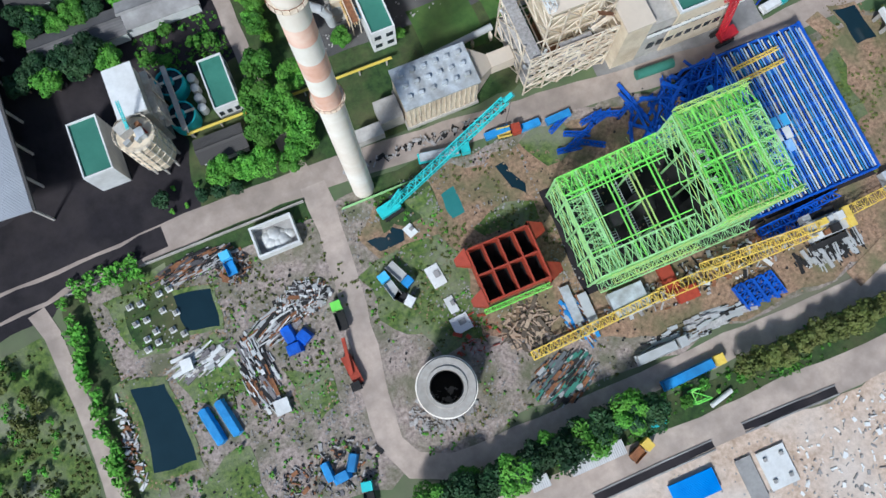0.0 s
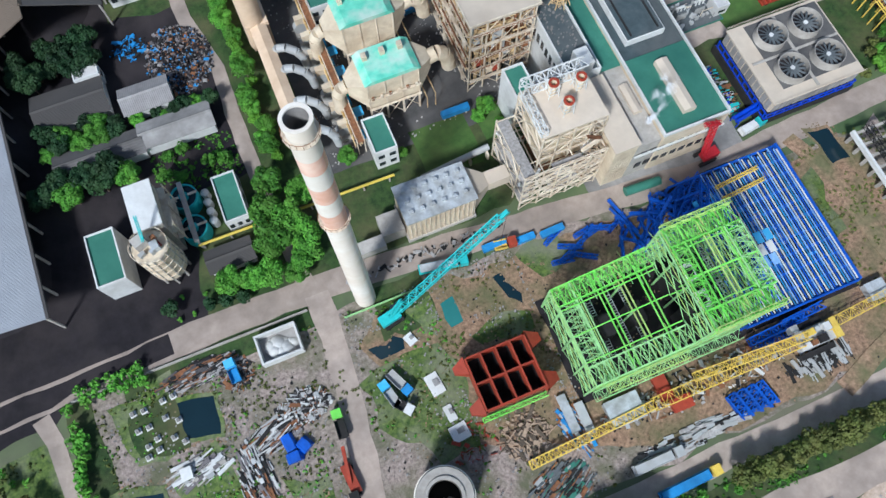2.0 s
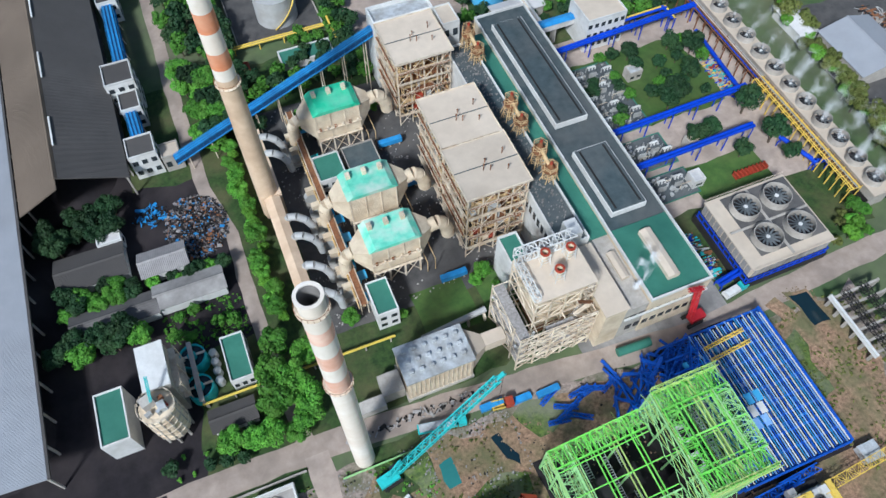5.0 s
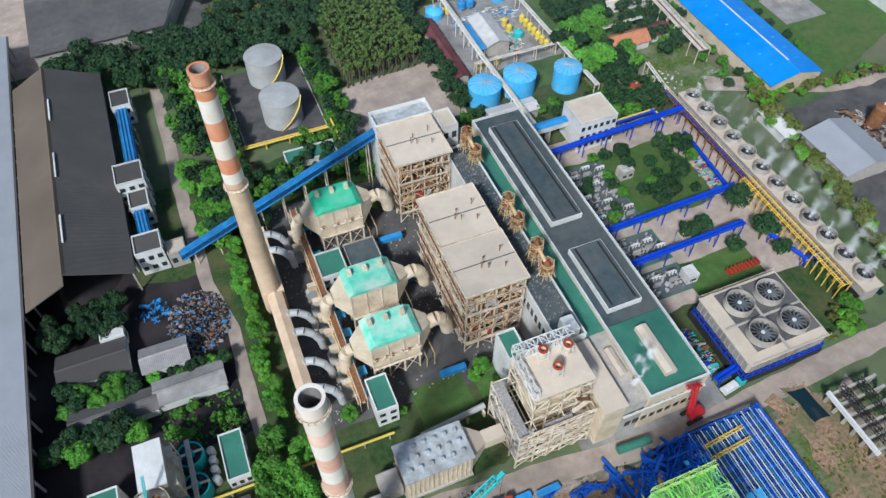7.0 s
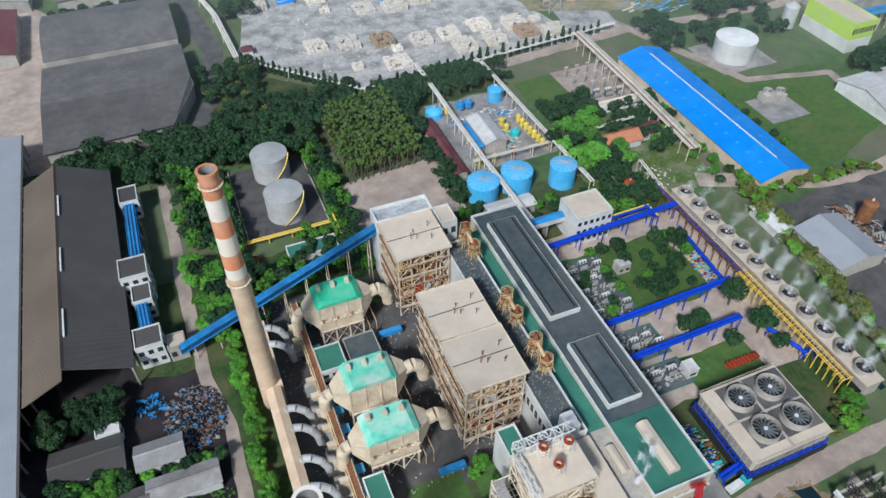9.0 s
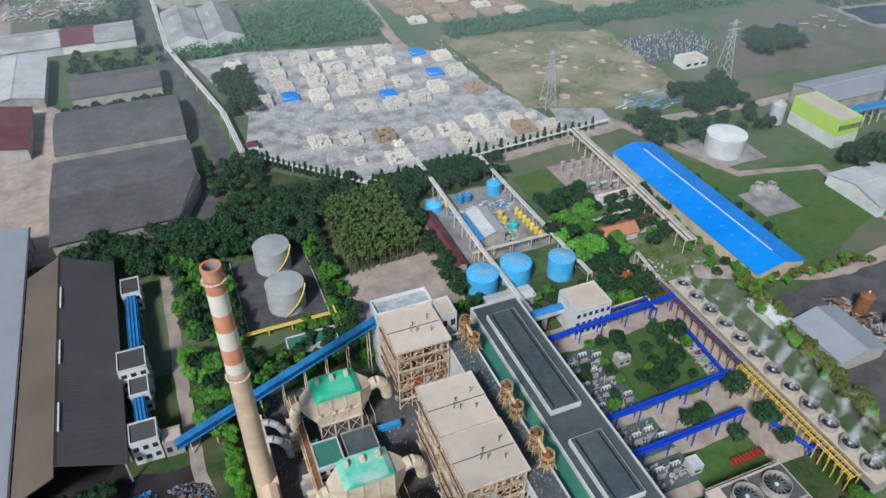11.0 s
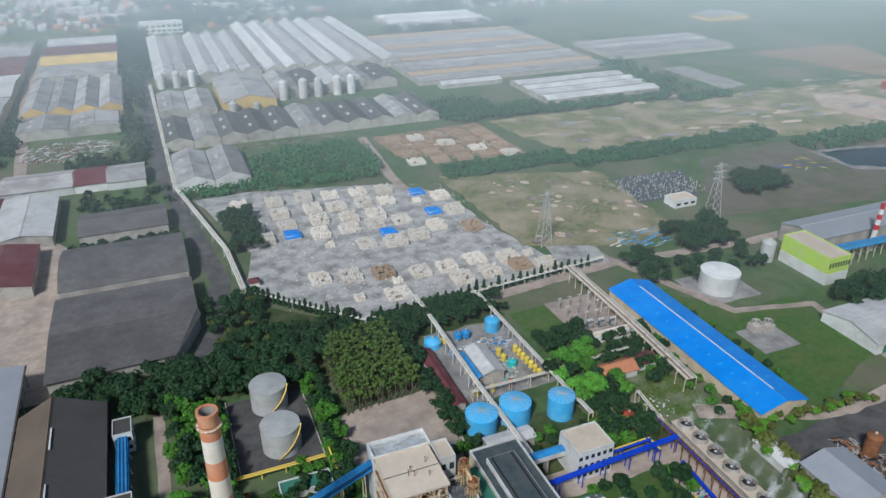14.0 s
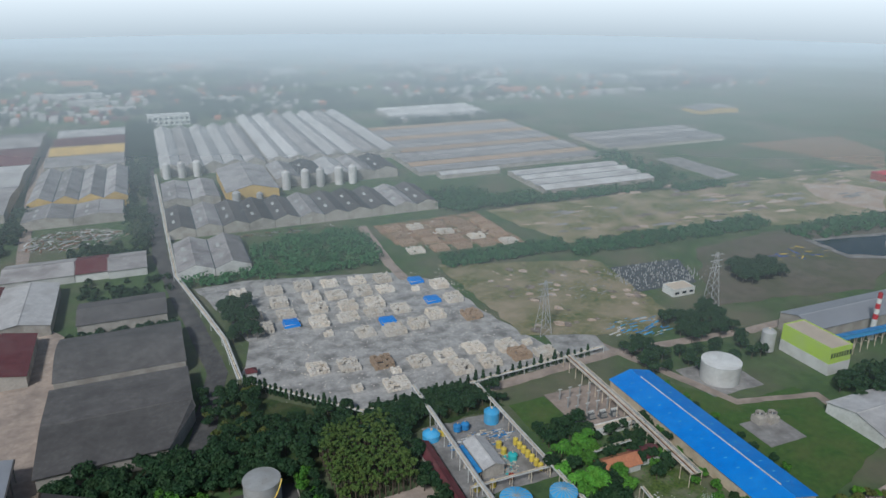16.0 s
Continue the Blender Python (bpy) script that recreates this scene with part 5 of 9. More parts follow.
BIG = [(0.62, "pipeblue"), (0.62, "pipeblue")]
pipe_rack("pipe_rack", [(102, 157.6), (132, 159.0), (166, 160.6)], 6.4, "deep blue cooling water pipes on portals", BIG, 9)
pipe_rack("pipe_rack", [(130, 163.6), (156, 164.2), (156, 158)], 6.0, "deep blue and yellow pipes on portals", [(0.5, "pipeblue"), (0.35, "yellow")], 9)
pipe_rack("pipe_rack", [(102, 118.0), (160, 119.5)], 6.4, "deep blue cooling water pipes on portals", BIG, 9)
pipe_rack("pipe_rack", [(102, 103.0), (152, 104.2)], 6.4, "deep blue cooling water pipes on portals", BIG, 9)
pipe_rack("pipe_rack", [(162.6, 151), (160.6, 119)], 2.6, "deep blue header pipe along the cooling towers", [(0.75, "pipeblue")], 7)
pipe_rack("pipe_rack", [(161, 98), (165, 86), (169, 85)], 2.6, "deep blue header pipe along the cooling towers", [(0.75, "pipeblue")], 7)
pipe_rack("pipe_rack", [(167, 172), (167, 121)], 6.6, "rusty brown pipe rack along the cooling towers", [(0.16, "rust"), (0.2, "pipeblue"), (0.2, "rust"), (0.14, "frame"), (0.12, "tank")], 4, "rust", 4)
pipe_rack("pipe_rack", [(167, 121), (167.2, 71)], 6.6, "yellow pipe rack along the cooling towers", [(0.14, "yellow"), (0.2, "yellow"), (0.12, "rust"), (0.16, "tank"), (0.2, "yellow"), (0.12, "rust")], 2.6, "yellow", 4.6)
pipe_rack("pipe_rack", [(112, 60), (124, 62)], 2.4, "deep blue pipes into the cooling tower", BIG, 5)
pipe_rack("pipe_rack", [(109.4, 299), (108.6, 217), (109.6, 172)], 7, "long pale pipe rack running past the blue tanks", [(0.3, "white"), (0.3, "frame"), (0.3, "white"), (0.2, "tank")], 9, "white", 2.6)
pipe_rack("pipe_rack", [(141, 291), (141.8, 253), (143, 209), (144, 186)], 6, "pale pipe rack beside the chemical plant", [(0.3, "white"), (0.25, "frame"), (0.3, "white")], 9, "frame", 2.2)
pipe_rack("pipe_rack", [(200.4, 296), (199.2, 244), (196.2, 188)], 7, "wide pale pipe rack with many pipes", [(0.25, "frame"), (0.3, "white"), (0.22, "rust"), (0.3, "frame"), (0.2, "white"), (0.26, "tank"), (0.2, "frame")], 6, "frame", 6)
pipe_rack("pipe_rack", [(170, 190), (168, 172)], 6, "pale pipes on portals", [(0.3, "white"), (0.3, "frame")], 7, "frame", 2)
pipe_rack("pipe_rack", [(105, 217.5), (142, 217.5), (186, 220)], 5, "pale cross pipe rack", [(0.3, "white"), (0.3, "frame")], 9, "frame", 2)

# ---- cooling towers ----
t = thing("cooling_tower", (130, 70, 0), "square concrete cooling tower with four fans", "cooling tower")
part("body", Build().box(119.0, 146.2, 57.6, 82.0, 5.4, 9.6), "roofgrey", t, "beige concrete casing")
# inlet and basin are closed boxes with their shade put into the colour
part("air_inlet", Build().box(120.0, 145.2, 58.6, 81.0, 3.0, 5.38), "dark", t, "solid box painted dark for the shaded air inlet")
part("basin", Build().box(118.0, 147.2, 56.6, 83.0, 0, 3.0), "dark", t, "solid box painted dark for the shaded basin level")
part("deck", Build().box(118.6, 146.6, 57.2, 82.4, 9.6, 10.0), "roofgrey", t)
for v in (57.0, 82.6):
    part("deck_rail", Build().beam((118.6, v, 11.0), (146.6, v, 11.0), 0.08).beam((118.6, v, 10.5), (146.6, v, 10.5), 0.06), "frame", t)
for i in range(12):
    part("louvre", Build().box(119.6 + i * 2.2, 121.3 + i * 2.2, 57.3, 57.56, 5.6, 9.2), "slab", t)
    part("louvre", Build().box(118.7, 118.96, 58.4 + i * 1.98, 59.9 + i * 1.98, 5.6, 9.2), "slab", t)
part("deck_mat", Build().box(123.4, 146.2, 60.5, 81.6, 10.004, 10.06), "asphalt", t)
part("deck_panel", Build().box(132.2, 133.0, 58, 81.6, 10.004, 10.3).box(119.4, 145.8, 69.6, 70.3, 10.304, 10.5), "concrete", t)
for i in range(11):
    for v in (57.1, 82.5):
        part("frame_post", Build().beam((118.8 + i * 2.75, v, 0), (118.8 + i * 2.75, v, 5.2), 0.35), "pipeblue", t)
for i in range(10):
    for u in (118.5, 146.7):
        part("frame_post", Build().beam((u, 57.8 + i * 2.7, 0), (u, 57.8 + i * 2.7, 5.2), 0.35), "pipeblue", t)
for z in (3.1, 5.2):
    part("frame_rail", Build().beam((118.5, 57, z), (146.7, 57, z), 0.3).beam((118.5, 57, z), (118.5, 82.6, z), 0.3).beam((146.7, 57, z), (146.7, 82.6, z), 0.3), "pipeblue", t)


def fan_stack(t, x, y, z, r, h, blades=9):
    s = part("fan_ring", Build().lathe(x, y, [(r * 1.08, z), (r * 1.0, z + h * 0.45), (r * 1.03, z + h), (r * 0.985, z + h), (r * 0.96, z + h * 0.45), (r * 1.02, z + 0.1)], 36), "concrete", t, "pale flared fan stack", smooth=True)
    # black disc paints the shade down inside the fan ring
    part("throat", Build().lathe(x, y, [(r * 0.92, z + 0.06), (r * 0.92, z + 0.12)], 30, cap_top=True), "coal", s)
    for i in range(blades):
        a = 2 * math.pi * i / blades
        c, d = math.cos(a), math.sin(a)
        zz = z + h * 0.55
        part("blade", Build().add([(x + c * 0.14 * r - d * 0.08 * r, y + d * 0.14 * r + c * 0.08 * r, zz + 0.12), (x + c * 0.9 * r - d * 0.07 * r, y + d * 0.9 * r + c * 0.07 * r, zz + 0.06), (x + c * 0.9 * r + d * 0.07 * r, y + d * 0.9 * r - c * 0.07 * r, zz - 0.06), (x + c * 0.14 * r + d * 0.08 * r, y + d * 0.14 * r - c * 0.08 * r, zz - 0.12),
                                   (x + c * 0.5 * r, y + d * 0.5 * r, zz - 0.16)], [(0, 1, 2, 3), (3, 2, 4), (0, 3, 4), (1, 0, 4), (2, 1, 4)]), "gravel", s)
    part("hub", Build().lathe(x, y, [(0.15 * r, z + 0.4 * h), (0.15 * r, z + 0.66 * h)], 14, cap_top=True), "white", s)


for x, y in ((128.1, 75.9), (138.9, 75.8), (139.2, 64.8), (128.0, 64.8)):
    fan_stack(t, x, y, 10.0, 4.1, 2.6, 14)
t = thing("cooling_tower", (174, 118, 0), "long row of cooling cells with round fan stacks", "cooling tower")
part("body", Build().box(170.6, 177.2, 66.5, 168.6, 0, 6.4), "concrete", t)
# one dark strip carries the shade of the inlets
part("louvre", Build().box(170.2, 170.58, 67, 168, 0.6, 3.4), "dark", t, "strip painted dark for the shaded air inlets")
part("deck", Build().box(170.3, 177.5, 66.2, 168.9, 6.4, 6.7), "roofgrey", t)
for i in range(12):
    fan_stack(t, 173.9, 71.8 + i * 8.42, 6.7, 2.9, 2.2, 8)


# ---- steam ----
def steam(x, y, z, n, rise, drift, width, seed, label):
    """A wisp of steam as a cloud of fine droplets that thins out on its way."""
    r = random.Random(seed)
    b = Build()
    for i in range(n):
        f = r.random() ** 0.8
        w = width * (0.35 + f)
        k = 0.8 * noise.noise((x + 4 * f, y, seed))
        px, py, pz = x + drift[0] * f + w * (r.gauss(0, 0.4) + k), y + drift[1] * f + w * r.gauss(0, 0.4), z + rise * f + w * 0.3 * r.gauss(0, 0.5)
        if noise.noise((px * 0.35, py * 0.35, pz * 0.35)) < -0.3 + 0.4 * f:
            continue
        s = r.uniform(0.03, 0.075)
        a = Vector((r.uniform(-1, 1), r.uniform(-1, 1), r.uniform(-1, 1))).normalized() * s
        c = a.orthogonal().normalized() * s
        b.add([(px + a.x, py + a.y, pz + a.z), (px + c.x, py + c.y, pz + c.z), (px - a.x, py - a.y, pz - a.z)], [(0, 1, 2)])
    solid("steam", b, "steam", label, "steam", "steam wisps", kind="stuff")


for i in range(12):
    steam(173.9, 71.8 + i * 8.42, 8.6, 11000 if i < 7 else 4500, 8, (8, 2.5), 3.6, i + 1, "thin white steam drifting off a cooling cell")
steam(81, 62, 18.5, 34000, 9, (6, 5), 2.2, 40, "white steam rising beside the turbine hall")
steam(62, 62, 14, 9000, 4, (3, 1), 1.6, 41, "thin steam at the boiler house")

# ---- transformers and yards ----
for x0, x1, y0, y1 in ((104.5, 126.5, 121.5, 153), (104.5, 126.5, 91.5, 101.5), (104.5, 126.5, 104.5, 117)):
    s = thing("gravel_bay", ((x0 + x1) / 2, (y0 + y1) / 2, 0), "dark gravel transformer bay with green edging", "gravel bay", kind="structure")
    part("gravel", Build().box(x0, x1, y0, y1, 0, 0.16), "gravel", s)
    part("edging", parapet(Build(), x0 - 0.3, x1 + 0.3, y0 - 0.3, y1 + 0.3, 0, 0.5, 0.28), "greenroof", s)
    bb, br = Build(), random.Random(int(y0))
    for i in range(int((y1 - y0) * 7)):
        w_ = br.uniform(0.15, 1.0)
        bb.cbox(br.uniform(x0 + 1, x1 - 1), br.uniform(y0 + 1, y1 - 1), 0.16, w_, w_ * br.uniform(0.3, 1), br.uniform(0.3, 1.8), br.choice((0, 0, 90, 30)))
    tagged(part("switchgear", bb, "tank", s, "small grey switchgear"), kind="stuff")
    bb = Build()
    for i in range(int((y1 - y0) * 0.6)):
        xx, yy = br.uniform(x0 + 2, x1 - 5), br.uniform(y0 + 1.5, y1 - 1.5)
        bb.tube((xx, yy, 2.6), (xx + br.uniform(1, 4), yy, 2.6), 0.12, n=6).beam((xx, yy, 0.1), (xx, yy, 2.7), 0.16)
    tagged(part("busbar", bb, "frame", s), kind="stuff")


def transformer(x, y, lab="grey power transformer with cooling fins and bushings"):
    t = thing("transformer", (x, y, 0), lab, "transformer", "transformers")
    part("tank", Build().box(x - 1.5, x + 1.5, y - 0.9, y + 0.9, 0.4, 2.9), "gravel", t)
    part("plinth", Build().box(x - 2.2, x + 2.2, y - 1.8, y + 1.8, 0, 0.4), "gravel", t)
    for s in (-1, 1):
        b = Build()
        for i in range(7):
            b.box(x - 1.4 + i * 0.42, x - 1.26 + i * 0.42, min(y + s * 0.92, y + s * 1.6), max(y + s * 0.92, y + s * 1.6), 0.7, 2.6)
        tagged(part("radiator", b, "tank", t), kind="stuff")
    for i in range(3):
        part("bushing", Build().lathe(x - 1.2 + i * 1.2, y, [(0.26, 2.9), (0.18, 4.2), (0.08, 4.5)], 10, cap_top=True), "white", t)
    part("conservator", Build().tube((x - 1.4, y + 0.8, 3.4), (x + 1.4, y + 0.8, 3.4), 0.4, n=12), "white", t, smooth=True)
    return t


base = transformer(118.5, 149)
for x, y in ((118, 141), (118, 132), (123.5, 147), (123.5, 138), (123.5, 127), (112, 126), (124, 108), (112, 146), (112, 136), (116, 111), (110, 110), (121, 111.5), (115, 97), (121, 97), (110, 98)):
    copy_thing(base, pose(x, y, 0))
for v in (145, 137, 128, 113.5, 95):
    solid("fire_wall", Build().box(105, 110.5, v - 0.15, v + 0.15, 0, 4.6), "white", "pale concrete fire wall between transformers", "wall", "fire walls")
block_house("switch_house", 129, 134, 141, 145, 3.6, "concrete", "silver", "small grey switch house on the lawn", 2)
block_house("switch_house", 131, 137, 105.6, 110, 4.0, "concrete", "roofgrey", "small grey kiosk beside the lawn", 1)
block_house("kiosk", 124.6, 128.6, 93.0, 97.5, 3.4, "white", "farwhite", "small pale equipment house beside the lawn", 1)
t = thing("red_trailer", (146, 95, 0), "low red steel trailer with slatted sides", "trailer")
part("bed", Build().box(139, 151, 90.4, 92.6, 0.9, 1.5), "orange", t)
for i in range(9):
    part("stake", Build().box(139.2 + i * 1.42, 139.5 + i * 1.42, 90.3, 92.7, 1.5, 2.6), "orange", t)
for u in (141, 149):
    part("wheel", Build().tube((u, 90.6, 0.5), (u, 92.4, 0.5), 0.5, n=14), "dark", t)

# ---- building site ----
def member(name, p, q, w, material, parent):
    return part(name, Build().beam(p, q, w), material, parent)


t = thing("steel_skeleton", (62, 21, 0), "unfinished lime green steel skeleton of a boiler house", "steel building")
GU, GV = (41, 46, 51, 56, 60.5, 65, 69.4, 73.8, 78.2, 82), (9, 14.5, 21, 27.5, 33)
roof_z = lambda u: 15 + 0.2 * (u - 41) if u < 64 else 30
TONES = ("green", "palegreen", "green", "yellowgreen")
for i, u in enumerate(GU):
    hh = roof_z(u)
    for v in GV if i % 3 == 0 else (GV[0], GV[-1]):
        member("column", (u, v, 0), (u, v, hh), 0.42, "palegreen", t)
    for z in (6.5, 12.5) + ((18.5, 24.5) if hh > 28 else ()):
        for a, b_ in zip(GV, GV[1:]):
            if a in (9, 27.5) or i in (0, 9):
                member("cross_beam", (u, a, z), (u, b_, z), 0.22, "palegreen", t)
    if 0 < i < 9:
        for du in (-0.55, 0.55):
            member("roof_beam", (u + du, 9, hh), (u + du, 33, hh), 0.3, TONES[i % 4], t)
for v in GV:
    for z in (6.5, 12.5, 15.2):
        if v in (9, 33) or z > 15:
            member("long_beam", (41, v, z), (64, v, z + (4.6 if z > 15 else 0)), 0.26, "green", t)
    for z in (18.5, 24.5, 30):
        if v in (9, 21, 33) or z == 30:
            member("long_beam", (65, v, z), (82, v, z), 0.4 if v == 21 and z == 30 else 0.26, "green", t)
b, b2 = Build(), Build()
for v in (9, 33):
    for i in range(len(GU) - 1):
        a, c = GU[i], GU[i + 1]
        m = (a + c) / 2
        top = roof_z(a)
        z = 0.4
        while z < top - 1:
            z1 = min(z + 4.2, top)
            b.beam((a, v, z), (c, v, z1), 0.14).beam((c, v, z), (a, v, z1), 0.14)
            b2.beam((a, v, z1), (c, v, z1), 0.16).beam((m, v, z), (m, v, z1), 0.12)
            z = z1
for u in (41, 46, 78.2, 82, 65):
    for a, c in zip(GV, GV[1:]):
        z, top = (18 if u == 65 else 0.4), roof_z(u)
        while z < top - 1:
            z1 = min(z + 4.2, top)
            b.beam((u, a, z), (u, c, z1), 0.14).beam((u, c, z), (u, a, z1), 0.14)
            b2.beam((u, a, z1), (u, c, z1), 0.16)
            z = z1
tagged(part("brace", b, "palegreen", t), kind="stuff")
tagged(part("rail", b2, "yellowgreen", t), kind="stuff")
# flat lattice bands along the roof edges
for v in (11.2, 30.8):
    part("roof_band", Build().truss((41.2, v, 14.6), (64.4, v, 19.2), 4.4, 1.8, 13, 0.24, 0.14), "palegreen" if v < 20 else "green", t)
    part("roof_band", Build().truss((65, v, 29.6), (82, v, 29.6), 4.4, 2.2, 9, 0.26, 0.15), "green", t)
    part("edge_truss", Build().truss((65, v - 2.4 if v < 20 else v + 2.4, 31), (82, v - 2.4 if v < 20 else v + 2.4, 31), 1.0, 1.8, 10, 0.16, 0.1), "yellowgreen", t)
part("roof_band", Build().truss((80, 13.2, 29.6), (80, 28.8, 29.6), 4.0, 2.2, 8, 0.26, 0.15), "palegreen", t)
part("roof_band", Build().truss((66.8, 13.2, 29.6), (66.8, 28.8, 29.6), 3.2, 2.2, 8, 0.24, 0.14), "green", t)
part("roof_band", Build().truss((43.2, 13.2, 14.4), (43.2, 28.8, 14.4), 4.2, 1.8, 8, 0.24, 0.14), "palegreen", t)
part("side_scaffold", Build().truss((42, 7.4, 6), (80, 7.4, 7.5), 2.2, 3.0, 22, 0.14, 0.09), "palegreen", t, "pale green outer scaffold")
part("side_scaffold", Build().truss((44, 7.6, 12), (64, 7.6, 14.5), 1.8, 2.4, 12, 0.14, 0.09), "yellowgreen", t)
rng = random.Random(11)
wl = Build()
for i in range(70):
    u, v = rng.uniform(42, 81), rng.choice((rng.uniform(8.6, 14), rng.uniform(28, 33.4)))
    z = roof_z(u) - rng.uniform(0.5, 5)
    L, a = rng.uniform(2, 6), rng.choice((0, 90, 35, 145))
    wl.beam((u, v, z), (u + L * math.cos(radians(a)) * 0.5, v + L * math.sin(radians(a)) * 0.5, z + rng.uniform(-1.5, 1.5)), 0.12)
tagged(part("tie", wl, "yellowgreen", t), kind="stuff")
# black boxes added to stand for the shade between the beams
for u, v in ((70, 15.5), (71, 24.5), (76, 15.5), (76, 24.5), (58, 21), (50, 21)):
    part("vessel", Build().box(u - 1.6, u + 1.6, v - 2.6, v + 2.6, 3, 13), "dark", t, "black box for the shade inside the frame")
for u, v in ((71.6, 24), (71.2, 17.2)):
    vs = part("manhole_deck", Build().box(u - 1.5, u + 1.5, v - 2.2, v + 2.2, 18.3, 18.6), "white", t, "white deck plate with an opening")
    # dark plate painted in for the shade of the hole
    part("opening", Build().box(u - 0.8, u + 0.8, v - 1.2, v + 1.2, 18.604, 18.64), "dark", vs)
for u in (46.8, 49, 54, 57.6, 75.4):
    lz = 9 if u < 70 else 20
    lad = Build().beam((u, 13.5, lz), (u, 28.5, lz), 0.12).beam((u + 1.2, 13.5, lz), (u + 1.2, 28.5, lz), 0.12)
    for i in range(22):
        lad.beam((u, 13.8 + i * 0.67, lz), (u + 1.2, 13.8 + i * 0.67, lz), 0.16)
    part("inner_grating", lad, "silver", t, "grey barred grating inside the frame")
# shade inside the skeleton, painted as a dark patch of its footprint
patch("frame_floor", rect(40, 84, 7, 35), "coal", 0.5, label="floor patch darkened for the shade under the steel frame")

t = thing("steel_deck", (100, 28, 0), "blue steel deck of long parallel beams", "steel deck")
for i in range(44):
    u = 84.8 + i * 0.72
    lo, hi = 8.5 + 0.25 * (i % 3), (48.6 if u > 92 else 40) - 0.4 * (i % 4)
    part("deck_beam", Build().box(u - 0.1, u + 0.1, lo, hi, 4.6, 5.0), ("paleblue", "white", "blue", "white", "beltblue", "paleblue", "blue")[i % 7], t)
for i in range(11):
    v = 8.6 + i * 4.0
    part("cross_girder", Build().box(84, 116.4, v - 0.25, v + 0.25, 3.7, 4.58), "blue", t)
for u in (84.3, 92.3, 100.3, 108.3, 116.1):
    for v in (8.6, 18.6, 28.6, 38.6, 48.6):
        part("column", Build().box(u - 0.3, u + 0.3, v - 0.3, v + 0.3, 0, 3.69), "blue", t)
part("edge_beam", Build().box(115.9, 116.6, 8.2, 49, 3.9, 5.2), "blue", t)
part("edge_beam", Build().box(84, 115.85, 7.9, 8.4, 3.9, 5.2), "blue", t)
rng = random.Random(21)
for k in range(6):
    part("pale_panel", Build().cbox(96.5 + k * 0.9, 21 + (k % 3) * 3.2, 5.02, 1.9, 3.0, 0.12, 0), ("paleblue", "white", "skyblue")[k % 3], t, "pale blue floor sheet")
for i in range(90):
    u, v = rng.uniform(86, 113), rng.uniform(11, 44)
    part("floor_panel", Build().cbox(u, v, 3.2, rng.uniform(0.8, 3.6), rng.uniform(0.4, 1.6), 0.3, rng.choice([0, 90])), rng.choice(["skyblue", "silver", "blue", "beltblue", "rubble", "brown", "blue"]), t)
for v in (40, 43.5):
    part("yellow_girder", Build().truss((95, v, 5.6), (108, v + 1, 5.6), 0.8, 0.8, 10, 0.14, 0.1), "yellow", t, "yellow lattice girder on the deck")
# shade below the deck, painted as a dark patch of its outline
patch("deck_floor", rect(83, 118, 7, 50), "coal", 0.5, label="ground patch darkened for the shade under the blue deck")
for k in range(44):
    a = rng.uniform(0, 180)
    u, v, z = rng.uniform(66, 94), rng.uniform(35.5, 48), rng.uniform(0.4, 6)
    L = rng.uniform(4, 12)
    dx, dy = math.cos(radians(a)) * L / 2, math.sin(radians(a)) * L / 2
    s = thing("steel_girder", (u, v, 0), "blue steel girder in a tangled stack", "girder", "stacked blue girders")
    w = rng.uniform(0.4, 0.9)
    part("beam", Build().beam((u - dx, v - dy, w / 2), (u + dx, v + dy, w / 2 + rng.uniform(0, 3.0) * (k % 3 > 0)), w), "blue", s)
for u, v, a, L, z in ((88, 44, 40, 16, 3.4), (84, 42, 55, 14, 2.4), (86, 47, 20, 13, 1.4), (79, 44, 70, 12, 1.2), (82, 38, 30, 14, 2.2), (90, 40, 62, 15, 4.6), (76, 40, 35, 10, 1.0), (92, 5.2, 2, 16, 1.6), (90, 3.4, -3, 12, 1.0), (100, 6.0, 3, 12, 1.4), (86, 36.5, 80, 9, 3.0)):
    dx, dy = math.cos(radians(a)) * L / 2, math.sin(radians(a)) * L / 2
    s = thing("lattice_girder", (u, v, 0), "blue lattice girder stacked beside the deck", "girder", "blue lattice girders")
    part("lattice", Build().truss((u - dx, v - dy, z), (u + dx, v + dy, z), 1.8, 1.6, int(L / 1.6), 0.3, 0.18), "blue", s)
    part("bearer", Build().box(u - 0.6, u + 0.6, v - 0.6, v + 0.6, 0, max(0.2, z - 0.9)), "pipeblue", s)
for k in range(10):
    u, v = 50 + rng.uniform(0, 20), 39 + rng.uniform(0, 9)
    s = thing("steel_girder", (u, v, 0), "blue steel girder lying on the soil", "girder", "stacked blue girders")
    part("beam", Build().truss((u - 3, v, 0.7), (u + 3, v + rng.uniform(-4, 4), 0.7), 1.0, 1.0, 6, 0.2, 0.14), "blue", s)

t = thing("hopper_frame", (24.6, 20.5, 0), "red oxide steel hopper frame with eight open cells", "hopper frame")
for i in range(5):
    u = 17 + i * 3.8
    part("partition", Build().box(u - 0.2, u + 0.2, 14, 27, 3.4, 8.4), "orange", t)
for v in (14, 20.5, 27):
    part("partition", Build().box(17.3, 31.9, v - 0.2, v + 0.2, 3.4, 8.3), "orange", t)
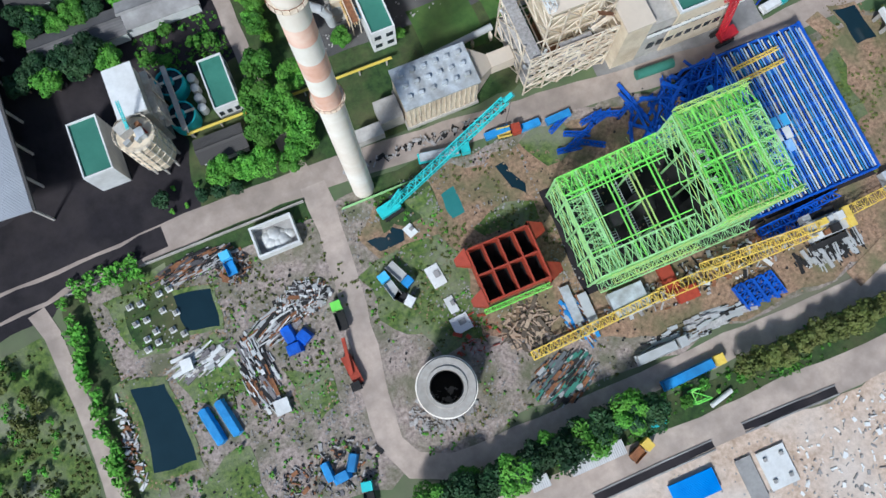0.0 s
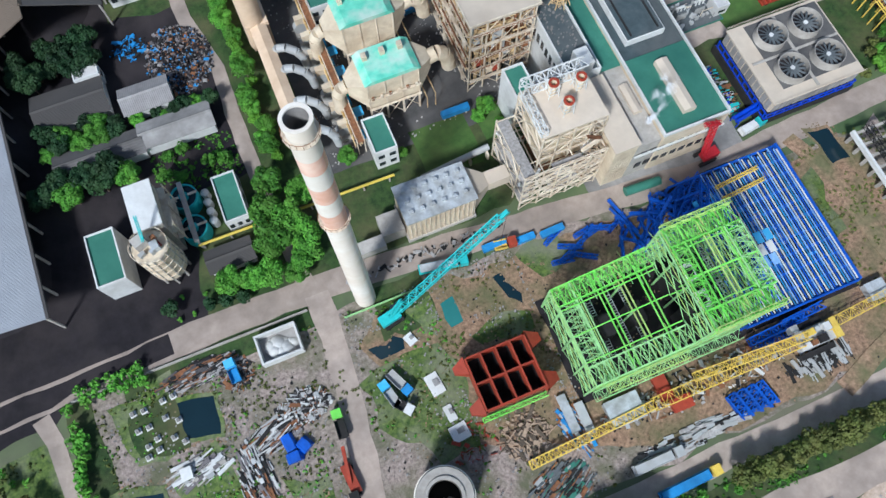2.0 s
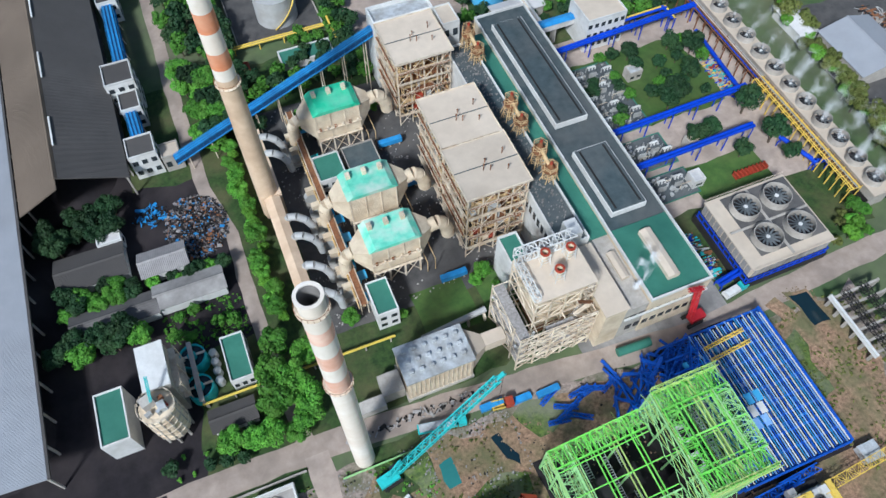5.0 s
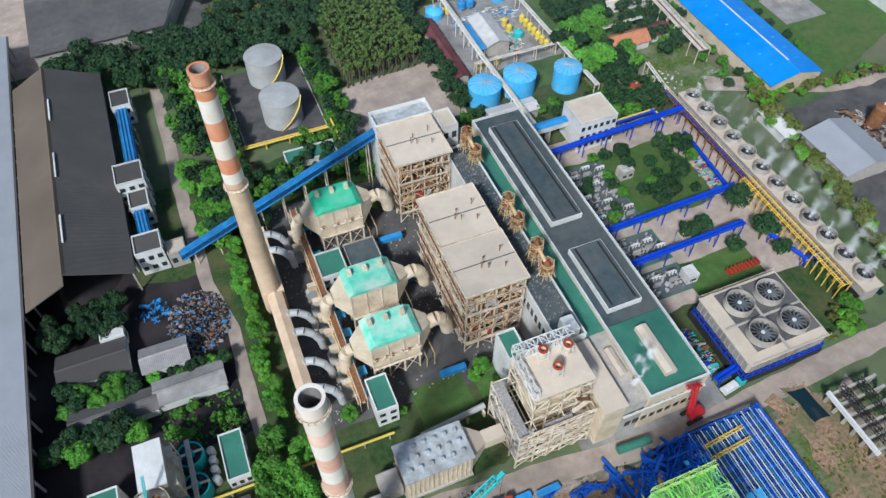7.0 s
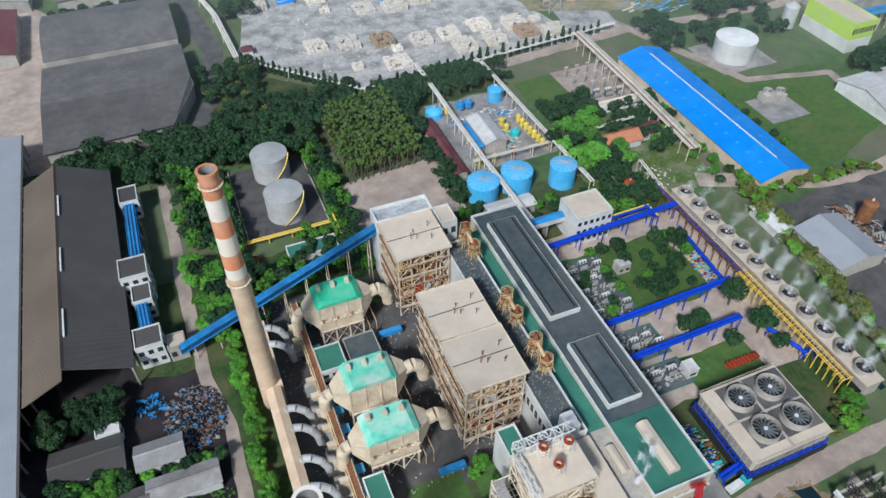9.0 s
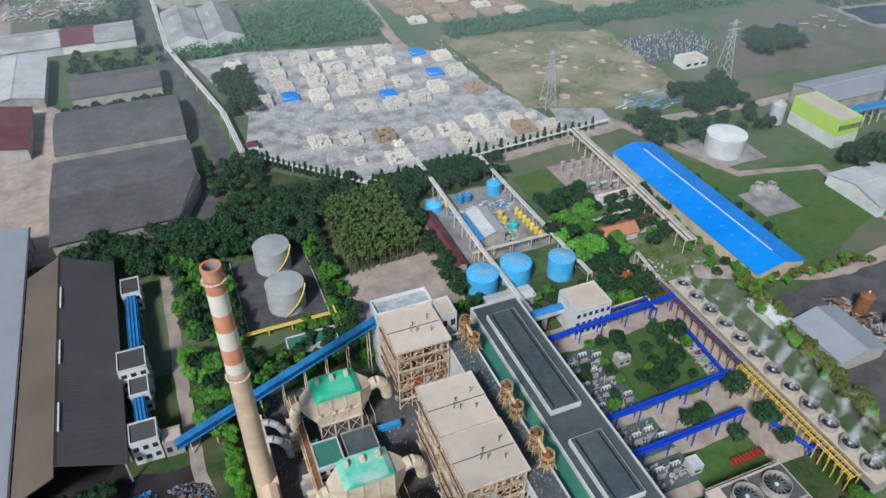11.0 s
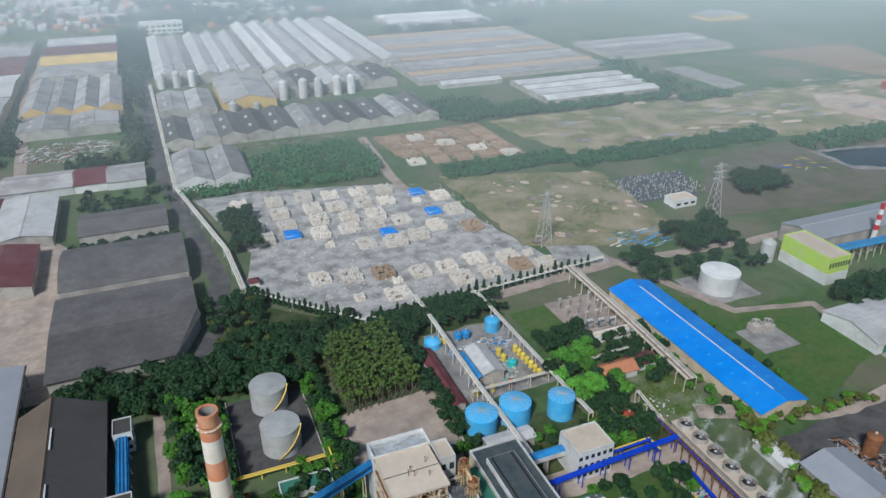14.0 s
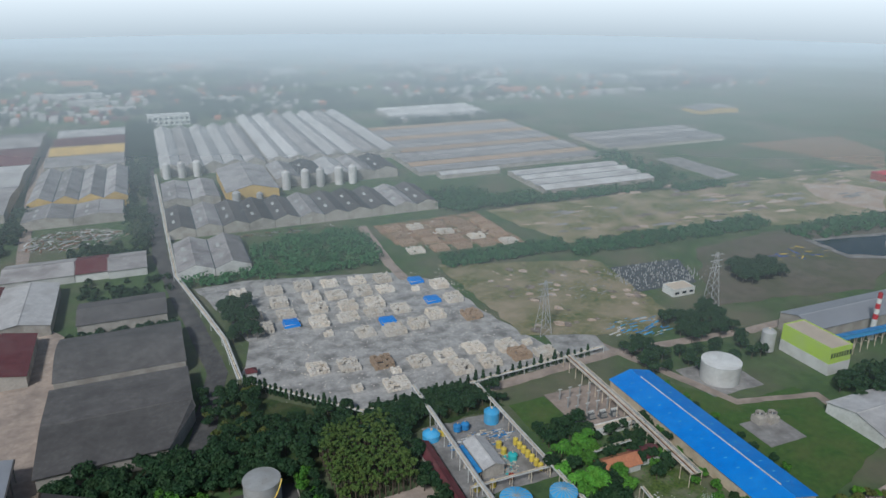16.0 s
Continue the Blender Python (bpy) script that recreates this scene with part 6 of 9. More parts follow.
# hoppers coloured black to put the shade of the open cells in
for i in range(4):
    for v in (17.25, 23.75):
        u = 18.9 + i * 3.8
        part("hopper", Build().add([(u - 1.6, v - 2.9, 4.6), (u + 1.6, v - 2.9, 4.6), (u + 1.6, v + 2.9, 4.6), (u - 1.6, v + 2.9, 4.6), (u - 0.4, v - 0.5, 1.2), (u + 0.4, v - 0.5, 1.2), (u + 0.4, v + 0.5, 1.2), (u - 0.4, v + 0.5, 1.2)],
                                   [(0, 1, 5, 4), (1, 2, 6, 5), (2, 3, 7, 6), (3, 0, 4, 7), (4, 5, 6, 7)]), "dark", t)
for u in (17, 24.6, 32.2):
    for v in (14, 27):
        part("leg", Build().beam((u, v, 0), (u, v, 3.4), 0.5), "orange", t)
for v in (15.4, 25.6):
    part("side_cone", Build().add([(16.7, v - 2.2, 3.4), (16.7, v + 2.2, 3.4), (16.7, v + 2.2, 7.6), (16.7, v - 2.2, 7.6), (13.6, v - 0.8, 4.6), (13.6, v + 0.8, 4.6), (13.6, v + 0.8, 6.2), (13.6, v - 0.8, 6.2)], [(0, 1, 5, 4), (1, 2, 6, 5), (2, 3, 7, 6), (3, 0, 4, 7), (4, 5, 6, 7)]), "orange", t)
    part("side_cone", Build().add([(32.5, v - 2.4, 3.4), (32.5, v + 2.4, 3.4), (32.5, v + 2.4, 7.8), (32.5, v - 2.4, 7.8), (36, v - 1, 4.0), (36, v + 1, 4.0), (36, v + 1, 6.2), (36, v - 1, 6.2)], [(0, 1, 5, 4), (1, 2, 6, 5), (2, 3, 7, 6), (3, 0, 4, 7), (4, 5, 6, 7)]), "orange", t)
part("scaffold", Build().truss((16, 12.8, 1), (33, 12.8, 1), 1, 1.6, 12, 0.16, 0.1), "green", t, "green scaffold frame")

# ---- cranes ----
t = thing("crawler_crane", (97, 0, 0), "large yellow crawler crane with its boom lowered", "crane")
part("boom", Build().truss((22, -0.8, 1.7), (55, 0.6, 2.5), 2.0, 1.8, 26, 0.26, 0.13), "yellow", t, "yellow lattice boom")
part("boom_foot", Build().truss((55, 0.6, 2.6), (95, 0.4, 3.4), 3.0, 2.4, 20, 0.24, 0.11), "yellow", t, "wide yellow lattice boom")
part("back_mast", Build().truss((66, 2.6, 5.2), (96, 0.8, 6.4), 2.0, 1.4, 18, 0.18, 0.09), "yellow", t)
part("jib_boom", Build().truss((103, 1.2, 2.6), (138, 3.4, 2.2), 2.4, 2.0, 18, 0.18, 0.1), "yellow", t, "spare yellow lattice section")
for y in (-3.4, 3.6):
    part("crawler_track", Build().section([(93.5, 0.4), (94.2, 0), (103.2, 0), (104, 0.5), (103.4, 1.5), (94.0, 1.5)], y - 0.7, y + 0.7), "dark", t, "dark crawler track")
part("slew_deck", Build().box(94.4, 104, -2.2, 2.6, 1.6, 2.6), "tank", t)
for k, (x, y, lx, ly, lz, m) in enumerate(((95.6, -1.2, 1.8, 1.4, 1.6, "white"), (98, 1.4, 2.4, 1.6, 1.4, "yellow"), (100.5, -1, 2.2, 2, 1.2, "dark"), (102.6, 1.2, 1.8, 2, 1.5, "white"), (98, -1.2, 1.4, 1.2, 1.2, "rust"), (100.4, 1.6, 1.2, 1, 1, "tank"))):
    part("machinery", Build().cbox(x, y, 2.6, lx, ly, lz), m, t)
part("cab", Build().box(93.6, 95.6, 2.7, 4.4, 1.8, 4.2), "white", t)
part("counterweight", Build().box(104.02, 105.6, -2.4, 2.8, 1.6, 3.6), "yellow", t)
part("support_trestle", Build().box(23, 24, -1.6, 0.2, 0, 0.8).box(54, 55.2, -1, 2, 0, 1.1), "concrete", t)
t = thing("crawler_crane", (4.8, 44.8, 0), "turquoise crawler crane with long lattice boom", "crane")
part("boom", Build().truss((6.8, 45.4, 2.6), (35.6, 50.9, 25.2), 1.7, 1.5, 26, 0.26, 0.17), "teal", t, "turquoise lattice boom")
part("boom_head", Build().beam((35.4, 50.8, 25.0), (37.4, 51.2, 26.4), 1.0), "teal", t)
part("mast", Build().truss((4.4, 44.6, 2.8), (8.5, 45.8, 8.6), 1.0, 0.6, 6, 0.2, 0.12), "teal", t)
part("slew_deck", Build().cbox(4.4, 44.6, 1.4, 5.4, 2.8, 1.6, 12), "teal", t)
for s in (-1, 1):
    part("crawler_track", Build().cbox(4.8 - 0.35 * s, 44.8 + 1.7 * s, 0, 5.2, 0.9, 1.2, 12), "dark", t)
part("cab", Build().cbox(6.3, 46.6, 1.6, 1.6, 1.2, 1.8, 12), "glass", t)
part("pendant_line", Build().beam((8.5, 45.8, 8.6), (35.4, 50.9, 26.2), 0.07), "dark", t)
part("hoist_line", Build().beam((37.3, 51.2, 26.2), (37.3, 51.2, 5), 0.07), "dark", t)
t = thing("crawler_crane", (99.4, 53.9, 0), "red crawler crane with upright boom", "crane")
part("boom", Build().truss((98.6, 54.2, 2.4), (95.6, 55.2, 20), 1.2, 1.1, 16, 0.17, 0.1), "red", t, "red lattice boom")
part("jib", Build().truss((92.5, 55.4, 20.6), (97.2, 54.8, 19.6), 0.8, 0.8, 6, 0.15, 0.1), "red", t)
part("slew_deck", Build().cbox(100.2, 53.8, 1.3, 4.6, 2.6, 1.8, 5), "red", t)
for s in (-1, 1):
    part("crawler_track", Build().cbox(99.4, 53.9 + 1.6 * s, 0, 5.0, 0.9, 1.2, 5), "dark", t)


# ---- vehicles ----
def truck(x, y, yaw, cab, bed, length, label, load=None):
    c, s = math.cos(radians(yaw)), math.sin(radians(yaw))
    t = thing("truck", (x, y, 0), label, "truck", "trucks")
    put = lambda b, dx, dy, z, lx, ly, lz: b.cbox(x + dx * c - dy * s, y + dx * s + dy * c, z, lx, ly, lz, yaw)
    k = part("cab", put(Build(), length / 2 - 1.1, 0, 0.6, 2.1, 2.4, 2.3), cab, t)
    part("windscreen", put(Build(), length / 2 - 0.02, 0, 1.7, 0.12, 2.1, 0.9), "glass", k)
    part("chassis", put(Build(), -0.6, 0, 0.6, length - 1.2, 1.1, 0.3), "dark", t)
    part("bed", put(Build(), -1.2, 0, 1.0, length - 2.6, 2.4, 0.35), bed, t)
    for sy in (-1, 1):
        part("side_board", put(Build(), -1.2, sy * 1.15, 1.35, length - 2.6, 0.1, 0.9), bed, t)
    if load:
        part("load", put(Build(), -1.2, 0, 1.36, length - 3.4, 2.0, 1.3), load, t)
    for dx in (length / 2 - 1.3, -length / 2 + 1.0, -length / 2 + 2.2):
        for sy in (-1, 1):
            px, py = dx * c - sy * 1.0 * s, dx * s + sy * 1.0 * c
            part("wheel", Build().tube((x + px - 0.15 * -s, y + py - 0.15 * c, 0.5), (x + px + 0.15 * -s, y + py + 0.15 * c, 0.5), 0.5, n=12), "dark", t)
    return t


truck(54.5, -18.4, 2, "yellow", "beltblue", 16, "long lorry with blue load and yellow cab", "beltblue")
truck(50, -11.2, 0, "tank", "tank", 13, "grey flatbed trailer loaded with steel", "tank")
truck(-2.4, 27.2, 105, "skyblue", "tank", 7, "small blue tipper lorry")
truck(0.8, 28.8, -65, "beltblue", "tank", 7.5, "blue tipper lorry with grey bed")
truck(-0.2, 23, -50, "white", "dark", 5, "small lorry with an open dark bed")
truck(-35.6, 47.0, 95, "skyblue", "beltblue", 6, "small blue lorry by the wall")
truck(-15.8, 25.2, 88, "green", "dark", 7, "dark lorry with green cab")
truck(22.0, 52.4, -10, "teal", "teal", 13, "turquoise trailer with crane sections", "silver")
truck(39, 51.6, -8, "orange", "yellow", 6, "yellow and orange lorry")
truck(-24.2, -14.6, 80, "teal", "dark", 6, "small turquoise flatbed lorry")
truck(115.5, 56.9, 8, "teal", "white", 8, "tank lorry with white vessel", "white")
truck(36, -29.5, 22, "yellow", "rust", 6, "yellow tipper on the unpaved road")
for u, v, a in ((44, 51.2, 0), (52, 50.4, 2), (36.4, 52.6, 0)):
    s = thing("steel_box", (u, v, 0), "long blue steel section beside the road", "steel section", "blue steel sections")
    part("body", Build().cbox(u, v, 0, 6.5, 1.8, 1.4, a), "beltblue", s)
s = thing("vessel", (79.5, 52.6, 0), "dark green cylinder lying beside the road", "vessel")
part("shell", Build().tube((74.5, 52.8, 1.3), (84.5, 52.3, 1.3), 1.25, n=16), "greenroof", s, smooth=True)
t = thing("excavator", (-17.5, 14.5, 0), "orange crane lorry with folded boom", "crane lorry")
part("boom", Build().beam((-16.9, 20, 2.4), (-18.0, 11.5, 2.2), 0.8), "orange", t)
part("body", Build().cbox(-17.6, 12.5, 0.7, 2.4, 7, 1.2, 6), "orange", t)
part("cab", Build().cbox(-18.1, 8.6, 0.7, 2.2, 2, 2), "dark", t)
for v in (9, 12, 15):
    part("wheel", Build().tube((-19, v, 0.5), (-16.4, v, 0.5), 0.5, n=12), "dark", t)

# ---- ponds, pads, heaps ----
def pond(cx, cy, pts, material, label):
    patch("pond_rim", [(cx + a * 1.22, cy + b_ * 1.22) for a, b_ in pts], "brown" if cx > 0 else "scrub", 1.0, 1.2, "uneven wet rim of a pond")
    patch("pond", [(cx + a, cy + b_) for a, b_ in pts], material, 0.9, 0.9, label)
    lip = Build()
    g = wobble([(cx + a * 1.3, cy + b_ * 1.3) for a, b_ in pts], 0.8, 0.8)
    r = random.Random(int(cx * 3 + cy))
    for i in range(len(g) * 2):
        p = Vector(g[r.randrange(len(g))])
        w = r.uniform(0.15, 0.5)
        lip.cbox(p.x + r.uniform(-0.9, 0.9), p.y + r.uniform(-0.9, 0.9), -0.02, w, w * 0.8, w * 0.5, r.uniform(0, 90))
    solid("pond_bank", lip, "brown", "clods of earth round a pond", "bank", kind="stuff")


pond(19.2, 40.3, [(-2.2, 3), (1.4, 3.6), (2.0, 0.4), (2.4, -2.8), (-0.6, -3.4), (-1.8, -0.6)], "tealpond", "turquoise water in a dug pit")
pond(35, 40.4, [(-2.4, 4), (0.6, 4), (1.0, 0.8), (2.8, -2.4), (1.6, -4.6), (-1.4, -2)], "pond", "dark water in a dug pit")
pond(1.2, 38.2, [(-4.2, 0.8), (-1, 1.2), (0.6, 0.6), (2.6, 2.6), (4.4, 1.0), (3.8, -2.4), (-2.0, -2.6)], "pond", "dark water in a dug pit")
pond(-62.2, 17.0, [(-4.4, 10.6), (3.8, 9.4), (4.6, -10), (-5.4, -8.6)], "pond", "long rectangular pond of dark water")
pond(-46.6, 39.6, [(-4, 5.4), (4.2, 4.4), (4.0, -5.4), (-4.2, -4.2)], "pond", "shallow dark water among footings")
pond(-28.2, 10.5, [(-3.2, 2.2), (3.2, 2.6), (3.4, -2.2), (-3, -2.4)], "scrub", "small muddy basin with weeds")
pond(133, 44, [(-3, 6), (2.6, 5), (3, -5.4), (-2.4, -5)], "pond", "green-dark pond beside the deck")
patch("wet_ground", [(-63, 46), (-63, 35), (-52, 33), (-50, 40), (-50, 48)], "grass", 1.6, 1.2, label="dark wet weedy ground around the footings")
for u, v in ((-61, 46.4), (-58.4, 46.2), (-60.8, 42), (-58.2, 42), (-59.4, 37.6), (-57, 38.6), (-60, 35.2), (-57.2, 36.0), (-54, 42.7), (-53.6, 46.8), (-51, 47), (-51.2, 41), (-53.2, 37.4), (-51.0, 35.6)):
    s = thing("footing", (u, v, 0), "small white concrete column footing", "footing", "column footings")
    part("pad", Build().cbox(u, v, 0, 1.5, 1.4, 0.5, 8), "white", s)
    part("stub", Build().cbox(u, v, 0.5, 0.8, 0.8, 0.8, 8), "slab", s)
for u, v, a, lx, ly in ((8.6, 25.4, 8, 3.4, 5.4), (9.4, 17.6, 6, 2.2, 4), (9.8, 12.6, 6, 4.4, 4.0), (7.2, 38, 20, 2.4, 3)):
    s = thing("concrete_pad", (u, v, 0), "pale cast concrete pad on weeds", "concrete pad", "concrete pads")
    part("slab", Build().cbox(u, v, 0, lx, ly, 0.5, a), "white", s)
    part("block", Build().cbox(u + 0.4, v + 0.3, 0.5, lx * 0.4, ly * 0.3, 0.35, a), "slab", s)
for line in ([(22, -35.2), (36, -35.0), (52, -35.0)], [(60, -34.4), (72, -34.6), (84, -35.0)]):
    strip("ditch", line, 1.8, "coal", "dark open drain along the unpaved road", 0.4, "ditch")
    e = Build()
    for (ax, ay), (bx, by) in zip(line, line[1:]):
        e.beam((ax, ay + 1.1, 0.1), (bx, by + 1.1, 0.1), 0.35, 0.5).beam((ax, ay - 1.1, 0.1), (bx, by - 1.1, 0.1), 0.35, 0.5)
    solid("ditch_edge", e, "slab", "concrete edge of the open drain", "edge", kind="structure")
# roofless store filled with white lime
t = thing("lime_bunker", (-23, 48.8, 0), "roofless walled bunker heaped with white powder", "bunker")
for x0, x1, y0, y1 in ((-28.3, -17.8, 45, 45.5), (-28.3, -17.8, 52.2, 52.7), (-28.3, -27.8, 45.5, 52.2), (-18.3, -17.8, 45.5, 52.2)):
    part("wall", Build().box(x0, x1, y0, y1, 0, 3.2), "white", t)
hp, hr = Build(), random.Random(14)
for i in range(16):
    r = hr.uniform(1.0, 2.2)
    hp.lathe(-23 + hr.uniform(-3.4, 3.4), 48.9 + hr.uniform(-2.0, 2.0), [(r, 0.2), (r * 0.8, r * 0.5), (r * 0.4, r * 0.8), (0.1, r * 0.9)], 10, cap_top=True)
tagged(part("powder", hp, "white", t, "white powder heaped on the floor", smooth=True), kind="stuff")
part("floor", Build().box(-27.8, -18.3, 45.5, 52.2, 0.06, 0.25), "slab", t)


def heap_of_bits(name, cx, cy, rx, ry, n, mats, label, seed, long=3.0, flat=False, yaw=None):
    """A heap of loose planks, beams and lumps; one joined object for each material."""
    rng = random.Random(seed)
    for m in mats:
        b = Build()
        for i in range(int(1.9 * n) // len(mats)):
            a, r = rng.uniform(0, 6.283), math.sqrt(rng.random())
            x, y = cx + rx * r * math.cos(a), cy + ry * r * math.sin(a)
            k = rng.random()
            w = rng.uniform(0.1, 0.42)
            L = rng.uniform(0.35, long * 0.4) if rng.random() < 0.6 else rng.uniform(long * 0.4, long * 1.15)
            z = 0 if flat else rng.uniform(0, 0.9) * (1 - r)
            b.cbox(x, y, z, L, w if k < 0.7 else min(L * 0.7, 0.9), rng.uniform(0.15, 0.55), rng.uniform(0, 180) if yaw is None else yaw + rng.uniform(-12, 12))
        solid(name, b, m, label, "debris", kind="stuff")


heap_of_bits("scrap_heap", -24, 139, 9.5, 12, 1000, ("debris", "dark", "coal", "debris", "coal", "dark", "debris", "coal", "rubble", "rust", "dark", "dark", "debris", "beltblue"), "heap of mixed metal and plastic scrap", 1, 1.3)
heap_of_bits("pump_row", 161, 132, 3.4, 14, 150, ("pipeblue", "orange", "teal", "tank", "yellow"), "pumps and valves beside the header pipes", 24, 2.4, yaw=0)
heap_of_bits("pump_row", 114, 70, 3, 10, 110, ("dark", "tank", "teal", "pipeblue", "rust"), "pumps and pipes beside the cooling tower", 25, 2.4, yaw=0)
heap_of_bits("scrap_heap", -36.5, 148, 5, 4, 70, ("beltblue", "dark"), "blue metal sheets in a heap", 2, 2.6)
heap_of_bits("rubble_heap", -22.6, 32.6, 7, 4, 200, ("rubble", "white", "rust", "dark", "debris", "tank"), "broken concrete and steel rubble", 3, 2.6)
heap_of_bits("steel_scrap", -31, 28.6, 6, 3.4, 90, ("white", "tank", "dark", "rust", "debris"), "white steel sections lying about", 4, 6, yaw=20)
heap_of_bits("steel_scrap", -38, 20, 4, 9, 150, ("debris", "white", "dark", "dark", "rust", "tank"), "mixed scrap and pipe lengths", 5, 5, yaw=100)
heap_of_bits("steel_scrap", -49.5, 28, 7, 3.4, 70, ("white", "tank", "concrete", "debris"), "white steel frames on the ground", 6, 5, yaw=15)
heap_of_bits("rubble_row", -43, 50, 10, 3, 150, ("rubble", "debris", "dark", "rust"), "rubble along the wall", 7, 4, yaw=5)
heap_of_bits("rubble_row", -35, 46, 4, 3.4, 80, ("dark", "rust", "rubble"), "dark burnt rubble", 8, 3)
heap_of_bits("wreck_row", -70.3, 17, 1.8, 11, 90, ("rust", "rubble", "white"), "row of rusty machine wrecks by the ditch", 9, 2)
heap_of_bits("pipe_pile", 27, -8, 7, 5.4, 240, ("tank", "greenroof", "rust", "gravel", "gravel", "dark", "dark"), "piles of pipes, plates and green steel", 10, 4.5, yaw=25)
heap_of_bits("site_clutter", 36, 3.6, 3.6, 6, 90, ("tank", "rust", "beltblue"), "stacked grey panels and boxes", 12, 5, yaw=105)
heap_of_bits("timber_litter", 24, 6, 6, 6, 90, ("bark", "balebrown"), "scattered timber and formwork", 13, 4)
heap_of_bits("site_clutter", 68, 1, 26, 4.5, 160, ("tank", "rust", "dark", "white", "rubble"), "loose site materials along the crane", 14, 2.5)
heap_of_bits("site_clutter", 60, -9.6, 14, 2.4, 70, ("tank", "dark", "rubble"), "steel bundles beside the road", 15, 6, yaw=0)
heap_of_bits("rubble_heap", -2, -4, 8, 5, 160, ("rubble", "slab"), "broken concrete round the chimney stump", 16, 1.6)
heap_of_bits("steel_rack", 98, -5.5, 9, 2, 90, ("dark", "tank"), "row of dark steel sections", 17, 5, yaw=95)
heap_of_bits("stone_litter", 90, -50, 26, 13, 150, ("white", "slab"), "pale stones scattered on bare soil", 18, 1.4, flat=True)
heap_of_bits("site_clutter", -30, -6.5, 12, 6, 110, ("rubble", "rust", "debris", "dark"), "loose rubble on the ground", 19, 2)
heap_of_bits("site_clutter", 20, 57.6, 22, 1.2, 60, ("dark", "rubble"), "dark litter along the kerb", 20, 2)
heap_of_bits("red_scrap", 12, 8, 6, 6, 20, ("orange",), "small red steel pieces", 22, 2)
for u, v, lx, ly, a, lab, m in ((-51.8, 13, 2.6, 9, 12, "long object under blue tarpaulin", "beltblue"), (-47.8, 13.4, 2.6, 9, 12, "long object under blue tarpaulin", "beltblue"), (-28.4, 25.8, 3, 4, 10, "machine under blue tarpaulin", "blue"), (-25.2, 24, 3.4, 3, 30, "machine under blue tarpaulin", "blue"), (-28.2, 22.2, 4, 2.4, 0, "machine under blue tarpaulin", "blue"), (-31, -6.6, 2.2, 4.4, 5, "blue painted machine part", "beltblue"), (-28.4, -8.8, 4.4, 2.2, 5, "blue painted machine part", "beltblue"), (-25.2, -6.8, 2.4, 4, -30, "blue painted machine part", "beltblue")):
    s = thing("covered_machine", (u, v, 0), lab, "machine", "blue covered machines")
    c, d = math.cos(radians(a)), math.sin(radians(a))
    vs = []
    for z, k in ((0, 1.0), (1.0, 0.94), (1.7, 0.6)):
        for sx, sy in ((-1, -1), (0, -1.06), (1, -1), (1.04, 0), (1, 1), (0, 1.06), (-1, 1), (-1.04, 0)):
            p, q = sx * lx / 2 * k, sy * ly / 2 * (k if k == 1 else 0.97)
            vs.append((u + p * c - q * d, v + p * d + q * c, z))
    fs = [(r * 8 + i, r * 8 + (i + 1) % 8, (r + 1) * 8 + (i + 1) % 8, (r + 1) * 8 + i) for r in range(2) for i in range(8)] + [tuple(range(16, 24))]
    part("tarpaulin", Build().add(vs, fs), m, s, smooth=True)
    part("skid", Build().cbox(u, v, 0, lx * 1.08, 0.3, 0.25, a), "white", s)
for x, y, lx, ly, h, m, lab in ((-35.4, 10.9, 3.2, 3.2, 1.6, "white", "white steel site cabin"), (-52.5, 28.2, 2.4, 2.6, 1.8, "white", "white steel storage box"), (48, 2.2, 8.4, 6.2, 2.8, "silver", "grey container shed with flat roof"), (35.4, 6.6, 2.0, 9, 1.2, "silver", "long grey steel panel stack"), (38.6, 4.0, 2.0, 8, 1.2, "tank", "long grey steel panel stack"), (59, 3.4, 3, 6, 2, "orange", "red steel boiler part"), (61.6, -1.6, 5, 3, 2, "orange", "red steel boiler part"), (63, -40.8 - 4, 6.6, 8.4, 0.8, "white", "pale concrete foundation slab"), (56.4, -45, 3.6, 9.6, 0.7, "slab", "long concrete foundation strip"), (43.6, -41.6, 10.6, 5, 1.2, "blueroof", "heap under a blue tarpaulin"), (26, -27.0, 13, 3, 2.8, "farwhite", "long shed with white roof under trees"), (12, -26.9, 4, 2.6, 2.8, "farwhite", "small shed with white roof"), (42, -24.8, 3.6, 2.6, 2.4, "teal", "small shed with turquoise roof"), (120.4, 4.4, 5, 4.4, 2.4, "silver", "grey site cabin with a blue tarpaulin")):
    s = thing("site_cabin" if h > 1.5 else "site_slab", (x, y, 0), lab, "site object")
    part("body", Build().cbox(x, y, 0, lx, ly, h - 0.15, 0), m, s)
    part("top", Build().cbox(x, y, h - 0.146, lx + 0.3, ly + 0.3, 0.18, 0), m, s)
    if m == "white" and lx > 6:
        for i in range(4):
            part("column_stub", Build().cbox(x - 2 + 4 * (i % 2), y - 2.5 + 5 * (i // 2), h + 0.034, 0.8, 0.8, 0.5), "slab", s)
s = thing("steel_panel_stack", (78, -7, 0), "blue lattice steel panels lying on the ground", "steel panels")
for i in range(4):
    part("panel", Build().truss((73.4 + i * 2.6, -4.4, 0.8), (74.6 + i * 2.6, -10.6, 0.8), 2.2, 1.2, 6, 0.3, 0.22), "blue", s)
s = thing("steel_cube", (53.6, -23.6, 0), "open lime green welded steel cube", "steel cube")
part("bars", Build().truss((51.8, -23.6, 1.5), (55.6, -23.6, 1.5), 3, 3, 1, 0.25, 0.2), "green", s)
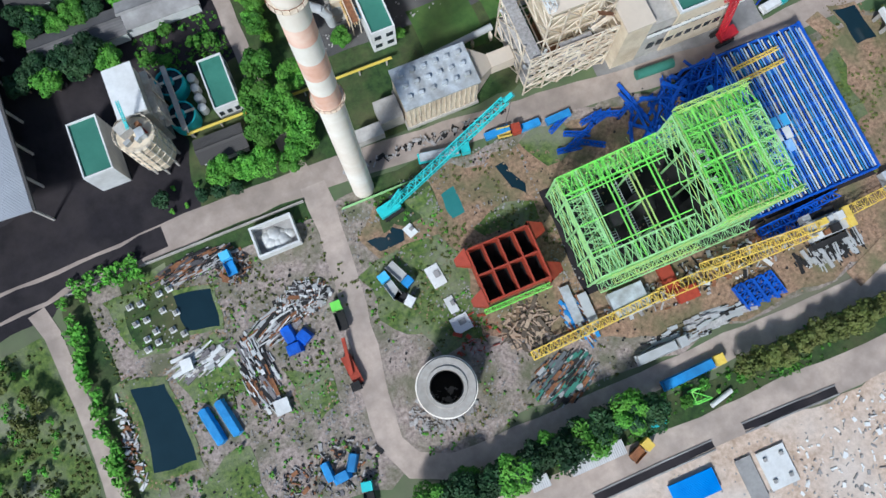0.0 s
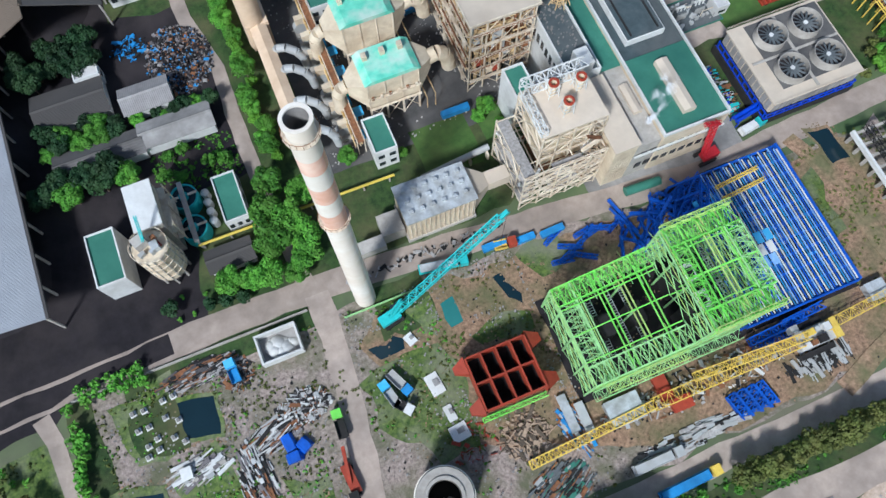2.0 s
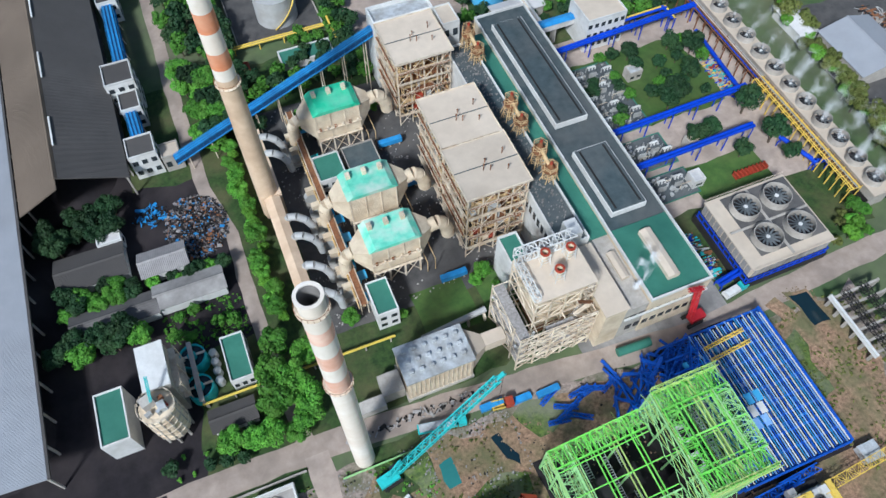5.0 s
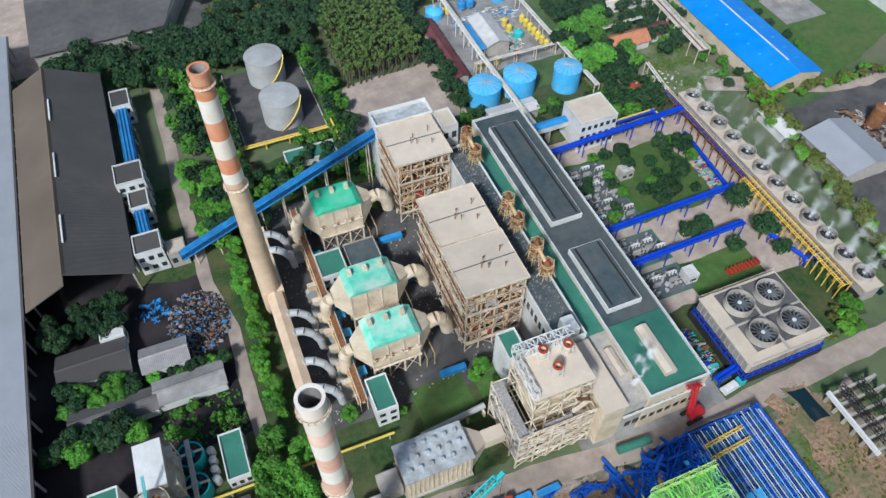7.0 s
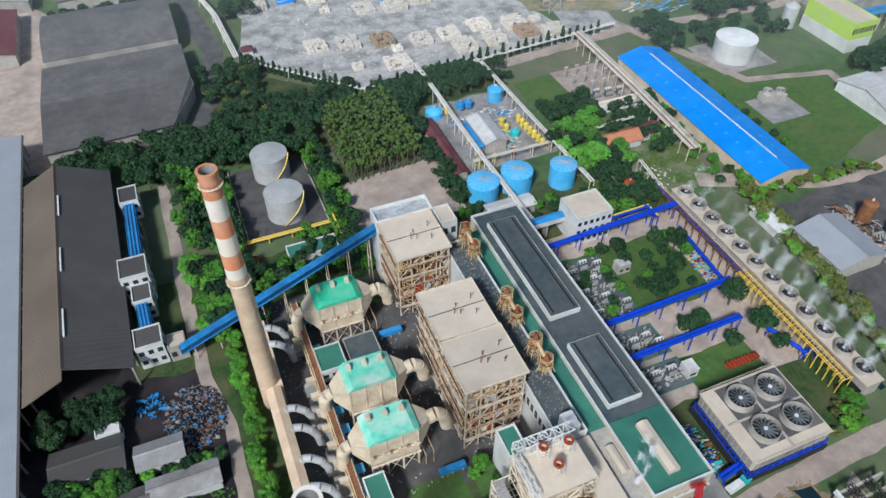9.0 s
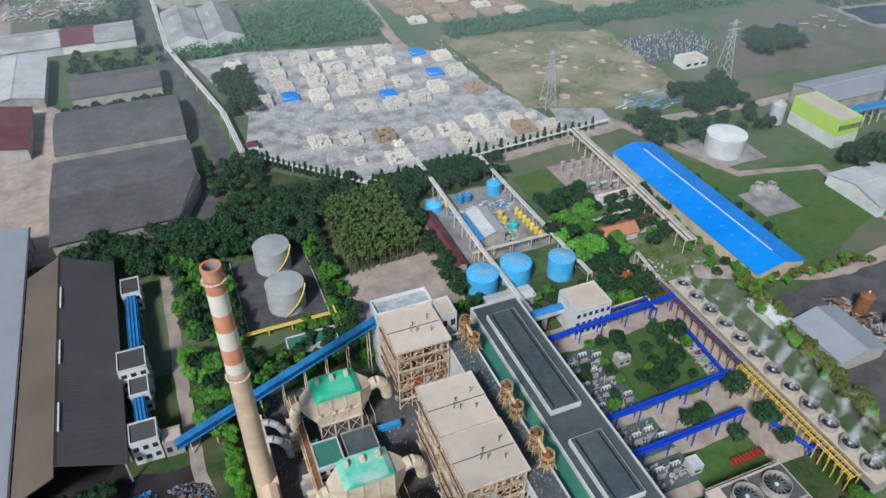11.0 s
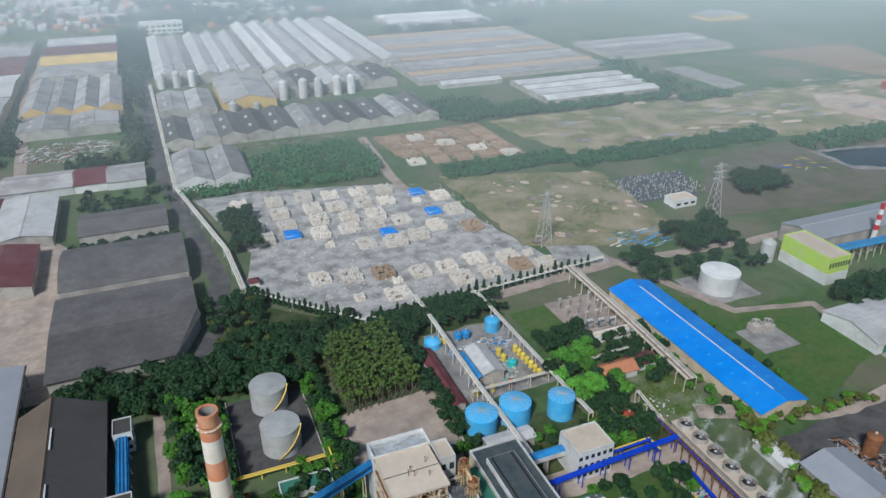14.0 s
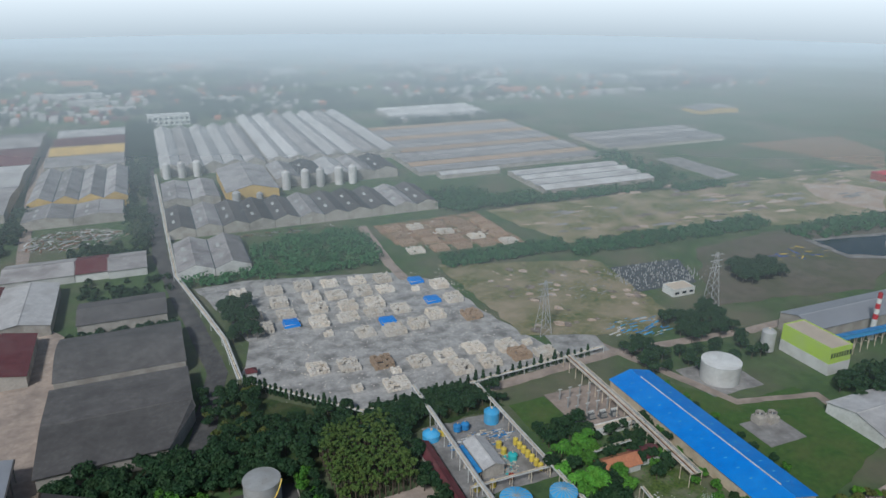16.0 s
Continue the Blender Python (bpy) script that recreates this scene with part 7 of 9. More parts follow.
s = thing("pipe_section", (58.3, -26.3, 0), "white pipe lying on grass", "pipe")
part("pipe", Build().tube((55.4, -27, 0.6), (61.2, -25.6, 0.6), 0.6, n=12), "white", s, smooth=True)
s = thing("precast_frame", (145, 35, 0), "unfinished pale concrete building frame", "building")
for i in range(6):
    part("portal", Build().box(137.5 + 0.3, 153, 24.8 + i * 3.6, 25.4 + i * 3.6, 4.6, 5.4), "concrete", s)
    part("column", Build().box(137.4, 138.2, 24.7 + i * 3.6, 25.5 + i * 3.6, 0, 5.5), "concrete", s)
    part("column", Build().box(152.6, 153.4, 24.7 + i * 3.6, 25.5 + i * 3.6, 0, 5.5), "concrete", s)
part("edge_beam", Build().box(136.6, 137.38, 24, 44, 4.4, 5.9), "white", s)
part("rebar", Build().truss((141, 24.6, 6.3), (141, 44, 6.3), 2, 1.4, 12, 0.12, 0.1).truss((147, 24.6, 6.3), (147, 44, 6.3), 2, 1.4, 12, 0.12, 0.1), "dark", s)
strip("track", [(124, 50), (127, 40), (129, 26), (130, 10), (122, -6), (100, -14)], 4.5, "brown", "rutted brown track round the deck", category="track")

# ---- north: chemical plant, switchyard, blue-roofed store ----
patch("paved_yard", rect(103, 147, 216, 271), "slab", 0.5, label="grey paving of the chemical plant")
patch("paved_yard", [(44, 182), (92, 182), (92, 232), (50, 230)], "road", 1.5, label="grey bare yard beside the plantation")
patch("park_ground", [(-60, 262), (-4, 262), (10, 300), (22, 340), (76, 292), (150, 290), (150, 274), (98, 270), (48, 258)], "grass", 2.0, label="shaded grass under the park trees")
patch("lawn", rect(151.5, 172.5, 249, 273.5), "lawn", 0.4, label="fenced bright lawn")
patch("gravel_bay", rect(173.4, 206, 240, 275), "road", 0.4, label="gravel floor of the switchyard")
patch("lawn", [(236, 158), (262, 166), (296, 178), (302, 232), (262, 232), (240, 262)], "lawn", 1.0, label="large lawn beside the blue-roofed store")
patch("grass_patch", rect(146, 200, 172, 206), "scrub", 1.5, label="weedy ground with pale stones")
gable_shed("warehouse", 207.6, 232.4, 158.8, 266.4, 6.4, 9.6, "cream", "blueroof", "very long store with bright blue metal roof")
s = thing("ridge_vent", (220, 212, 9.9), "white ridge strip along the blue roof", "roof vent")
part("strip", Build().box(219.8, 220.3, 166, 258, 10.0, 10.3), "white", s)
for i in range(13):
    for u in (214, 226):
        k = thing("roof_light", (u, 168 + i * 7.4, 8), "small pale roof light on the blue roof", "roof light", "roof lights")
        z = 9.6 - 3.2 * abs(u - 220) / 12.4 + 0.2
        part("pane", Build().cbox(u, 168 + i * 7.4, z, 1.8, 0.5, 0.16), "skyblue", k)
gable_shed("canopy", 114.8, 124.6, 226, 247, 5.4, 7.2, "concrete", "farwhite", "open process shed with cream and pale roof")
s = thing("blue_canopy", (111.8, 236, 0), "low blue sheet canopy", "canopy")
part("sheet", Build().section([(109.6, 3.6), (114, 4.4), (114, 4.6), (109.6, 3.8)], 226, 246), "beltblue", s)
for v in (227, 236, 245):
    part("post", Build().box(109.8, 110.1, v, v + 0.3, 0, 3.6).box(113.6, 113.9, v, v + 0.3, 0, 4.3), "frame", s)


def vessel(x, y, r, h, m, label, legs=False):
    s = thing("process_tank", (x, y, 0), label, "tank", "process tanks")
    z0 = 1.2 if legs else 0
    part("shell", Build().lathe(x, y, [(r, z0), (r, h), (r * 0.6, h + r * 0.35), (0.1, h + r * 0.45)], 18, cap_top=True, cap_bottom=True), m, s, smooth=True)
    if legs:
        for i in range(4):
            a = math.pi / 4 + i * math.pi / 2
            part("leg", Build().beam((x + r * 0.8 * math.cos(a), y + r * 0.8 * math.sin(a), 0), (x + r * 0.8 * math.cos(a), y + r * 0.8 * math.sin(a), z0 + 0.2), 0.25), "frame", s)
    part("nozzle", Build().tube((x, y, h + r * 0.3), (x, y, h + r * 0.45 + 0.6), r * 0.15, n=8), "frame", s)


for i in range(7):
    vessel(138.6 + 0.45 * i * 0.6, 242 - i * 3.4, 1.2, 4.2, "plastic", "yellow upright chemical tank", True)
for x, y in ((131, 244), (131, 239), (109, 220.4), (116.4, 220.4), (108, 262), (111, 262)):
    vessel(x, y, 1.4, 3.0, "plastic", "yellow round chemical tank")
vessel(133, 234, 2.2, 2.6, "teal", "turquoise round mixing tank")
vessel(126, 222, 1.2, 2.4, "orange", "small red chemical tank")
vessel(137, 264, 3.8, 6, "skyblue", "light blue round tank")
vessel(104.6, 262, 4.2, 3.0, "skyblue", "light blue domed tank")
vessel(158.8, 180.6, 2.4, 5, "orange", "red round fire water tank")
vessel(118, 262, 2, 4, "beltblue", "blue process tank on legs", True)
vessel(122, 262, 2, 4, "beltblue", "blue process tank on legs", True)
heap_of_bits("process_clutter", 126, 252, 16, 7, 120, ("tank", "beltblue", "frame", "white"), "pumps, pipes and small process gear", 31, 3, yaw=0)
heap_of_bits("process_clutter", 128, 232, 5, 9, 60, ("tank", "frame", "teal"), "pumps and small process gear", 32, 2)
gable_shed("long_shed", 95, 100.5, 214, 256, 3.4, 4.4, "concrete", "maroon", "long low shed with dark brown roof")
gable_shed("gate_lodge", 163.4, 181.6, 205.6, 214.4, 4.0, 6.6, "white", "terracotta", "white lodge with terracotta tile roof", "x")
gable_shed("gate_lodge", 182, 194, 208, 216, 3.6, 5.4, "white", "maroon", "low lodge with dark brown roof", "x")
block_house("switch_house", 175, 205, 233.6, 237.6, 3.6, "white", "roofgrey", "long low white switch house", 6)
heap_of_bits("stone_litter", 172, 184, 12, 8, 70, ("white",), "white stones scattered on weeds", 33, 1.2, flat=True)
for i in range(5):
    for j in range(3):
        x, y = 178 + i * 6, 252 + j * 8
        s = thing("switch_gantry", (x, y, 0), "grey lattice switchyard post with insulators", "switchgear", "switchgear posts")
        part("post", Build().truss((x, y, 0), (x, y, 6.5), 0.5, 0.5, 7, 0.09, 0.06), "tank", s)
        part("insulator", Build().tube((x - 1.2, y, 6.3), (x + 1.2, y, 6.3), 0.22, n=8), "white", s)
for x, y in ((190, 247), (196, 246), (184, 248)):
    copy_thing(base, pose(x, y, 0))
# white tank, lime green mill, roofs to the east
s = thing("storage_tank", (270, 254, 0), "large white storage tank in a walled bund", "tank")
part("shell", Build().lathe(270, 254, [(10.4, 0), (10.4, 11), (10.6, 11.1)], 44), "white", s, smooth=True)
part("roof", Build().lathe(270, 254, [(10.5, 11.1), (5, 11.8), (0.2, 12.1)], 44, cap_top=True), "white", s, smooth=True)
patch("bund_floor", rect(254, 288, 240, 270), "slab", 0.5, label="concrete floor round the white tank")
s = block_house("mill_building", 327, 343, 234, 267, 16, "limegreen", "roofgrey", "lime green mill building with white base", 8, 2)
part("base_wall", Build().box(326.9, 343.1, 233.88, 267.1, 0, 7), "white", s)
gable_shed("mill_shed", 348, 442, 262, 288, 11, 14.5, "concrete", "shedpale", "long grey-roofed mill shed", "x")
chim = thing("chimney", (389, 256, 0), "small red and white banded steel chimney", "chimney")
for i in range(9):
    part("shaft_band", Build().lathe(389, 256, [(1.7 - 0.05 * i, i * 3.4), (1.65 - 0.05 * i, (i + 1) * 3.4)], 18, cap_top=i == 8), "red" if i % 2 == 0 and i > 2 else "white", chim, smooth=True)
conveyor("conveyor", (344, 246, 14), (400, 252, 8), 3, 2.4, "light blue covered conveyor to the mill", "skyblue", posts=8)
vessel(318, 268, 4, 13, "tank", "grey conical silo on legs", True)
gable_shed("east_shed", 296, 336, 176, 208, 6, 9.5, "white", "farwhite", "pale-roofed shed with green doors", "x")
for i in range(3):
    s = thing("door_leaf", (302 + i * 12, 175.8, 0), "green sheet sliding door", "door", "green doors")
    part("leaf", Build().box(300 + i * 12, 305 + i * 12, 175.6, 175.94, 0, 4.6), "greenroof", s)
gable_shed("grey_shed", 201, 222.6, 108.4, 132, 6, 9, "concrete", "shedpale", "grey metal-roofed shed with roof lights")
gable_shed("white_shed", 196, 203, 134, 150, 4, 5.4, "white", "farwhite", "small shed with white roof")
heap_of_bits("plant_clutter", 232, 120, 8, 22, 200, ("rust", "tank", "dark", "concrete"), "rusty process plant and pipes", 34, 5)
vessel(236, 130, 3, 9, "rust", "rusty upright process tower")
vessel(238, 118, 2.4, 8, "tank", "grey upright process vessel")
patch("coal_yard", rect(224, 300, 60, 108), "coal", 1.5, label="dark yard behind the grey shed")
patch("canal", [(179.5, 66), (182, 66), (184, 170), (181.5, 170)], "pond", 0.4, label="dark water channel beside the cooling cells")
strip("road", [(190, 176), (250, 150), (320, 160), (420, 150)], 9, "road", "grey road behind the blue-roofed store")
strip("road", [(232, 312), (262, 232), (306, 222), (300, 160)], 6, "road", "paved road past the white tank")
s = thing("cooling_pair", (262, 210, 0), "two small cooling cells on a pale slab", "cooling tower")
part("slab", Build().box(248, 270, 196, 216, 0, 0.5), "slab", s)
for x, y in ((258, 214), (264, 212)):
    fan_stack(s, x, y, 4, 2.2, 2, 6)
    part("cell", Build().box(x - 2.6, x + 2.6, y - 2.6, y + 2.6, 0.5, 3.98), "concrete", s)

patch("paved_yard", [(208, 337), (236, 330), (234, 300), (202, 302)], "palefloor", 1.0, label="pale apron beside the bale yard")
patch("works_ground", [(206, 150), (275, 150), (300, 108), (226, 108), (205, 84), (197, 84), (197, 121)], "asphalt", 1.5, label="dusty grey ground round the grey shed")

# ---- bale yard ----
patch("bale_yard", [(16, 486), (54, 488), (151, 465), (184, 434), (187, 381), (205, 314), (228, 306), (222, 300), (80, 298), (29, 350), (40, 392)], "palefloor", 1.2, label="pale concrete yard with puddles")
rng = random.Random(40)


def bale_stack(x, y, lx, ly, h, material, label, seed):
    """A block of pressed paper bales, each one a little out of line."""
    r = random.Random(seed)
    b = Build()
    nx, ny, nz = int(lx / 1.9), int(ly / 1.7), int(h / 1.2)
    for k in range(nz):
        for i in range(nx):
            for j in range(ny):
                if 0 < i < nx - 1 and 0 < j < ny - 1 and k < nz - 1 or (k == nz - 1 and r.random() < 0.2):
                    continue
                if r.random() < 0.04:
                    continue
                b.cbox(x - lx / 2 + (i + 0.5) * 1.9 + r.uniform(-0.2, 0.2), y - ly / 2 + (j + 0.5) * 1.7 + r.uniform(-0.2, 0.2), k * 1.2, 1.62, 1.4, 1.2 + r.uniform(-0.15, 0.35), r.uniform(-12, 12))
    return solid("bale_stack", b, material, label, "bale stack", "bale stacks")


STACKS = (((43, 464), (66, 461), (87, 461), (105, 460), (125, 458), (143, 454)), ((44, 443), (66, 439), (88, 440), (104, 438), (124, 437), (139, 436), (177, 429)), ((47, 424), (67, 420), (88, 421), (107, 418), (125, 415), (177, 404)), ((49, 404), (84, 401), (103, 402), (121, 403), (139, 402), (157, 385)),
          ((107, 378), (124, 373), (141, 376), (178, 375)), ((70, 345), (87, 342), (105, 338), (125, 332), (142, 332), (161, 335), (179, 329)), ((144, 316), (162, 317), (182, 318), (196, 312), (105, 313)))
k = 0
for row in STACKS:
    for xx, yy in row:
        k += 1
        brown = (xx, yy) in ((105, 338), (182, 318), (178, 375))
        bale_stack(xx, yy, rng.uniform(11.5, 13.6), rng.uniform(12, 14), rng.choice([2.6, 3.8, 3.8]), "balebrown" if brown else "bale", "block of brownish waste paper bales" if brown else "block of pressed off-white waste paper bales", k)
for x, y in ((110, 327), (85, 317), (193, 329), (86, 384), (159, 428)):
    bale_stack(x, y, 7, 6, 2.6, "bale", "small block of off-white waste paper bales", int(x))
rb = Build()
for i in range(900):
    x, y = rng.uniform(46, 190), rng.uniform(312, 462)
    w_ = rng.uniform(0.2, 0.9)
    rb.cbox(x, y, 0.0, w_, w_ * 0.6, rng.uniform(0.25, 0.6), rng.uniform(0, 180))
solid("paper_scraps", rb, "bale", "loose scraps of paper blown over the yard", "scraps", kind="stuff")
for x, y in ((163, 440), (162, 405), (124, 385), (67, 404)):
    s = thing("covered_stack", (x, y, 0), "bale stack under bright blue tarpaulin", "bale stack", "covered bale stacks")
    part("bales", Build().box(x - 4.6, x + 4.6, y - 4.2, y + 4.2, 0, 3.0), "bale", s)
    part("tarpaulin", Build().add([(x - 5, y - 4.6, 1.0), (x + 5, y - 4.6, 1.2), (x + 5, y + 4.6, 1.0), (x - 5, y + 4.6, 1.3), (x - 4.4, y - 4, 3.3), (x + 4.5, y - 4.1, 3.5), (x + 4.3, y + 4.1, 3.2), (x - 4.5, y + 4.1, 3.6), (x, y, 4.0)], [(0, 1, 5, 4), (1, 2, 6, 5), (2, 3, 7, 6), (3, 0, 4, 7), (4, 5, 8), (5, 6, 8), (6, 7, 8), (7, 4, 8)]), "blueroof", s)
patch("brown_yard", [(172, 572), (274, 578), (278, 484), (176, 520)], "brown", 1.5, label="yard of brown paper bales")
for i in range(5):
    for j in range(4):
        bale_stack(186 + i * 20, 500 + j * 19 + i * -1.5, 15, 13, 2.4, "balebrown" if (i + j) % 4 else "bale", "block of brown waste paper bales", 100 + i * 5 + j)
heap_of_bits("paper_litter", 226, 532, 46, 40, 420, ("balebrown", "bale", "rust", "dark", "brown"), "loose paper and scraps between brown bales", 53, 4)
s = thing("guard_hut", (35, 352, 0), "small hut with a red roof", "hut")
part("wall", Build().box(32.5, 37.5, 350, 355, 0, 3), "white", s)
part("roof", Build().add([(31.8, 349.4, 3), (38.2, 349.4, 3), (38.2, 355.6, 3), (31.8, 355.6, 3), (35, 352.5, 5)], [(0, 1, 4), (1, 2, 4), (2, 3, 4), (3, 0, 4), (3, 2, 1, 0)]), "maroon", s)

# perimeter wall with pipes, and roads
for (x0, y0), (x1, y1), nn in (((29, 346), (80, 294), 9), ((80, 294), (228, 306), 18)):
    s = thing("perimeter_wall", (x0, y0, 0), "pale wall with pipes along the bale yard", "wall", kind="structure")
    part("wall", Build().beam((x0, y0, 1.3), (x1, y1, 1.3), 0.5, 2.6), "white", s)
    for i in range(nn):
        f = (i + 0.5) / nn
        part("post", Build().cbox(x0 + (x1 - x0) * f, y0 + (y1 - y0) * f - 0.3, 0, 0.9, 1.2, 3.2), "concrete", s)
pipe_rack("pipe_rack", [(28, 344), (25.6, 394), (4.8, 506), (0.6, 815)], 4, "long pale pipe rack along the road", [(0.5, "white"), (0.4, "frame"), (0.5, "white")], 22, "white", 3.2)
pipe_rack("pipe_rack", [(30, 342), (80, 291), (146, 296), (228, 303)], 3.2, "pale pipes along the yard wall", [(0.4, "white"), (0.4, "frame")], 12, "white", 2)
strip("road", [(-2, 270), (6, 308), (18, 362), (12, 420), (4, 480), (-4, 560), (-6, 850), (-8, 1200)], 11, "asphalt", "dark asphalt road between the factories")
strip("road", [(163, 576), (157, 480), (158, 448)], 8, "road", "paved road into the bale yard")
strip("road", [(80, 290), (150, 292), (235, 300), (330, 292), (460, 300)], 7, "road", "road along the yard wall")
strip("road", [(-170, 520), (-120, 500), (-100, 560), (-118, 800), (-125, 1100)], 9, "road", "grey road between factory roofs")
patch("paved_yard", [(-150, 285), (-62, 285), (-62, 440), (-120, 520), (-200, 520), (-200, 300)], "road", 1.0, label="pale factory yard")

# ---- north-western factories ----
def multi_shed(name, x0, x1, y0, y1, n, eave, ridge, label, roof="farroof", wall="concrete", along="y", mixed=None):
    """A row of gables side by side under one label each."""
    for i in range(n):
        if along == "y":
            a, b_ = x0 + (x1 - x0) * i / n, x0 + (x1 - x0) * (i + 1) / n
            g = gable_shed(name, a + 0.2, b_ - 0.2, y0, y1, eave, ridge, wall, mixed[i % len(mixed)] if mixed else roof, label, "y", over=0.15)
            m, k = (a + b_) / 2, (ridge - eave) / ((b_ - a) / 2 - 0.2)
            part("valley_gutter", Build().box(b_ - 0.45, b_ + 0.35, y0, y1, eave - 0.2, eave + 0.34), "tar", g)
            for f in (0.3, 0.66):
                x, y = m - (m - a) * 0.5, y0 + (y1 - y0) * f
                z = ridge - k * (m - x) + 0.2
                part("roof_light", Build().add([(x - 1.2, y - 4, z - 1.2 * k), (x + 1.2, y - 4, z + 1.2 * k), (x + 1.2, y + 4, z + 1.2 * k), (x - 1.2, y + 4, z - 1.2 * k), (x - 1.2, y - 4, z - 1.2 * k + 0.15), (x + 1.2, y - 4, z + 1.2 * k + 0.15), (x + 1.2, y + 4, z + 1.2 * k + 0.15), (x - 1.2, y + 4, z - 1.2 * k + 0.15)], [(3, 2, 1, 0), (4, 5, 6, 7), (0, 1, 5, 4), (1, 2, 6, 5), (2, 3, 7, 6), (3, 0, 4, 7)]), "tank", g)
        else:
            a, b_ = y0 + (y1 - y0) * i / n, y0 + (y1 - y0) * (i + 1) / n
            g = gable_shed(name, x0, x1, a + 0.2, b_ - 0.2, eave, ridge, wall, mixed[i % len(mixed)] if mixed else roof, label, "x", over=0.15)
            part("valley_gutter", Build().box(x0, x1, b_ - 0.6, b_ + 0.5, eave - 0.2, eave + 0.4), "tar", g)


def arched(name, x0, x1, y0, y1, eave, rise, roof, label, along="x"):
    s = thing(name, ((x0 + x1) / 2, (y0 + y1) / 2, 0), label, "shed")
    n = 12
    a, b_ = (y0, y1) if along == "x" else (x0, x1)
    lo, hi = (x0, x1) if along == "x" else (y0, y1)
    top = [(a + (b_ - a) * i / n, eave + rise * math.sin(math.pi * i / n)) for i in range(n + 1)]
    part("wall", Build().section([(a, 0), (b_, 0)] + [(c, z) for c, z in top[::-1]], lo, hi, along), "concrete", s)
    part("roof", Build().section([(c, z + 0.05) for c, z in top] + [(c, z + 0.3) for c, z in top[::-1]], lo - 0.6, hi + 0.6, along), roof, s)


t = thing("factory_shed", (-30, 322, 0), "huge dark grey shed with cut-off corner", "shed")
part("wall", Build().prism([(-62, 287), (-10, 289), (3.5, 319), (2.6, 359), (-62, 360)], 0, 8), "concrete", t)
part("roof", Build().add([(-63, 286, 8), (-9.4, 288, 8), (4.2, 319, 8), (3.2, 323, 10.6), (-63, 323, 10.6)], [(4, 3, 2, 1, 0)]).add([(-63, 286, 8.3), (-9.4, 288, 8.3), (4.2, 319, 8.3), (3.2, 323, 10.9), (-63, 323, 10.9)], [(0, 1, 2, 3, 4)]), "nwroof", t)
part("roof", Build().section([(323, 10.6), (361, 8.0), (361, 8.3), (323, 10.9)], -63, 3.4, "x"), "nwroof", t)
arched("factory_shed", -62, 2.6, 369, 422, 7, 4.5, "nwroof", "large shed with curved grey roof")
gable_shed("factory_shed", -55, -4, 438, 472, 7, 10, "concrete", "nwroof", "grey shed with a slatted ridge", "x")
gable_shed("factory_shed", -103, -70, 446, 515, 7, 10, "concrete", "farwhite", "shed with a pale grey roof")
gable_shed("factory_shed", -130, -104, 440, 520, 7, 10, "concrete", "maroon", "shed with a dark maroon roof")
gable_shed("factory_shed", -110, -76, 384, 436, 7, 10, "concrete", "maroon", "shed with dark maroon roof by the yard")
gable_shed("factory_shed", -108, -62, 530, 566, 6, 10, "white", "farroof", "long shed with grey metal roof", "x")
gable_shed("factory_shed", -61.6, -40, 530, 566, 6, 10, "white", "maroon", "shed bay with a maroon roof", "x")
gable_shed("factory_shed", -39.6, -14, 528, 564, 6, 10, "white", "farroof", "grey roof bay of a long shed", "x")
gable_shed("factory_shed", -180, -135, 380, 470, 7, 10, "concrete", "farroof", "large grey shed at the yard's end")
multi_shed("factory_shed", 6, 58, 506, 572, 2, 6, 10.5, "white-ended shed with grey gabled roof", "farroof", "white")
multi_shed("mill_shed", 4, 246, 600, 668, 11, 7, 11, "grey gabled mill shed in a long row", mixed=("nwroof", "farroof", "nwroof", "shedgrey"))
multi_shed("mill_shed", 4, 56, 690, 760, 2, 8, 11, "grey mill shed with gabled roof", "farroof")
gable_shed("mill_hall", 62, 112, 690, 790, 11, 17, "yellowwall", "farroof", "tall mill hall with yellow gable")
multi_shed("mill_shed", 116, 250, 730, 800, 5, 9, 13, "grey mill shed behind the silos", mixed=("farroof", "shedgrey", "farwhite"))
multi_shed("mill_shed", 6, 120, 820, 1060, 5, 9, 14, "long pale-roofed mill shed in a row", mixed=("farwhite", "farroof", "farwhite"))
multi_shed("mill_shed", 124, 285, 820, 1120, 7, 9, 14, "long pale-roofed mill shed in a row", mixed=("farwhite", "farwhite", "farroof"))
for x in (125, 145, 161, 181, 196):
    vessel(x, 722, 4.4, 18, "farwhite", "tall pale silo beside the mill")
for x in (12, 28, 44):
    vessel(x, 812, 4, 16, "farwhite", "pale silo beside the mill")
vessel(70, 684, 4, 12, "tank", "grey round silo by the mill")
vessel(92, 684, 3.4, 9, "tank", "grey round silo by the mill")
multi_shed("store_shed", 272, 512, 722, 990, 11, 4.5, 6.5, "long low grey store roof", mixed=("farroof", "balebrown", "farroof"), along="x")
multi_shed("store_shed", 366, 502, 606, 690, 4, 4.5, 6.5, "long low pale store roof", "farwhite", along="x")
multi_shed("store_shed", 290, 362, 700, 716, 1, 4.5, 6.5, "low store with pale roof", "farwhite", along="x")
multi_shed("store_shed", 352, 512, 1040, 1140, 4, 5, 9, "distant store with pale roof", "farwhite", along="x")
multi_shed("store_shed", 545, 735, 752, 850, 4, 4.5, 6.5, "long low grey store roof", "farroof", along="x")
gable_shed("store_shed", 850, 930, 930, 975, 6, 10, "yellowwall", "farroof", "distant store with cream walls")
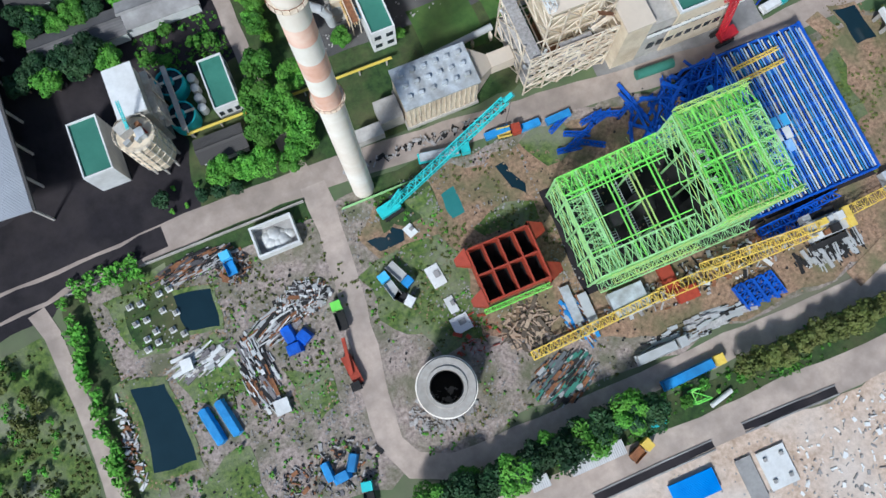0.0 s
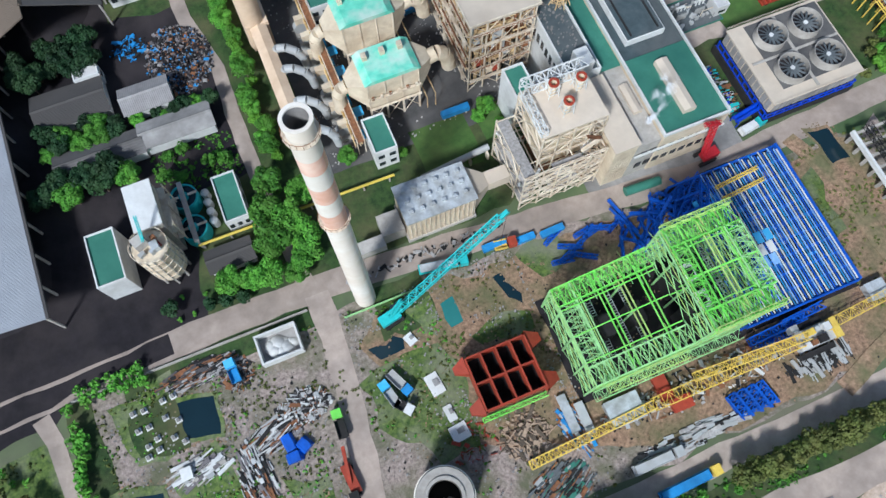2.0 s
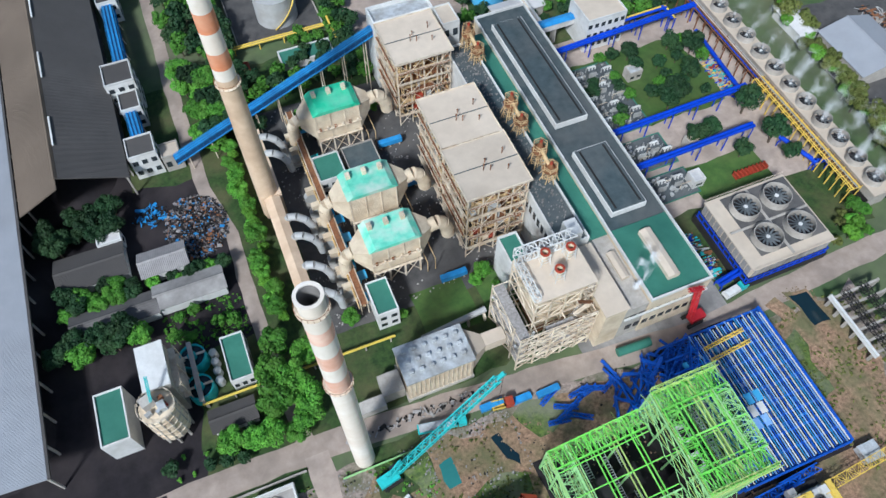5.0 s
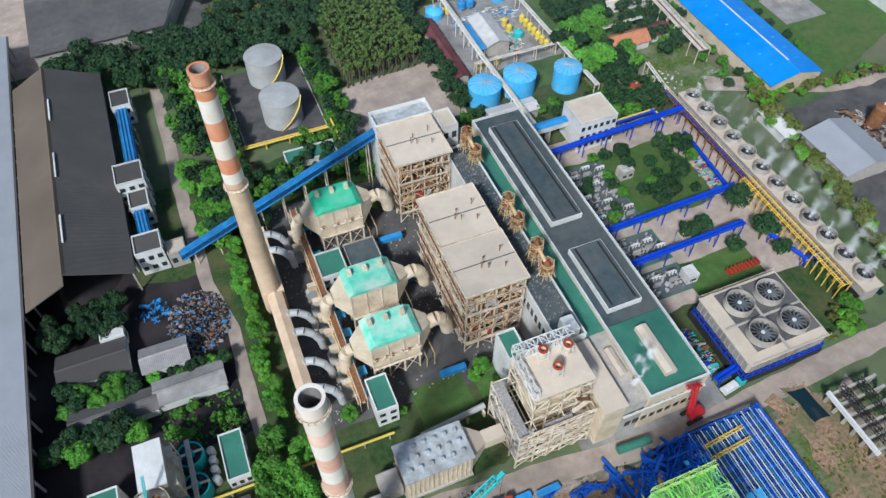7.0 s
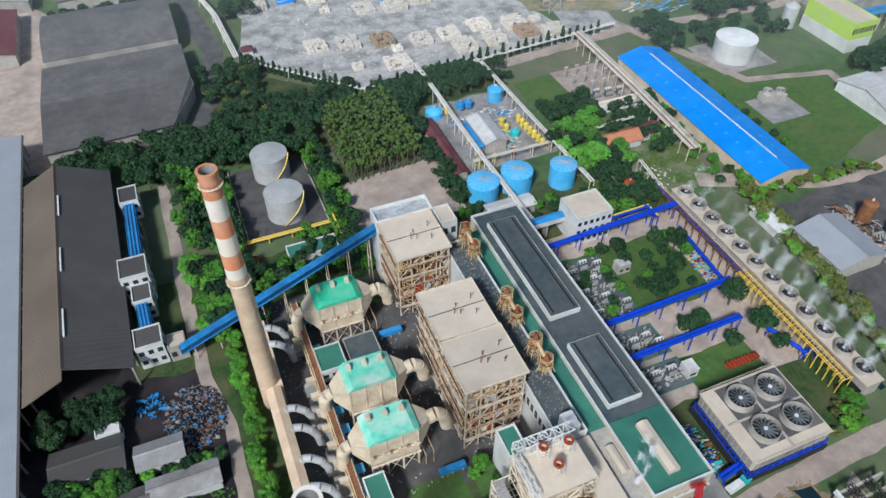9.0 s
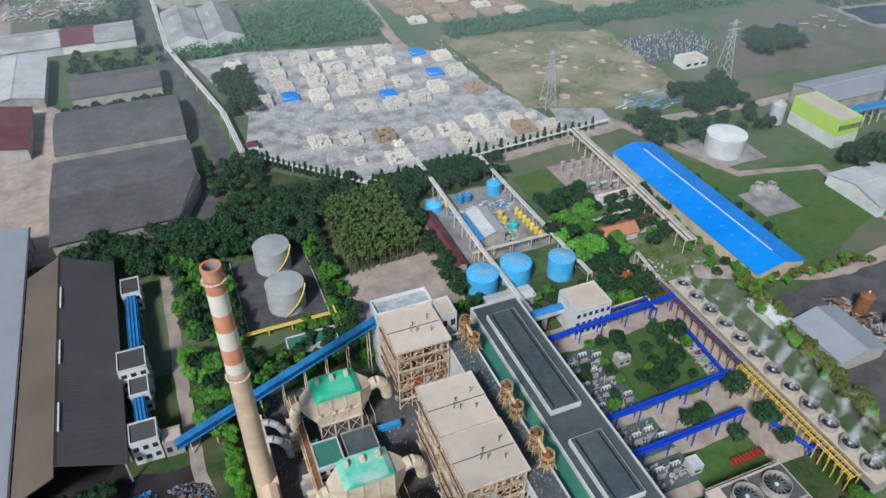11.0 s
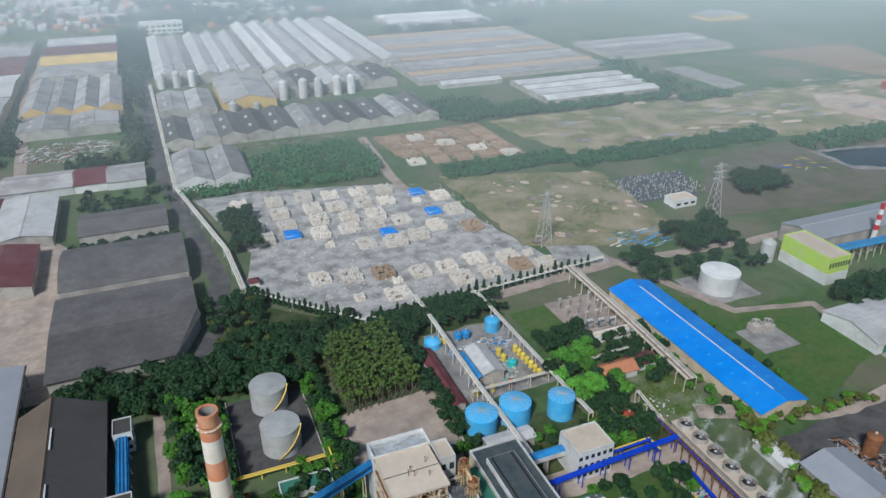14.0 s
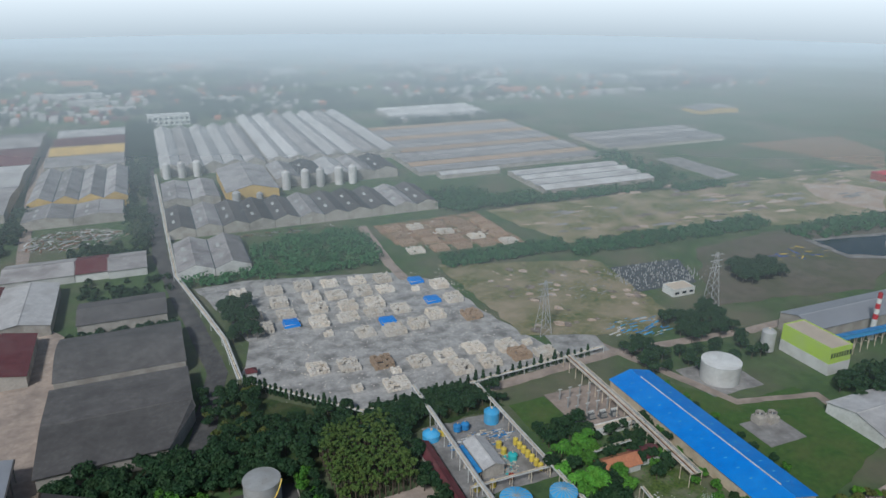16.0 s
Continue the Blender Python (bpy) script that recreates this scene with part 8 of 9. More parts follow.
multi_shed("factory_shed", -112, -26, 720, 842, 4, 10, 15, "tall shed with yellow walls and grey roof", "farroof", "yellowwall")
multi_shed("factory_shed", -112, -30, 670, 716, 2, 7, 10, "low grey shed between factories", "farroof", "concrete")
multi_shed("factory_shed", -200, -128, 700, 1100, 4, 8, 12, "long grey factory roof", mixed=("farroof", "farwhite", "maroon"), along="x")
multi_shed("factory_shed", -112, -30, 870, 1100, 4, 9, 13, "factory roof in a row", mixed=("farroof", "yellowwall", "maroon", "farwhite"), along="x")
multi_shed("factory_shed", -300, -215, 600, 1050, 5, 8, 12, "distant grey factory roof", mixed=("farroof", "farwhite"), along="x")
block_house("office_block", 0, 60, 1140, 1165, 14, "white", "farwhite", "long white distant office block", 8, 2)
heap_of_bits("factory_clutter", -70, 630, 42, 26, 260, ("rubble", "rust", "tank", "white", "concrete"), "process plant and scrap between sheds", 50, 9)
heap_of_bits("factory_clutter", -100, 420, 12, 60, 120, ("bale", "rubble"), "paper bales and clutter in the yard", 51, 6)
heap_of_bits("factory_clutter", 100, 586, 50, 6, 90, ("dark", "tank", "rust"), "rows of dark drums and clutter", 52, 3)

# ---- fields ----
patch("field", [(284, 578), (540, 574), (800, 556), (640, 425), (310, 474)], "field", 4, 12, "rough brown-green meadow with pale spots")
patch("field", [(190, 466), (310, 430), (300, 330), (266, 312), (196, 340)], "field", 2, 8, "rough meadow below the pylons")
patch("field", [(545, 660), (800, 700), (1100, 650), (800, 560), (580, 575)], "earth", 4, 12, "green distant meadow")
patch("bare_field", [(644, 540), (690, 520), (702, 484), (630, 429), (622, 504)], "sand", 5, 14, "pale bare soil in the meadow")
patch("bare_field", [(738, 725), (911, 720), (876, 616), (792, 552), (761, 643)], "brown", 5, 14, "wide brown building plot")
patch("bare_field", [(330, 330), (400, 420), (560, 440), (640, 400), (460, 310)], "plot", 3, 10, "grey bare plot with machines")
patch("bare_strip", [(572, 693), (607, 693), (612, 594), (574, 588)], "slab", 1, 8, "pale concrete strip")
patch("gravel_bay", [(302, 366), (352, 366), (370, 408), (310, 412)], "gravel", 0.5, label="gravel floor of the distant switchyard")
rng = random.Random(70)
b = Build()
for i in range(260):
    x, y = rng.uniform(300, 365), rng.uniform(368, 408)
    b.cbox(x, y, 0, 0.5, 0.5, rng.uniform(1.0, 2.4))
solid("switchgear", b, "tank", "rows of pale insulators in the distant switchyard", "switchgear", kind="stuff")
rng = random.Random(61)
for i in range(110):
    x, y, r = rng.uniform(300, 760), rng.uniform(470, 585), rng.uniform(0.8, 4.5)
    patch("bare_spot", [(x + r * (1.6 if k % 2 else 1.0) * math.cos(k * 1.05) * 2.4, y + r * 0.6 * math.sin(k * 1.05) * (1 + 0.4 * (k % 3))) for k in range(6)], ("sand", "dirt", "slab")[i % 3], 2.0, 3, "pale bare spot in the meadow")
for i in range(60):
    x, y, r = rng.uniform(205, 300), rng.uniform(340, 440), rng.uniform(0.6, 2.2)
    patch("bare_spot", [(x + r * 1.6 * math.cos(k * 1.05), y + r * math.sin(k * 1.05) * (1 + 0.4 * (k % 3))) for k in range(6)], ("sand", "dirt")[i % 2], 1.5, 3, "pale bare spot in the meadow")
heap_of_bits("field_stones", 420, 530, 110, 24, 160, ("slab",), "pale patches and stones on the meadow", 71, 7, flat=True)
heap_of_bits("field_stones", 270, 400, 24, 34, 160, ("slab",), "rows of pale stones on the meadow", 72, 3, flat=True, yaw=20)
heap_of_bits("blue_machines", 268, 322, 22, 14, 46, ("skyblue", "beltblue", "white"), "blue machine parts stored in the field", 73, 9, yaw=10)
block_house("switch_house", 318, 336, 350, 362, 5, "white", "roofgrey", "small white switchyard house", 3)
heap_of_bits("blue_machines", 470, 380, 30, 14, 20, ("blue", "yellow"), "distant blue and yellow machines", 74, 8)
s = thing("distant_building", (744, 520, 0), "distant red steel building", "building")
part("body", Build().box(735, 753, 512, 528, 0, 8), "orange", s)
part("roof", Build().section([(511, 8.004), (529, 8.004), (520, 10)], 734, 754, "x"), "red", s)
patch("pond_rim", [(497, 403), (580, 391), (532, 342), (496, 358)], "slab", 1, 8, "pale bank round the distant pond")
patch("pond", [(503, 398), (573, 386), (527, 350), (502, 364)], "pond", 2, 8, "distant pond with pale rim")
for x, y, h in ((208, 337, 35), (333, 331, 38), (500, 300, 36)):
    s = thing("pylon", (x, y, 0), "tall lattice power pylon", "pylon", "pylons")
    b = Build()
    zs = [h * i / 7 for i in range(8)]
    for i in range(7):
        w0, w1 = 3.4 * (1 - zs[i] / h) + 0.5, 3.4 * (1 - zs[i + 1] / h) + 0.5
        for sx, sy in ((-1, -1), (1, -1), (1, 1), (-1, 1)):
            b.beam((x + sx * w0, y + sy * w0, zs[i]), (x + sx * w1, y + sy * w1, zs[i + 1]), 0.28)
            b.beam((x + sx * w0, y + sy * w0, zs[i]), (x - sy * w1, y + sx * w1, zs[i + 1]), 0.2)
    part("tower", b, "tank", s)
    for z in (0.72, 0.84, 0.95):
        part("arm", Build().beam((x - 5, y, h * z), (x + 5, y, h * z), 0.4), "tank", s)

# ---- vegetation ----
def leaf_cloud(rng, lumps, size, per):
    """Leaf sprays on the skin of several uneven lumps, as quads bent at the middle."""
    vs, fs = [], []
    for (cx, cy, cz, r) in lumps:
        for i in range(per):
            z = rng.uniform(-0.45, 1)
            a = rng.uniform(0, 6.2832)
            s = math.sqrt(max(0, 1 - z * z))
            n = Vector((s * math.cos(a), s * math.sin(a), z))
            p = Vector((cx, cy, cz)) + n * r * rng.uniform(0.72, 1.08)
            n = (n + Vector((rng.uniform(-0.7, 0.7), rng.uniform(-0.7, 0.7), rng.uniform(-0.3, 0.7)))).normalized()
            t1 = n.orthogonal().normalized()
            t2 = n.cross(t1)
            g = rng.uniform(0, 6.28)
            e1, e2 = t1 * math.cos(g) + t2 * math.sin(g), t2 * math.cos(g) - t1 * math.sin(g)
            w, h = size * rng.uniform(0.6, 1.3), size * rng.uniform(0.35, 0.8)
            k = len(vs)
            vs += [p - e1 * w - e2 * h * 0.4, p - e2 * h, p + e1 * w - e2 * h * 0.3, p + e1 * w * 0.5 + e2 * h, p - e1 * w * 0.6 + e2 * h * 0.8 + n * 0.2 * w]
            fs.append((k, k + 1, k + 2, k + 3, k + 4))
    return vs, fs


def tree(kind, seed, height, spread, leaf, label, count=60, lumps=9, size=0.55):
    """A tapered trunk with limbs and a crown of leaf sprays, at the origin."""
    rng = random.Random(seed)
    t = thing("tree", (0, 0, 0), label, "tree", "trees")
    ls = []
    for i in range(lumps):
        a = 2.4 * i + rng.uniform(-0.4, 0.4)
        d = spread * (0.18 + 0.5 * math.sqrt(i / lumps))
        zc = height * (0.60 + 0.24 * rng.random()) - 0.1 * d
        if kind == "cone":
            zc, d = height * (0.12 + 0.8 * i / lumps), 0.1
        r = spread * rng.uniform(0.30, 0.46) if kind != "cone" else spread * (1.0 - 0.85 * i / lumps)
        ls.append((d * math.cos(a), d * math.sin(a), zc, r))
    b = Build()
    b.tube((0, 0, -0.1), (0.1, 0, height * 0.5), 0.035 * height, 0.018 * height, 8)
    for (x, y, z, r) in ls[::2]:
        b.tube((0.06, 0, height * 0.36), (x * 0.85, y * 0.85, z), 0.015 * height, 0.005 * height, 5)
    part("trunk", b, "bark", t)
    c = Build()
    c.v, c.f = leaf_cloud(rng, ls, size, count)
    me = bpy.data.meshes.new("crown")
    me.from_pydata(c.v, [], c.f)
    ob = new("crown", me)
    me.materials.append(M[leaf])
    ob.parent = t
    return t


TREES = {
    "leaf": [tree("round", 1 + i, 8 + i, 4.3 + 0.3 * i, "leaf", "broad leafy tree with bright green crown", 190, 13, 0.4) for i in range(4)],
    "dark": [tree("round", 11 + i, 8.5 + i, 4.2 + 0.3 * i, "leafdark", "dense tree with dark green crown", 150, 12, 0.44) for i in range(4)],
    "olive": [tree("round", 21 + i, 6.5 + i, 3.2 + 0.3 * i, "leafolive", "small tree with olive yellow crown", 120, 9, 0.4) for i in range(3)],
    "lime": [tree("round", 31 + i, 6 + i, 3.2, "leaflime", "tree with bright lime green leaves", 140, 9, 0.4) for i in range(2)],
    "bush": [tree("round", 41 + i, 2.4 + 0.4 * i, 1.9, "leaf", "low leafy green bush on weeds", 34, 6, 0.4) for i in range(3)],
    "cypress": [tree("cone", 51 + i, 6.5 + i, 1.3, "leafdark", "slim conical cypress along the wall", 40, 9, 0.42) for i in range(2)],
    "gum": [tree("round", 61 + i, 13 + i, 2.1, "leafgum", "tall slim plantation gum tree", 56, 7, 0.5) for i in range(3)],
}


def palm(seed):
    rng = random.Random(seed)
    t = thing("tree", (0, 0, 0), "palm with drooping green fronds", "tree", "trees")
    part("trunk", Build().tube((0, 0, -0.1), (0.4, 0.1, 7), 0.25, 0.16, 8), "bark", t)
    b = Build()
    for i in range(15):
        a = i * 2 * math.pi / 15 + rng.uniform(-0.1, 0.1)
        c, s = math.cos(a), math.sin(a)
        pts = [(0.4, 0.1, 7), (0.4 + 1.3 * c, 0.1 + 1.3 * s, 7.9), (0.4 + 2.6 * c, 0.1 + 2.6 * s, 7.7), (0.4 + 3.4 * c, 0.1 + 3.4 * s, 6.6)]
        for (p, q), w in zip(zip(pts, pts[1:]), (0.5, 0.6, 0.3)):
            n = Vector((-s, c, 0)) * w
            p, q = Vector(p), Vector(q)
            b.add([p - n, q - n * 0.9, q, p], [(0, 1, 2, 3)])
            b.add([p + n, q + n * 0.9, q + Vector((0, 0, 0.05)), p + Vector((0, 0, 0.05))], [(3, 2, 1, 0)])
    part("fronds", b, "leaf", t)
    return t


TREES["palm"] = [palm(1), palm(2)]
for kk in TREES.values():
    for o in kk:
        o.location = (-300, -420 - 12 * len(o.children), 0)
PLACED = {}
JOINED = {}
TR = random.Random(77)


def plant(kind, x, y, scale=1.0, single=True):
    f = scale * TR.uniform(0.82, 1.18)
    if not single:
        JOINED.setdefault(kind, []).append((x, y, f))
        return
    src = TREES[kind][TR.randrange(len(TREES[kind]))]
    m = pose(x, y, 0, 0, 0, TR.uniform(0, 360))
    if src.name not in PLACED:
        PLACED[src.name] = src
        src.matrix_basis = m
        ob = src
    else:
        ob = copy_thing(src, m)
    ob.scale = (f, f, f * TR.uniform(0.9, 1.1))


def grove(kinds, x0, x1, y0, y1, n, scale=1.0, gap=3.0, single=False):
    got = []
    for i in range(n * 6):
        x, y = TR.uniform(x0, x1), TR.uniform(y0, y1)
        if all((x - a) ** 2 + (y - c) ** 2 > gap * gap for a, c in got):
            got.append((x, y))
            plant(TR.choice(kinds), x, y, scale, single)
            if len(got) == n:
                break


# row between the inner road and the flue duct
for i in range(22):
    plant("leaf" if i % 4 else "lime", -8.2 + TR.uniform(-1.3, 1.3), 98 + i * 3.1, 0.62)
for x, y, s in ((-12, 90, 1.0), (-15, 82, 1.25), (-15.5, 73, 1.35), (-9, 67, 0.9), (-8, 72, 0.9), (-10, 78, 1.0), (-29, 68, 0.95), (-24, 66.5, 0.7), (-5, 84, 0.8), (-19, 66, 0.7), (-13, 64, 0.6)):
    plant("leaf", x, y, s)
plant("palm", -21.5, 66.0, 0.8)
for x, y, s in ((9.8, 89.8, 0.8), (27, 73.8, 0.4), (29, 74.2, 0.4), (50, 90, 0.5), (52, 84, 0.4), (24, 86, 0.4), (40, 78, 0.35), (47, 88, 0.5)):
    plant("leaf", x, y, s)
grove(["leaf", "dark"], -69, -44, 104, 111, 10, 0.95, 4, single=True)
grove(["dark", "leaf"], -66, -44, 119.5, 127, 14, 0.6, 3, single=True)
grove(["dark"], -67, -46, 141, 154, 14, 0.85, 4, single=True)
grove(["leaf", "dark"], -42, -18, 120.6, 123.6, 7, 0.5, 2.5, single=True)
grove(["bush", "leaf"], -40, -20, 100, 110, 12, 0.5, 3)
grove(["dark", "bush"], -48, -18, 63.5, 70, 14, 0.5, 3)
grove(["leaf", "dark"], -16, 4, 164, 205, 24, 0.85, 4, single=True)
grove(["leaf", "dark"], -16, 4, 206, 262, 34, 0.9, 4.4)
grove(["dark", "leaf"], 6, 46, 178, 190, 20, 0.75, 4)
grove(["leaf"], 12, 46, 160, 170, 8, 0.6, 4, single=True)
grove(["leaf", "dark"], 40, 47, 190, 256, 22, 0.8, 4)
grove(["dark"], -60, 100, 268, 286, 70, 1.0, 4.6)
grove(["dark"], -34, 46, 256, 268, 30, 1.0, 4.6)
grove(["dark"], 84, 140, 274, 290, 34, 0.9, 4)
grove(["dark"], 88, 95, 182, 268, 30, 0.75, 4)
grove(["dark", "leaf"], 72, 90, 180, 192, 5, 0.7, 4)
grove(["leaf", "dark"], 100, 150, 176, 186, 14, 0.6, 4)
grove(["dark", "leaf", "palm"], 144, 172, 190, 232, 26, 0.9, 5, single=True)
grove(["dark", "leaf"], 140, 166, 168, 180, 14, 0.75, 4)
grove(["dark"], 150, 176, 234, 246, 14, 0.85, 4)
grove(["dark", "leaf"], 196, 206, 164, 236, 14, 0.65, 5)
grove(["leaf", "dark"], 182, 194, 196, 214, 8, 0.8, 4)
for x, y, s in ((134, 150.7, 0.9), (141.6, 143, 0.8), (138.7, 127.5, 1.0), (142, 131, 0.9), (135, 125, 0.8), (135.6, 109.3, 1.0), (141, 110, 0.9), (146, 98.5, 0.7), (158.5, 99.9, 1.1), (156.3, 145, 0.9), (157.5, 114, 0.9), (148, 134, 0.8), (150, 150, 0.7), (128, 152, 0.6), (160, 92, 0.8)):
    plant("dark", x, y, s)
plant("lime", 158.2, 59.4, 1.0)
plant("lime", 162, 62, 0.8)
grove(["leaf", "olive"], 152, 170, 58, 68, 8, 0.5, 3, single=True)
for i in range(34):
    plant("olive" if i % 3 else "lime", 193 + 0.12 * (i * 3.1 - 30) + TR.uniform(-3, 3), 60 + i * 3.1, 0.95)
for i in range(20):
    plant("olive" if i % 2 else "lime", 200 + i * 3.4, 158 + TR.uniform(-3, 2) - 0.2 * i, 0.7)
for i in range(17):
    x = -12 + i * 3.2
    plant("dark" if i % 3 else "leaf", x, -20.8 + TR.uniform(-1.8, 1.8), 0.95)
for i in range(12):
    plant("olive", 66 + i * 3.6, -21.6 + TR.uniform(-0.7, 0.7), 0.9)
grove(["leaf", "bush"], 40, 66, -25, -20.5, 9, 0.45, 2.5)
grove(["bush"], -75.6, -73.0, -40, 54, 60, 1.1, 1.3)
grove(["bush"], -72, -56, 52.5, 57, 26, 1.0, 1.6)
grove(["bush", "bush", "bush", "olive"], -126, -85, -34, 46, 200, 0.75, 1.6)
grove(["bush"], -70, -40, -14, 6, 14, 0.5, 2)
# plantation block in rows
for i in range(13):
    for j in range(14):
        x, y = 53 + i * 2.75, 229 + j * 3.5 + 0.25 * i
        if (i, j) not in ((0, 13), (1, 13), (0, 12), (12, 13)):
            plant("gum", x + TR.uniform(-0.4, 0.4), y + TR.uniform(-0.4, 0.4), 0.95, False)
# park trees inside the bend of the road
grove(["dark", "dark", "olive"], 8, 34, 284, 338, 46, 0.8, 4)
grove(["dark"], 34, 74, 284, 300, 30, 0.7, 4)
grove(["dark", "leaf"], 112, 158, 124, 154, 22, 0.6, 4)
grove(["dark"], 146, 166, 172, 200, 22, 0.8, 4)
grove(["dark"], 100, 150, 277, 292, 34, 0.8, 4)
grove(["dark"], 172, 204, 216, 234, 22, 0.7, 4)
grove(["leaf", "dark"], 18, 46, 190, 208, 14, 0.6, 4)
# cypresses along the yard wall
for i in range(22):
    f = i / 21
    plant("cypress", 30 + 48 * f, 341 - 48 * f, 1.15)
for i in range(30):
    plant("cypress", 84 + i * 4.6, 292.6 + i * 0.34, 1.15)
grove(["dark"], 28, 46, 392, 446, 26, 1.0, 4.4)
grove(["dark"], 236, 258, 270, 300, 12, 1.0, 5)
grove(["dark"], 280, 320, 292, 322, 26, 1.1, 5.4)
grove(["dark"], 262, 312, 262, 284, 14, 0.9, 5)
grove(["dark"], 380, 420, 346, 372, 26, 1.2, 5.4)
grove(["dark"], 318, 372, 206, 226, 26, 1.0, 5)
grove(["dark", "leaf"], 232, 240, 176, 262, 14, 0.5, 4)


SHAPE = {"leaf": (8.5, 4.3, "leaf", 9, 44, 0.7), "dark": (9, 4.3, "leafdark", 11, 52, 0.62), "olive": (7, 3.2, "leafolive", 7, 36, 0.6), "lime": (6.5, 3.2, "leaflime", 7, 36, 0.6), "bush": (2.5, 1.8, "leaf", 4, 14, 0.45), "gum": (13.5, 1.75, "leafgum", 6, 44, 0.42), "cypress": (7, 1.3, "leafdark", 7, 16, 0.45)}
WORDS = {"leaf": "leafy green trees growing close together", "dark": "dense belts of dark green trees", "olive": "close row of olive green trees", "lime": "row of lime green trees", "bush": "low bushes and weeds", "gum": "plantation of slim gum trees in rows", "cypress": "cypresses along the wall"}
for kind, spots in JOINED.items():
    h, sp, leaf, nl, per, size = SHAPE[kind]
    vs, fs, tb = [], [], Build()
    for x, y, f in spots:
        ls = []
        for i in range(nl):
            a = 2.4 * i + TR.uniform(-0.5, 0.5)
            d = sp * (0.15 + 0.5 * math.sqrt(i / nl)) * f
            ls.append((x + d * math.cos(a), y + d * math.sin(a), f * h * (0.58 + 0.28 * TR.random()), f * sp * TR.uniform(0.3, 0.46)))
        v2, f2 = leaf_cloud(TR, ls, size * max(0.6, f), per)
        k = len(vs)
        vs += v2
        fs += [tuple(i + k for i in q) for q in f2]
        tb.tube((x, y, -0.1), (x, y, f * h * 0.6), 0.03 * h * f, 0.015 * h * f, 6)
    wood = thing("grove", (spots[0][0], spots[0][1], 0), WORDS[kind], "trees", kind="stuff")
    me = bpy.data.meshes.new("crowns")
    me.from_pydata([Vector(p) - wood.location for p in vs], [], fs)
    me.materials.append(M[leaf])
    ob = new("crown", me)
    ob.parent = wood
    part("trunk", tb, "bark", wood)


def woodland(label, spots, seed, leaf="leafdark", per=26, size=1.5):
    """Far woodland as one object of many uneven crowns."""
    rng = random.Random(seed)
    lumps = []
    for x0, x1, y0, y1, n, r in spots:
        for i in range(n):
            rr = r * rng.uniform(0.6, 1.3)
            lumps.append((rng.uniform(x0, x1), rng.uniform(y0, y1), rr * 0.9, rr))
    vs, fs = leaf_cloud(rng, lumps, size, per)
    me = bpy.data.meshes.new("woodland")
    me.from_pydata(vs, [], fs)
    ob = new("woodland", me)
    me.materials.append(M[leaf])
    return tagged(ob, label, "woodland", kind="stuff")


woodland("dense green thicket behind the bale yard", [(10, 60, 488, 500, 60, 3.4), (60, 155, 482, 552, 330, 4.2), (90, 150, 540, 566, 70, 3.4)], 1, "leafwood", 26, 1.0)
woodland("belt of dark trees across the meadow", [(196, 300, 456, 474, 220, 3.2), (300, 500, 440, 462, 330, 3.4), (500, 640, 400, 430, 160, 3.6), (250, 345, 582, 600, 140, 5), (345, 500, 578, 592, 110, 4), (500, 560, 560, 574, 50, 4), (246, 300, 600, 640, 110, 5), (500, 545, 600, 740, 110, 4)], 2, "leafwood", 30, 1.2)
woodland("tree belts between the far factories", [(-28, -8, 600, 1150, 160, 5), (-8, 6, 860, 1150, 90, 5), (-125, -110, 600, 720, 40, 4), (-70, -12, 568, 600, 50, 3), (-60, 0, 424, 436, 50, 2.2), (-60, 0, 474, 520, 40, 2.6), (-62, 0, 361, 368, 46, 1.8), (330, 560, 1000, 1040, 70, 6)], 3, "leafdark", 30, 1.4)
rng = random.Random(99)
spots = []
for i in range(150):
    y = rng.uniform(1150, 2500)
    x = rng.uniform(-0.75 * y + 300, 0.95 * y + 200)
    w = rng.uniform(60, 200)
    spots.append((x, x + w, y, y + rng.uniform(20, 60), int(w / 5), rng.uniform(5, 8)))
woodland("far woods of the plain", spots, 5, "leafdark", 18, 2.4)
town = {"farwhite": Build(), "terracotta": Build(), "farroof": Build(), "maroon": Build(), "shedgrey": Build()}
picks = ["farwhite"] * 5 + ["farroof"] * 5 + ["terracotta"] * 3 + ["maroon"] * 2 + ["shedgrey"] * 3
for i in range(4200):
    y = rng.uniform(1160, 2350)
    x = rng.uniform(-0.75 * y + 300, 0.95 * y + 200)
    if noise.noise((x * 0.004, y * 0.004, 5.0)) + 0.4 * noise.noise((x * 0.015, y * 0.015, 2.0)) < rng.uniform(-0.4, 0.25):
        continue
    lx, ly, h = rng.uniform(5, 13), rng.uniform(6, 10), rng.uniform(3, 6)
    if rng.random() < 0.04:
        lx, ly, h = rng.uniform(30, 80), rng.uniform(14, 30), rng.uniform(6, 10)
    town[rng.choice(picks)].section([(y, 0), (y + ly, 0), (y + ly, h), (y + ly / 2, h + 1.8), (y, h)], x, x + lx, "x")
for m, b in town.items():
    solid("far_town", b, m, "far town of small gabled houses", "town", kind="stuff")

# ---- weeds and stones of the site ----
rng = random.Random(123)


WET = ((-69, -57, 6, 29), (-52, -42, 33, 46), (-5, 7, 35, 42), (16, 23, 36, 45), (32, 39, 35, 46), (129, 138, 37, 51), (-13.5, -7, 38, 60), (-19, -9, -14, 27), (-8, 8, -6, 8), (-29, -17, 44, 53), (15, 36, 12, 28))


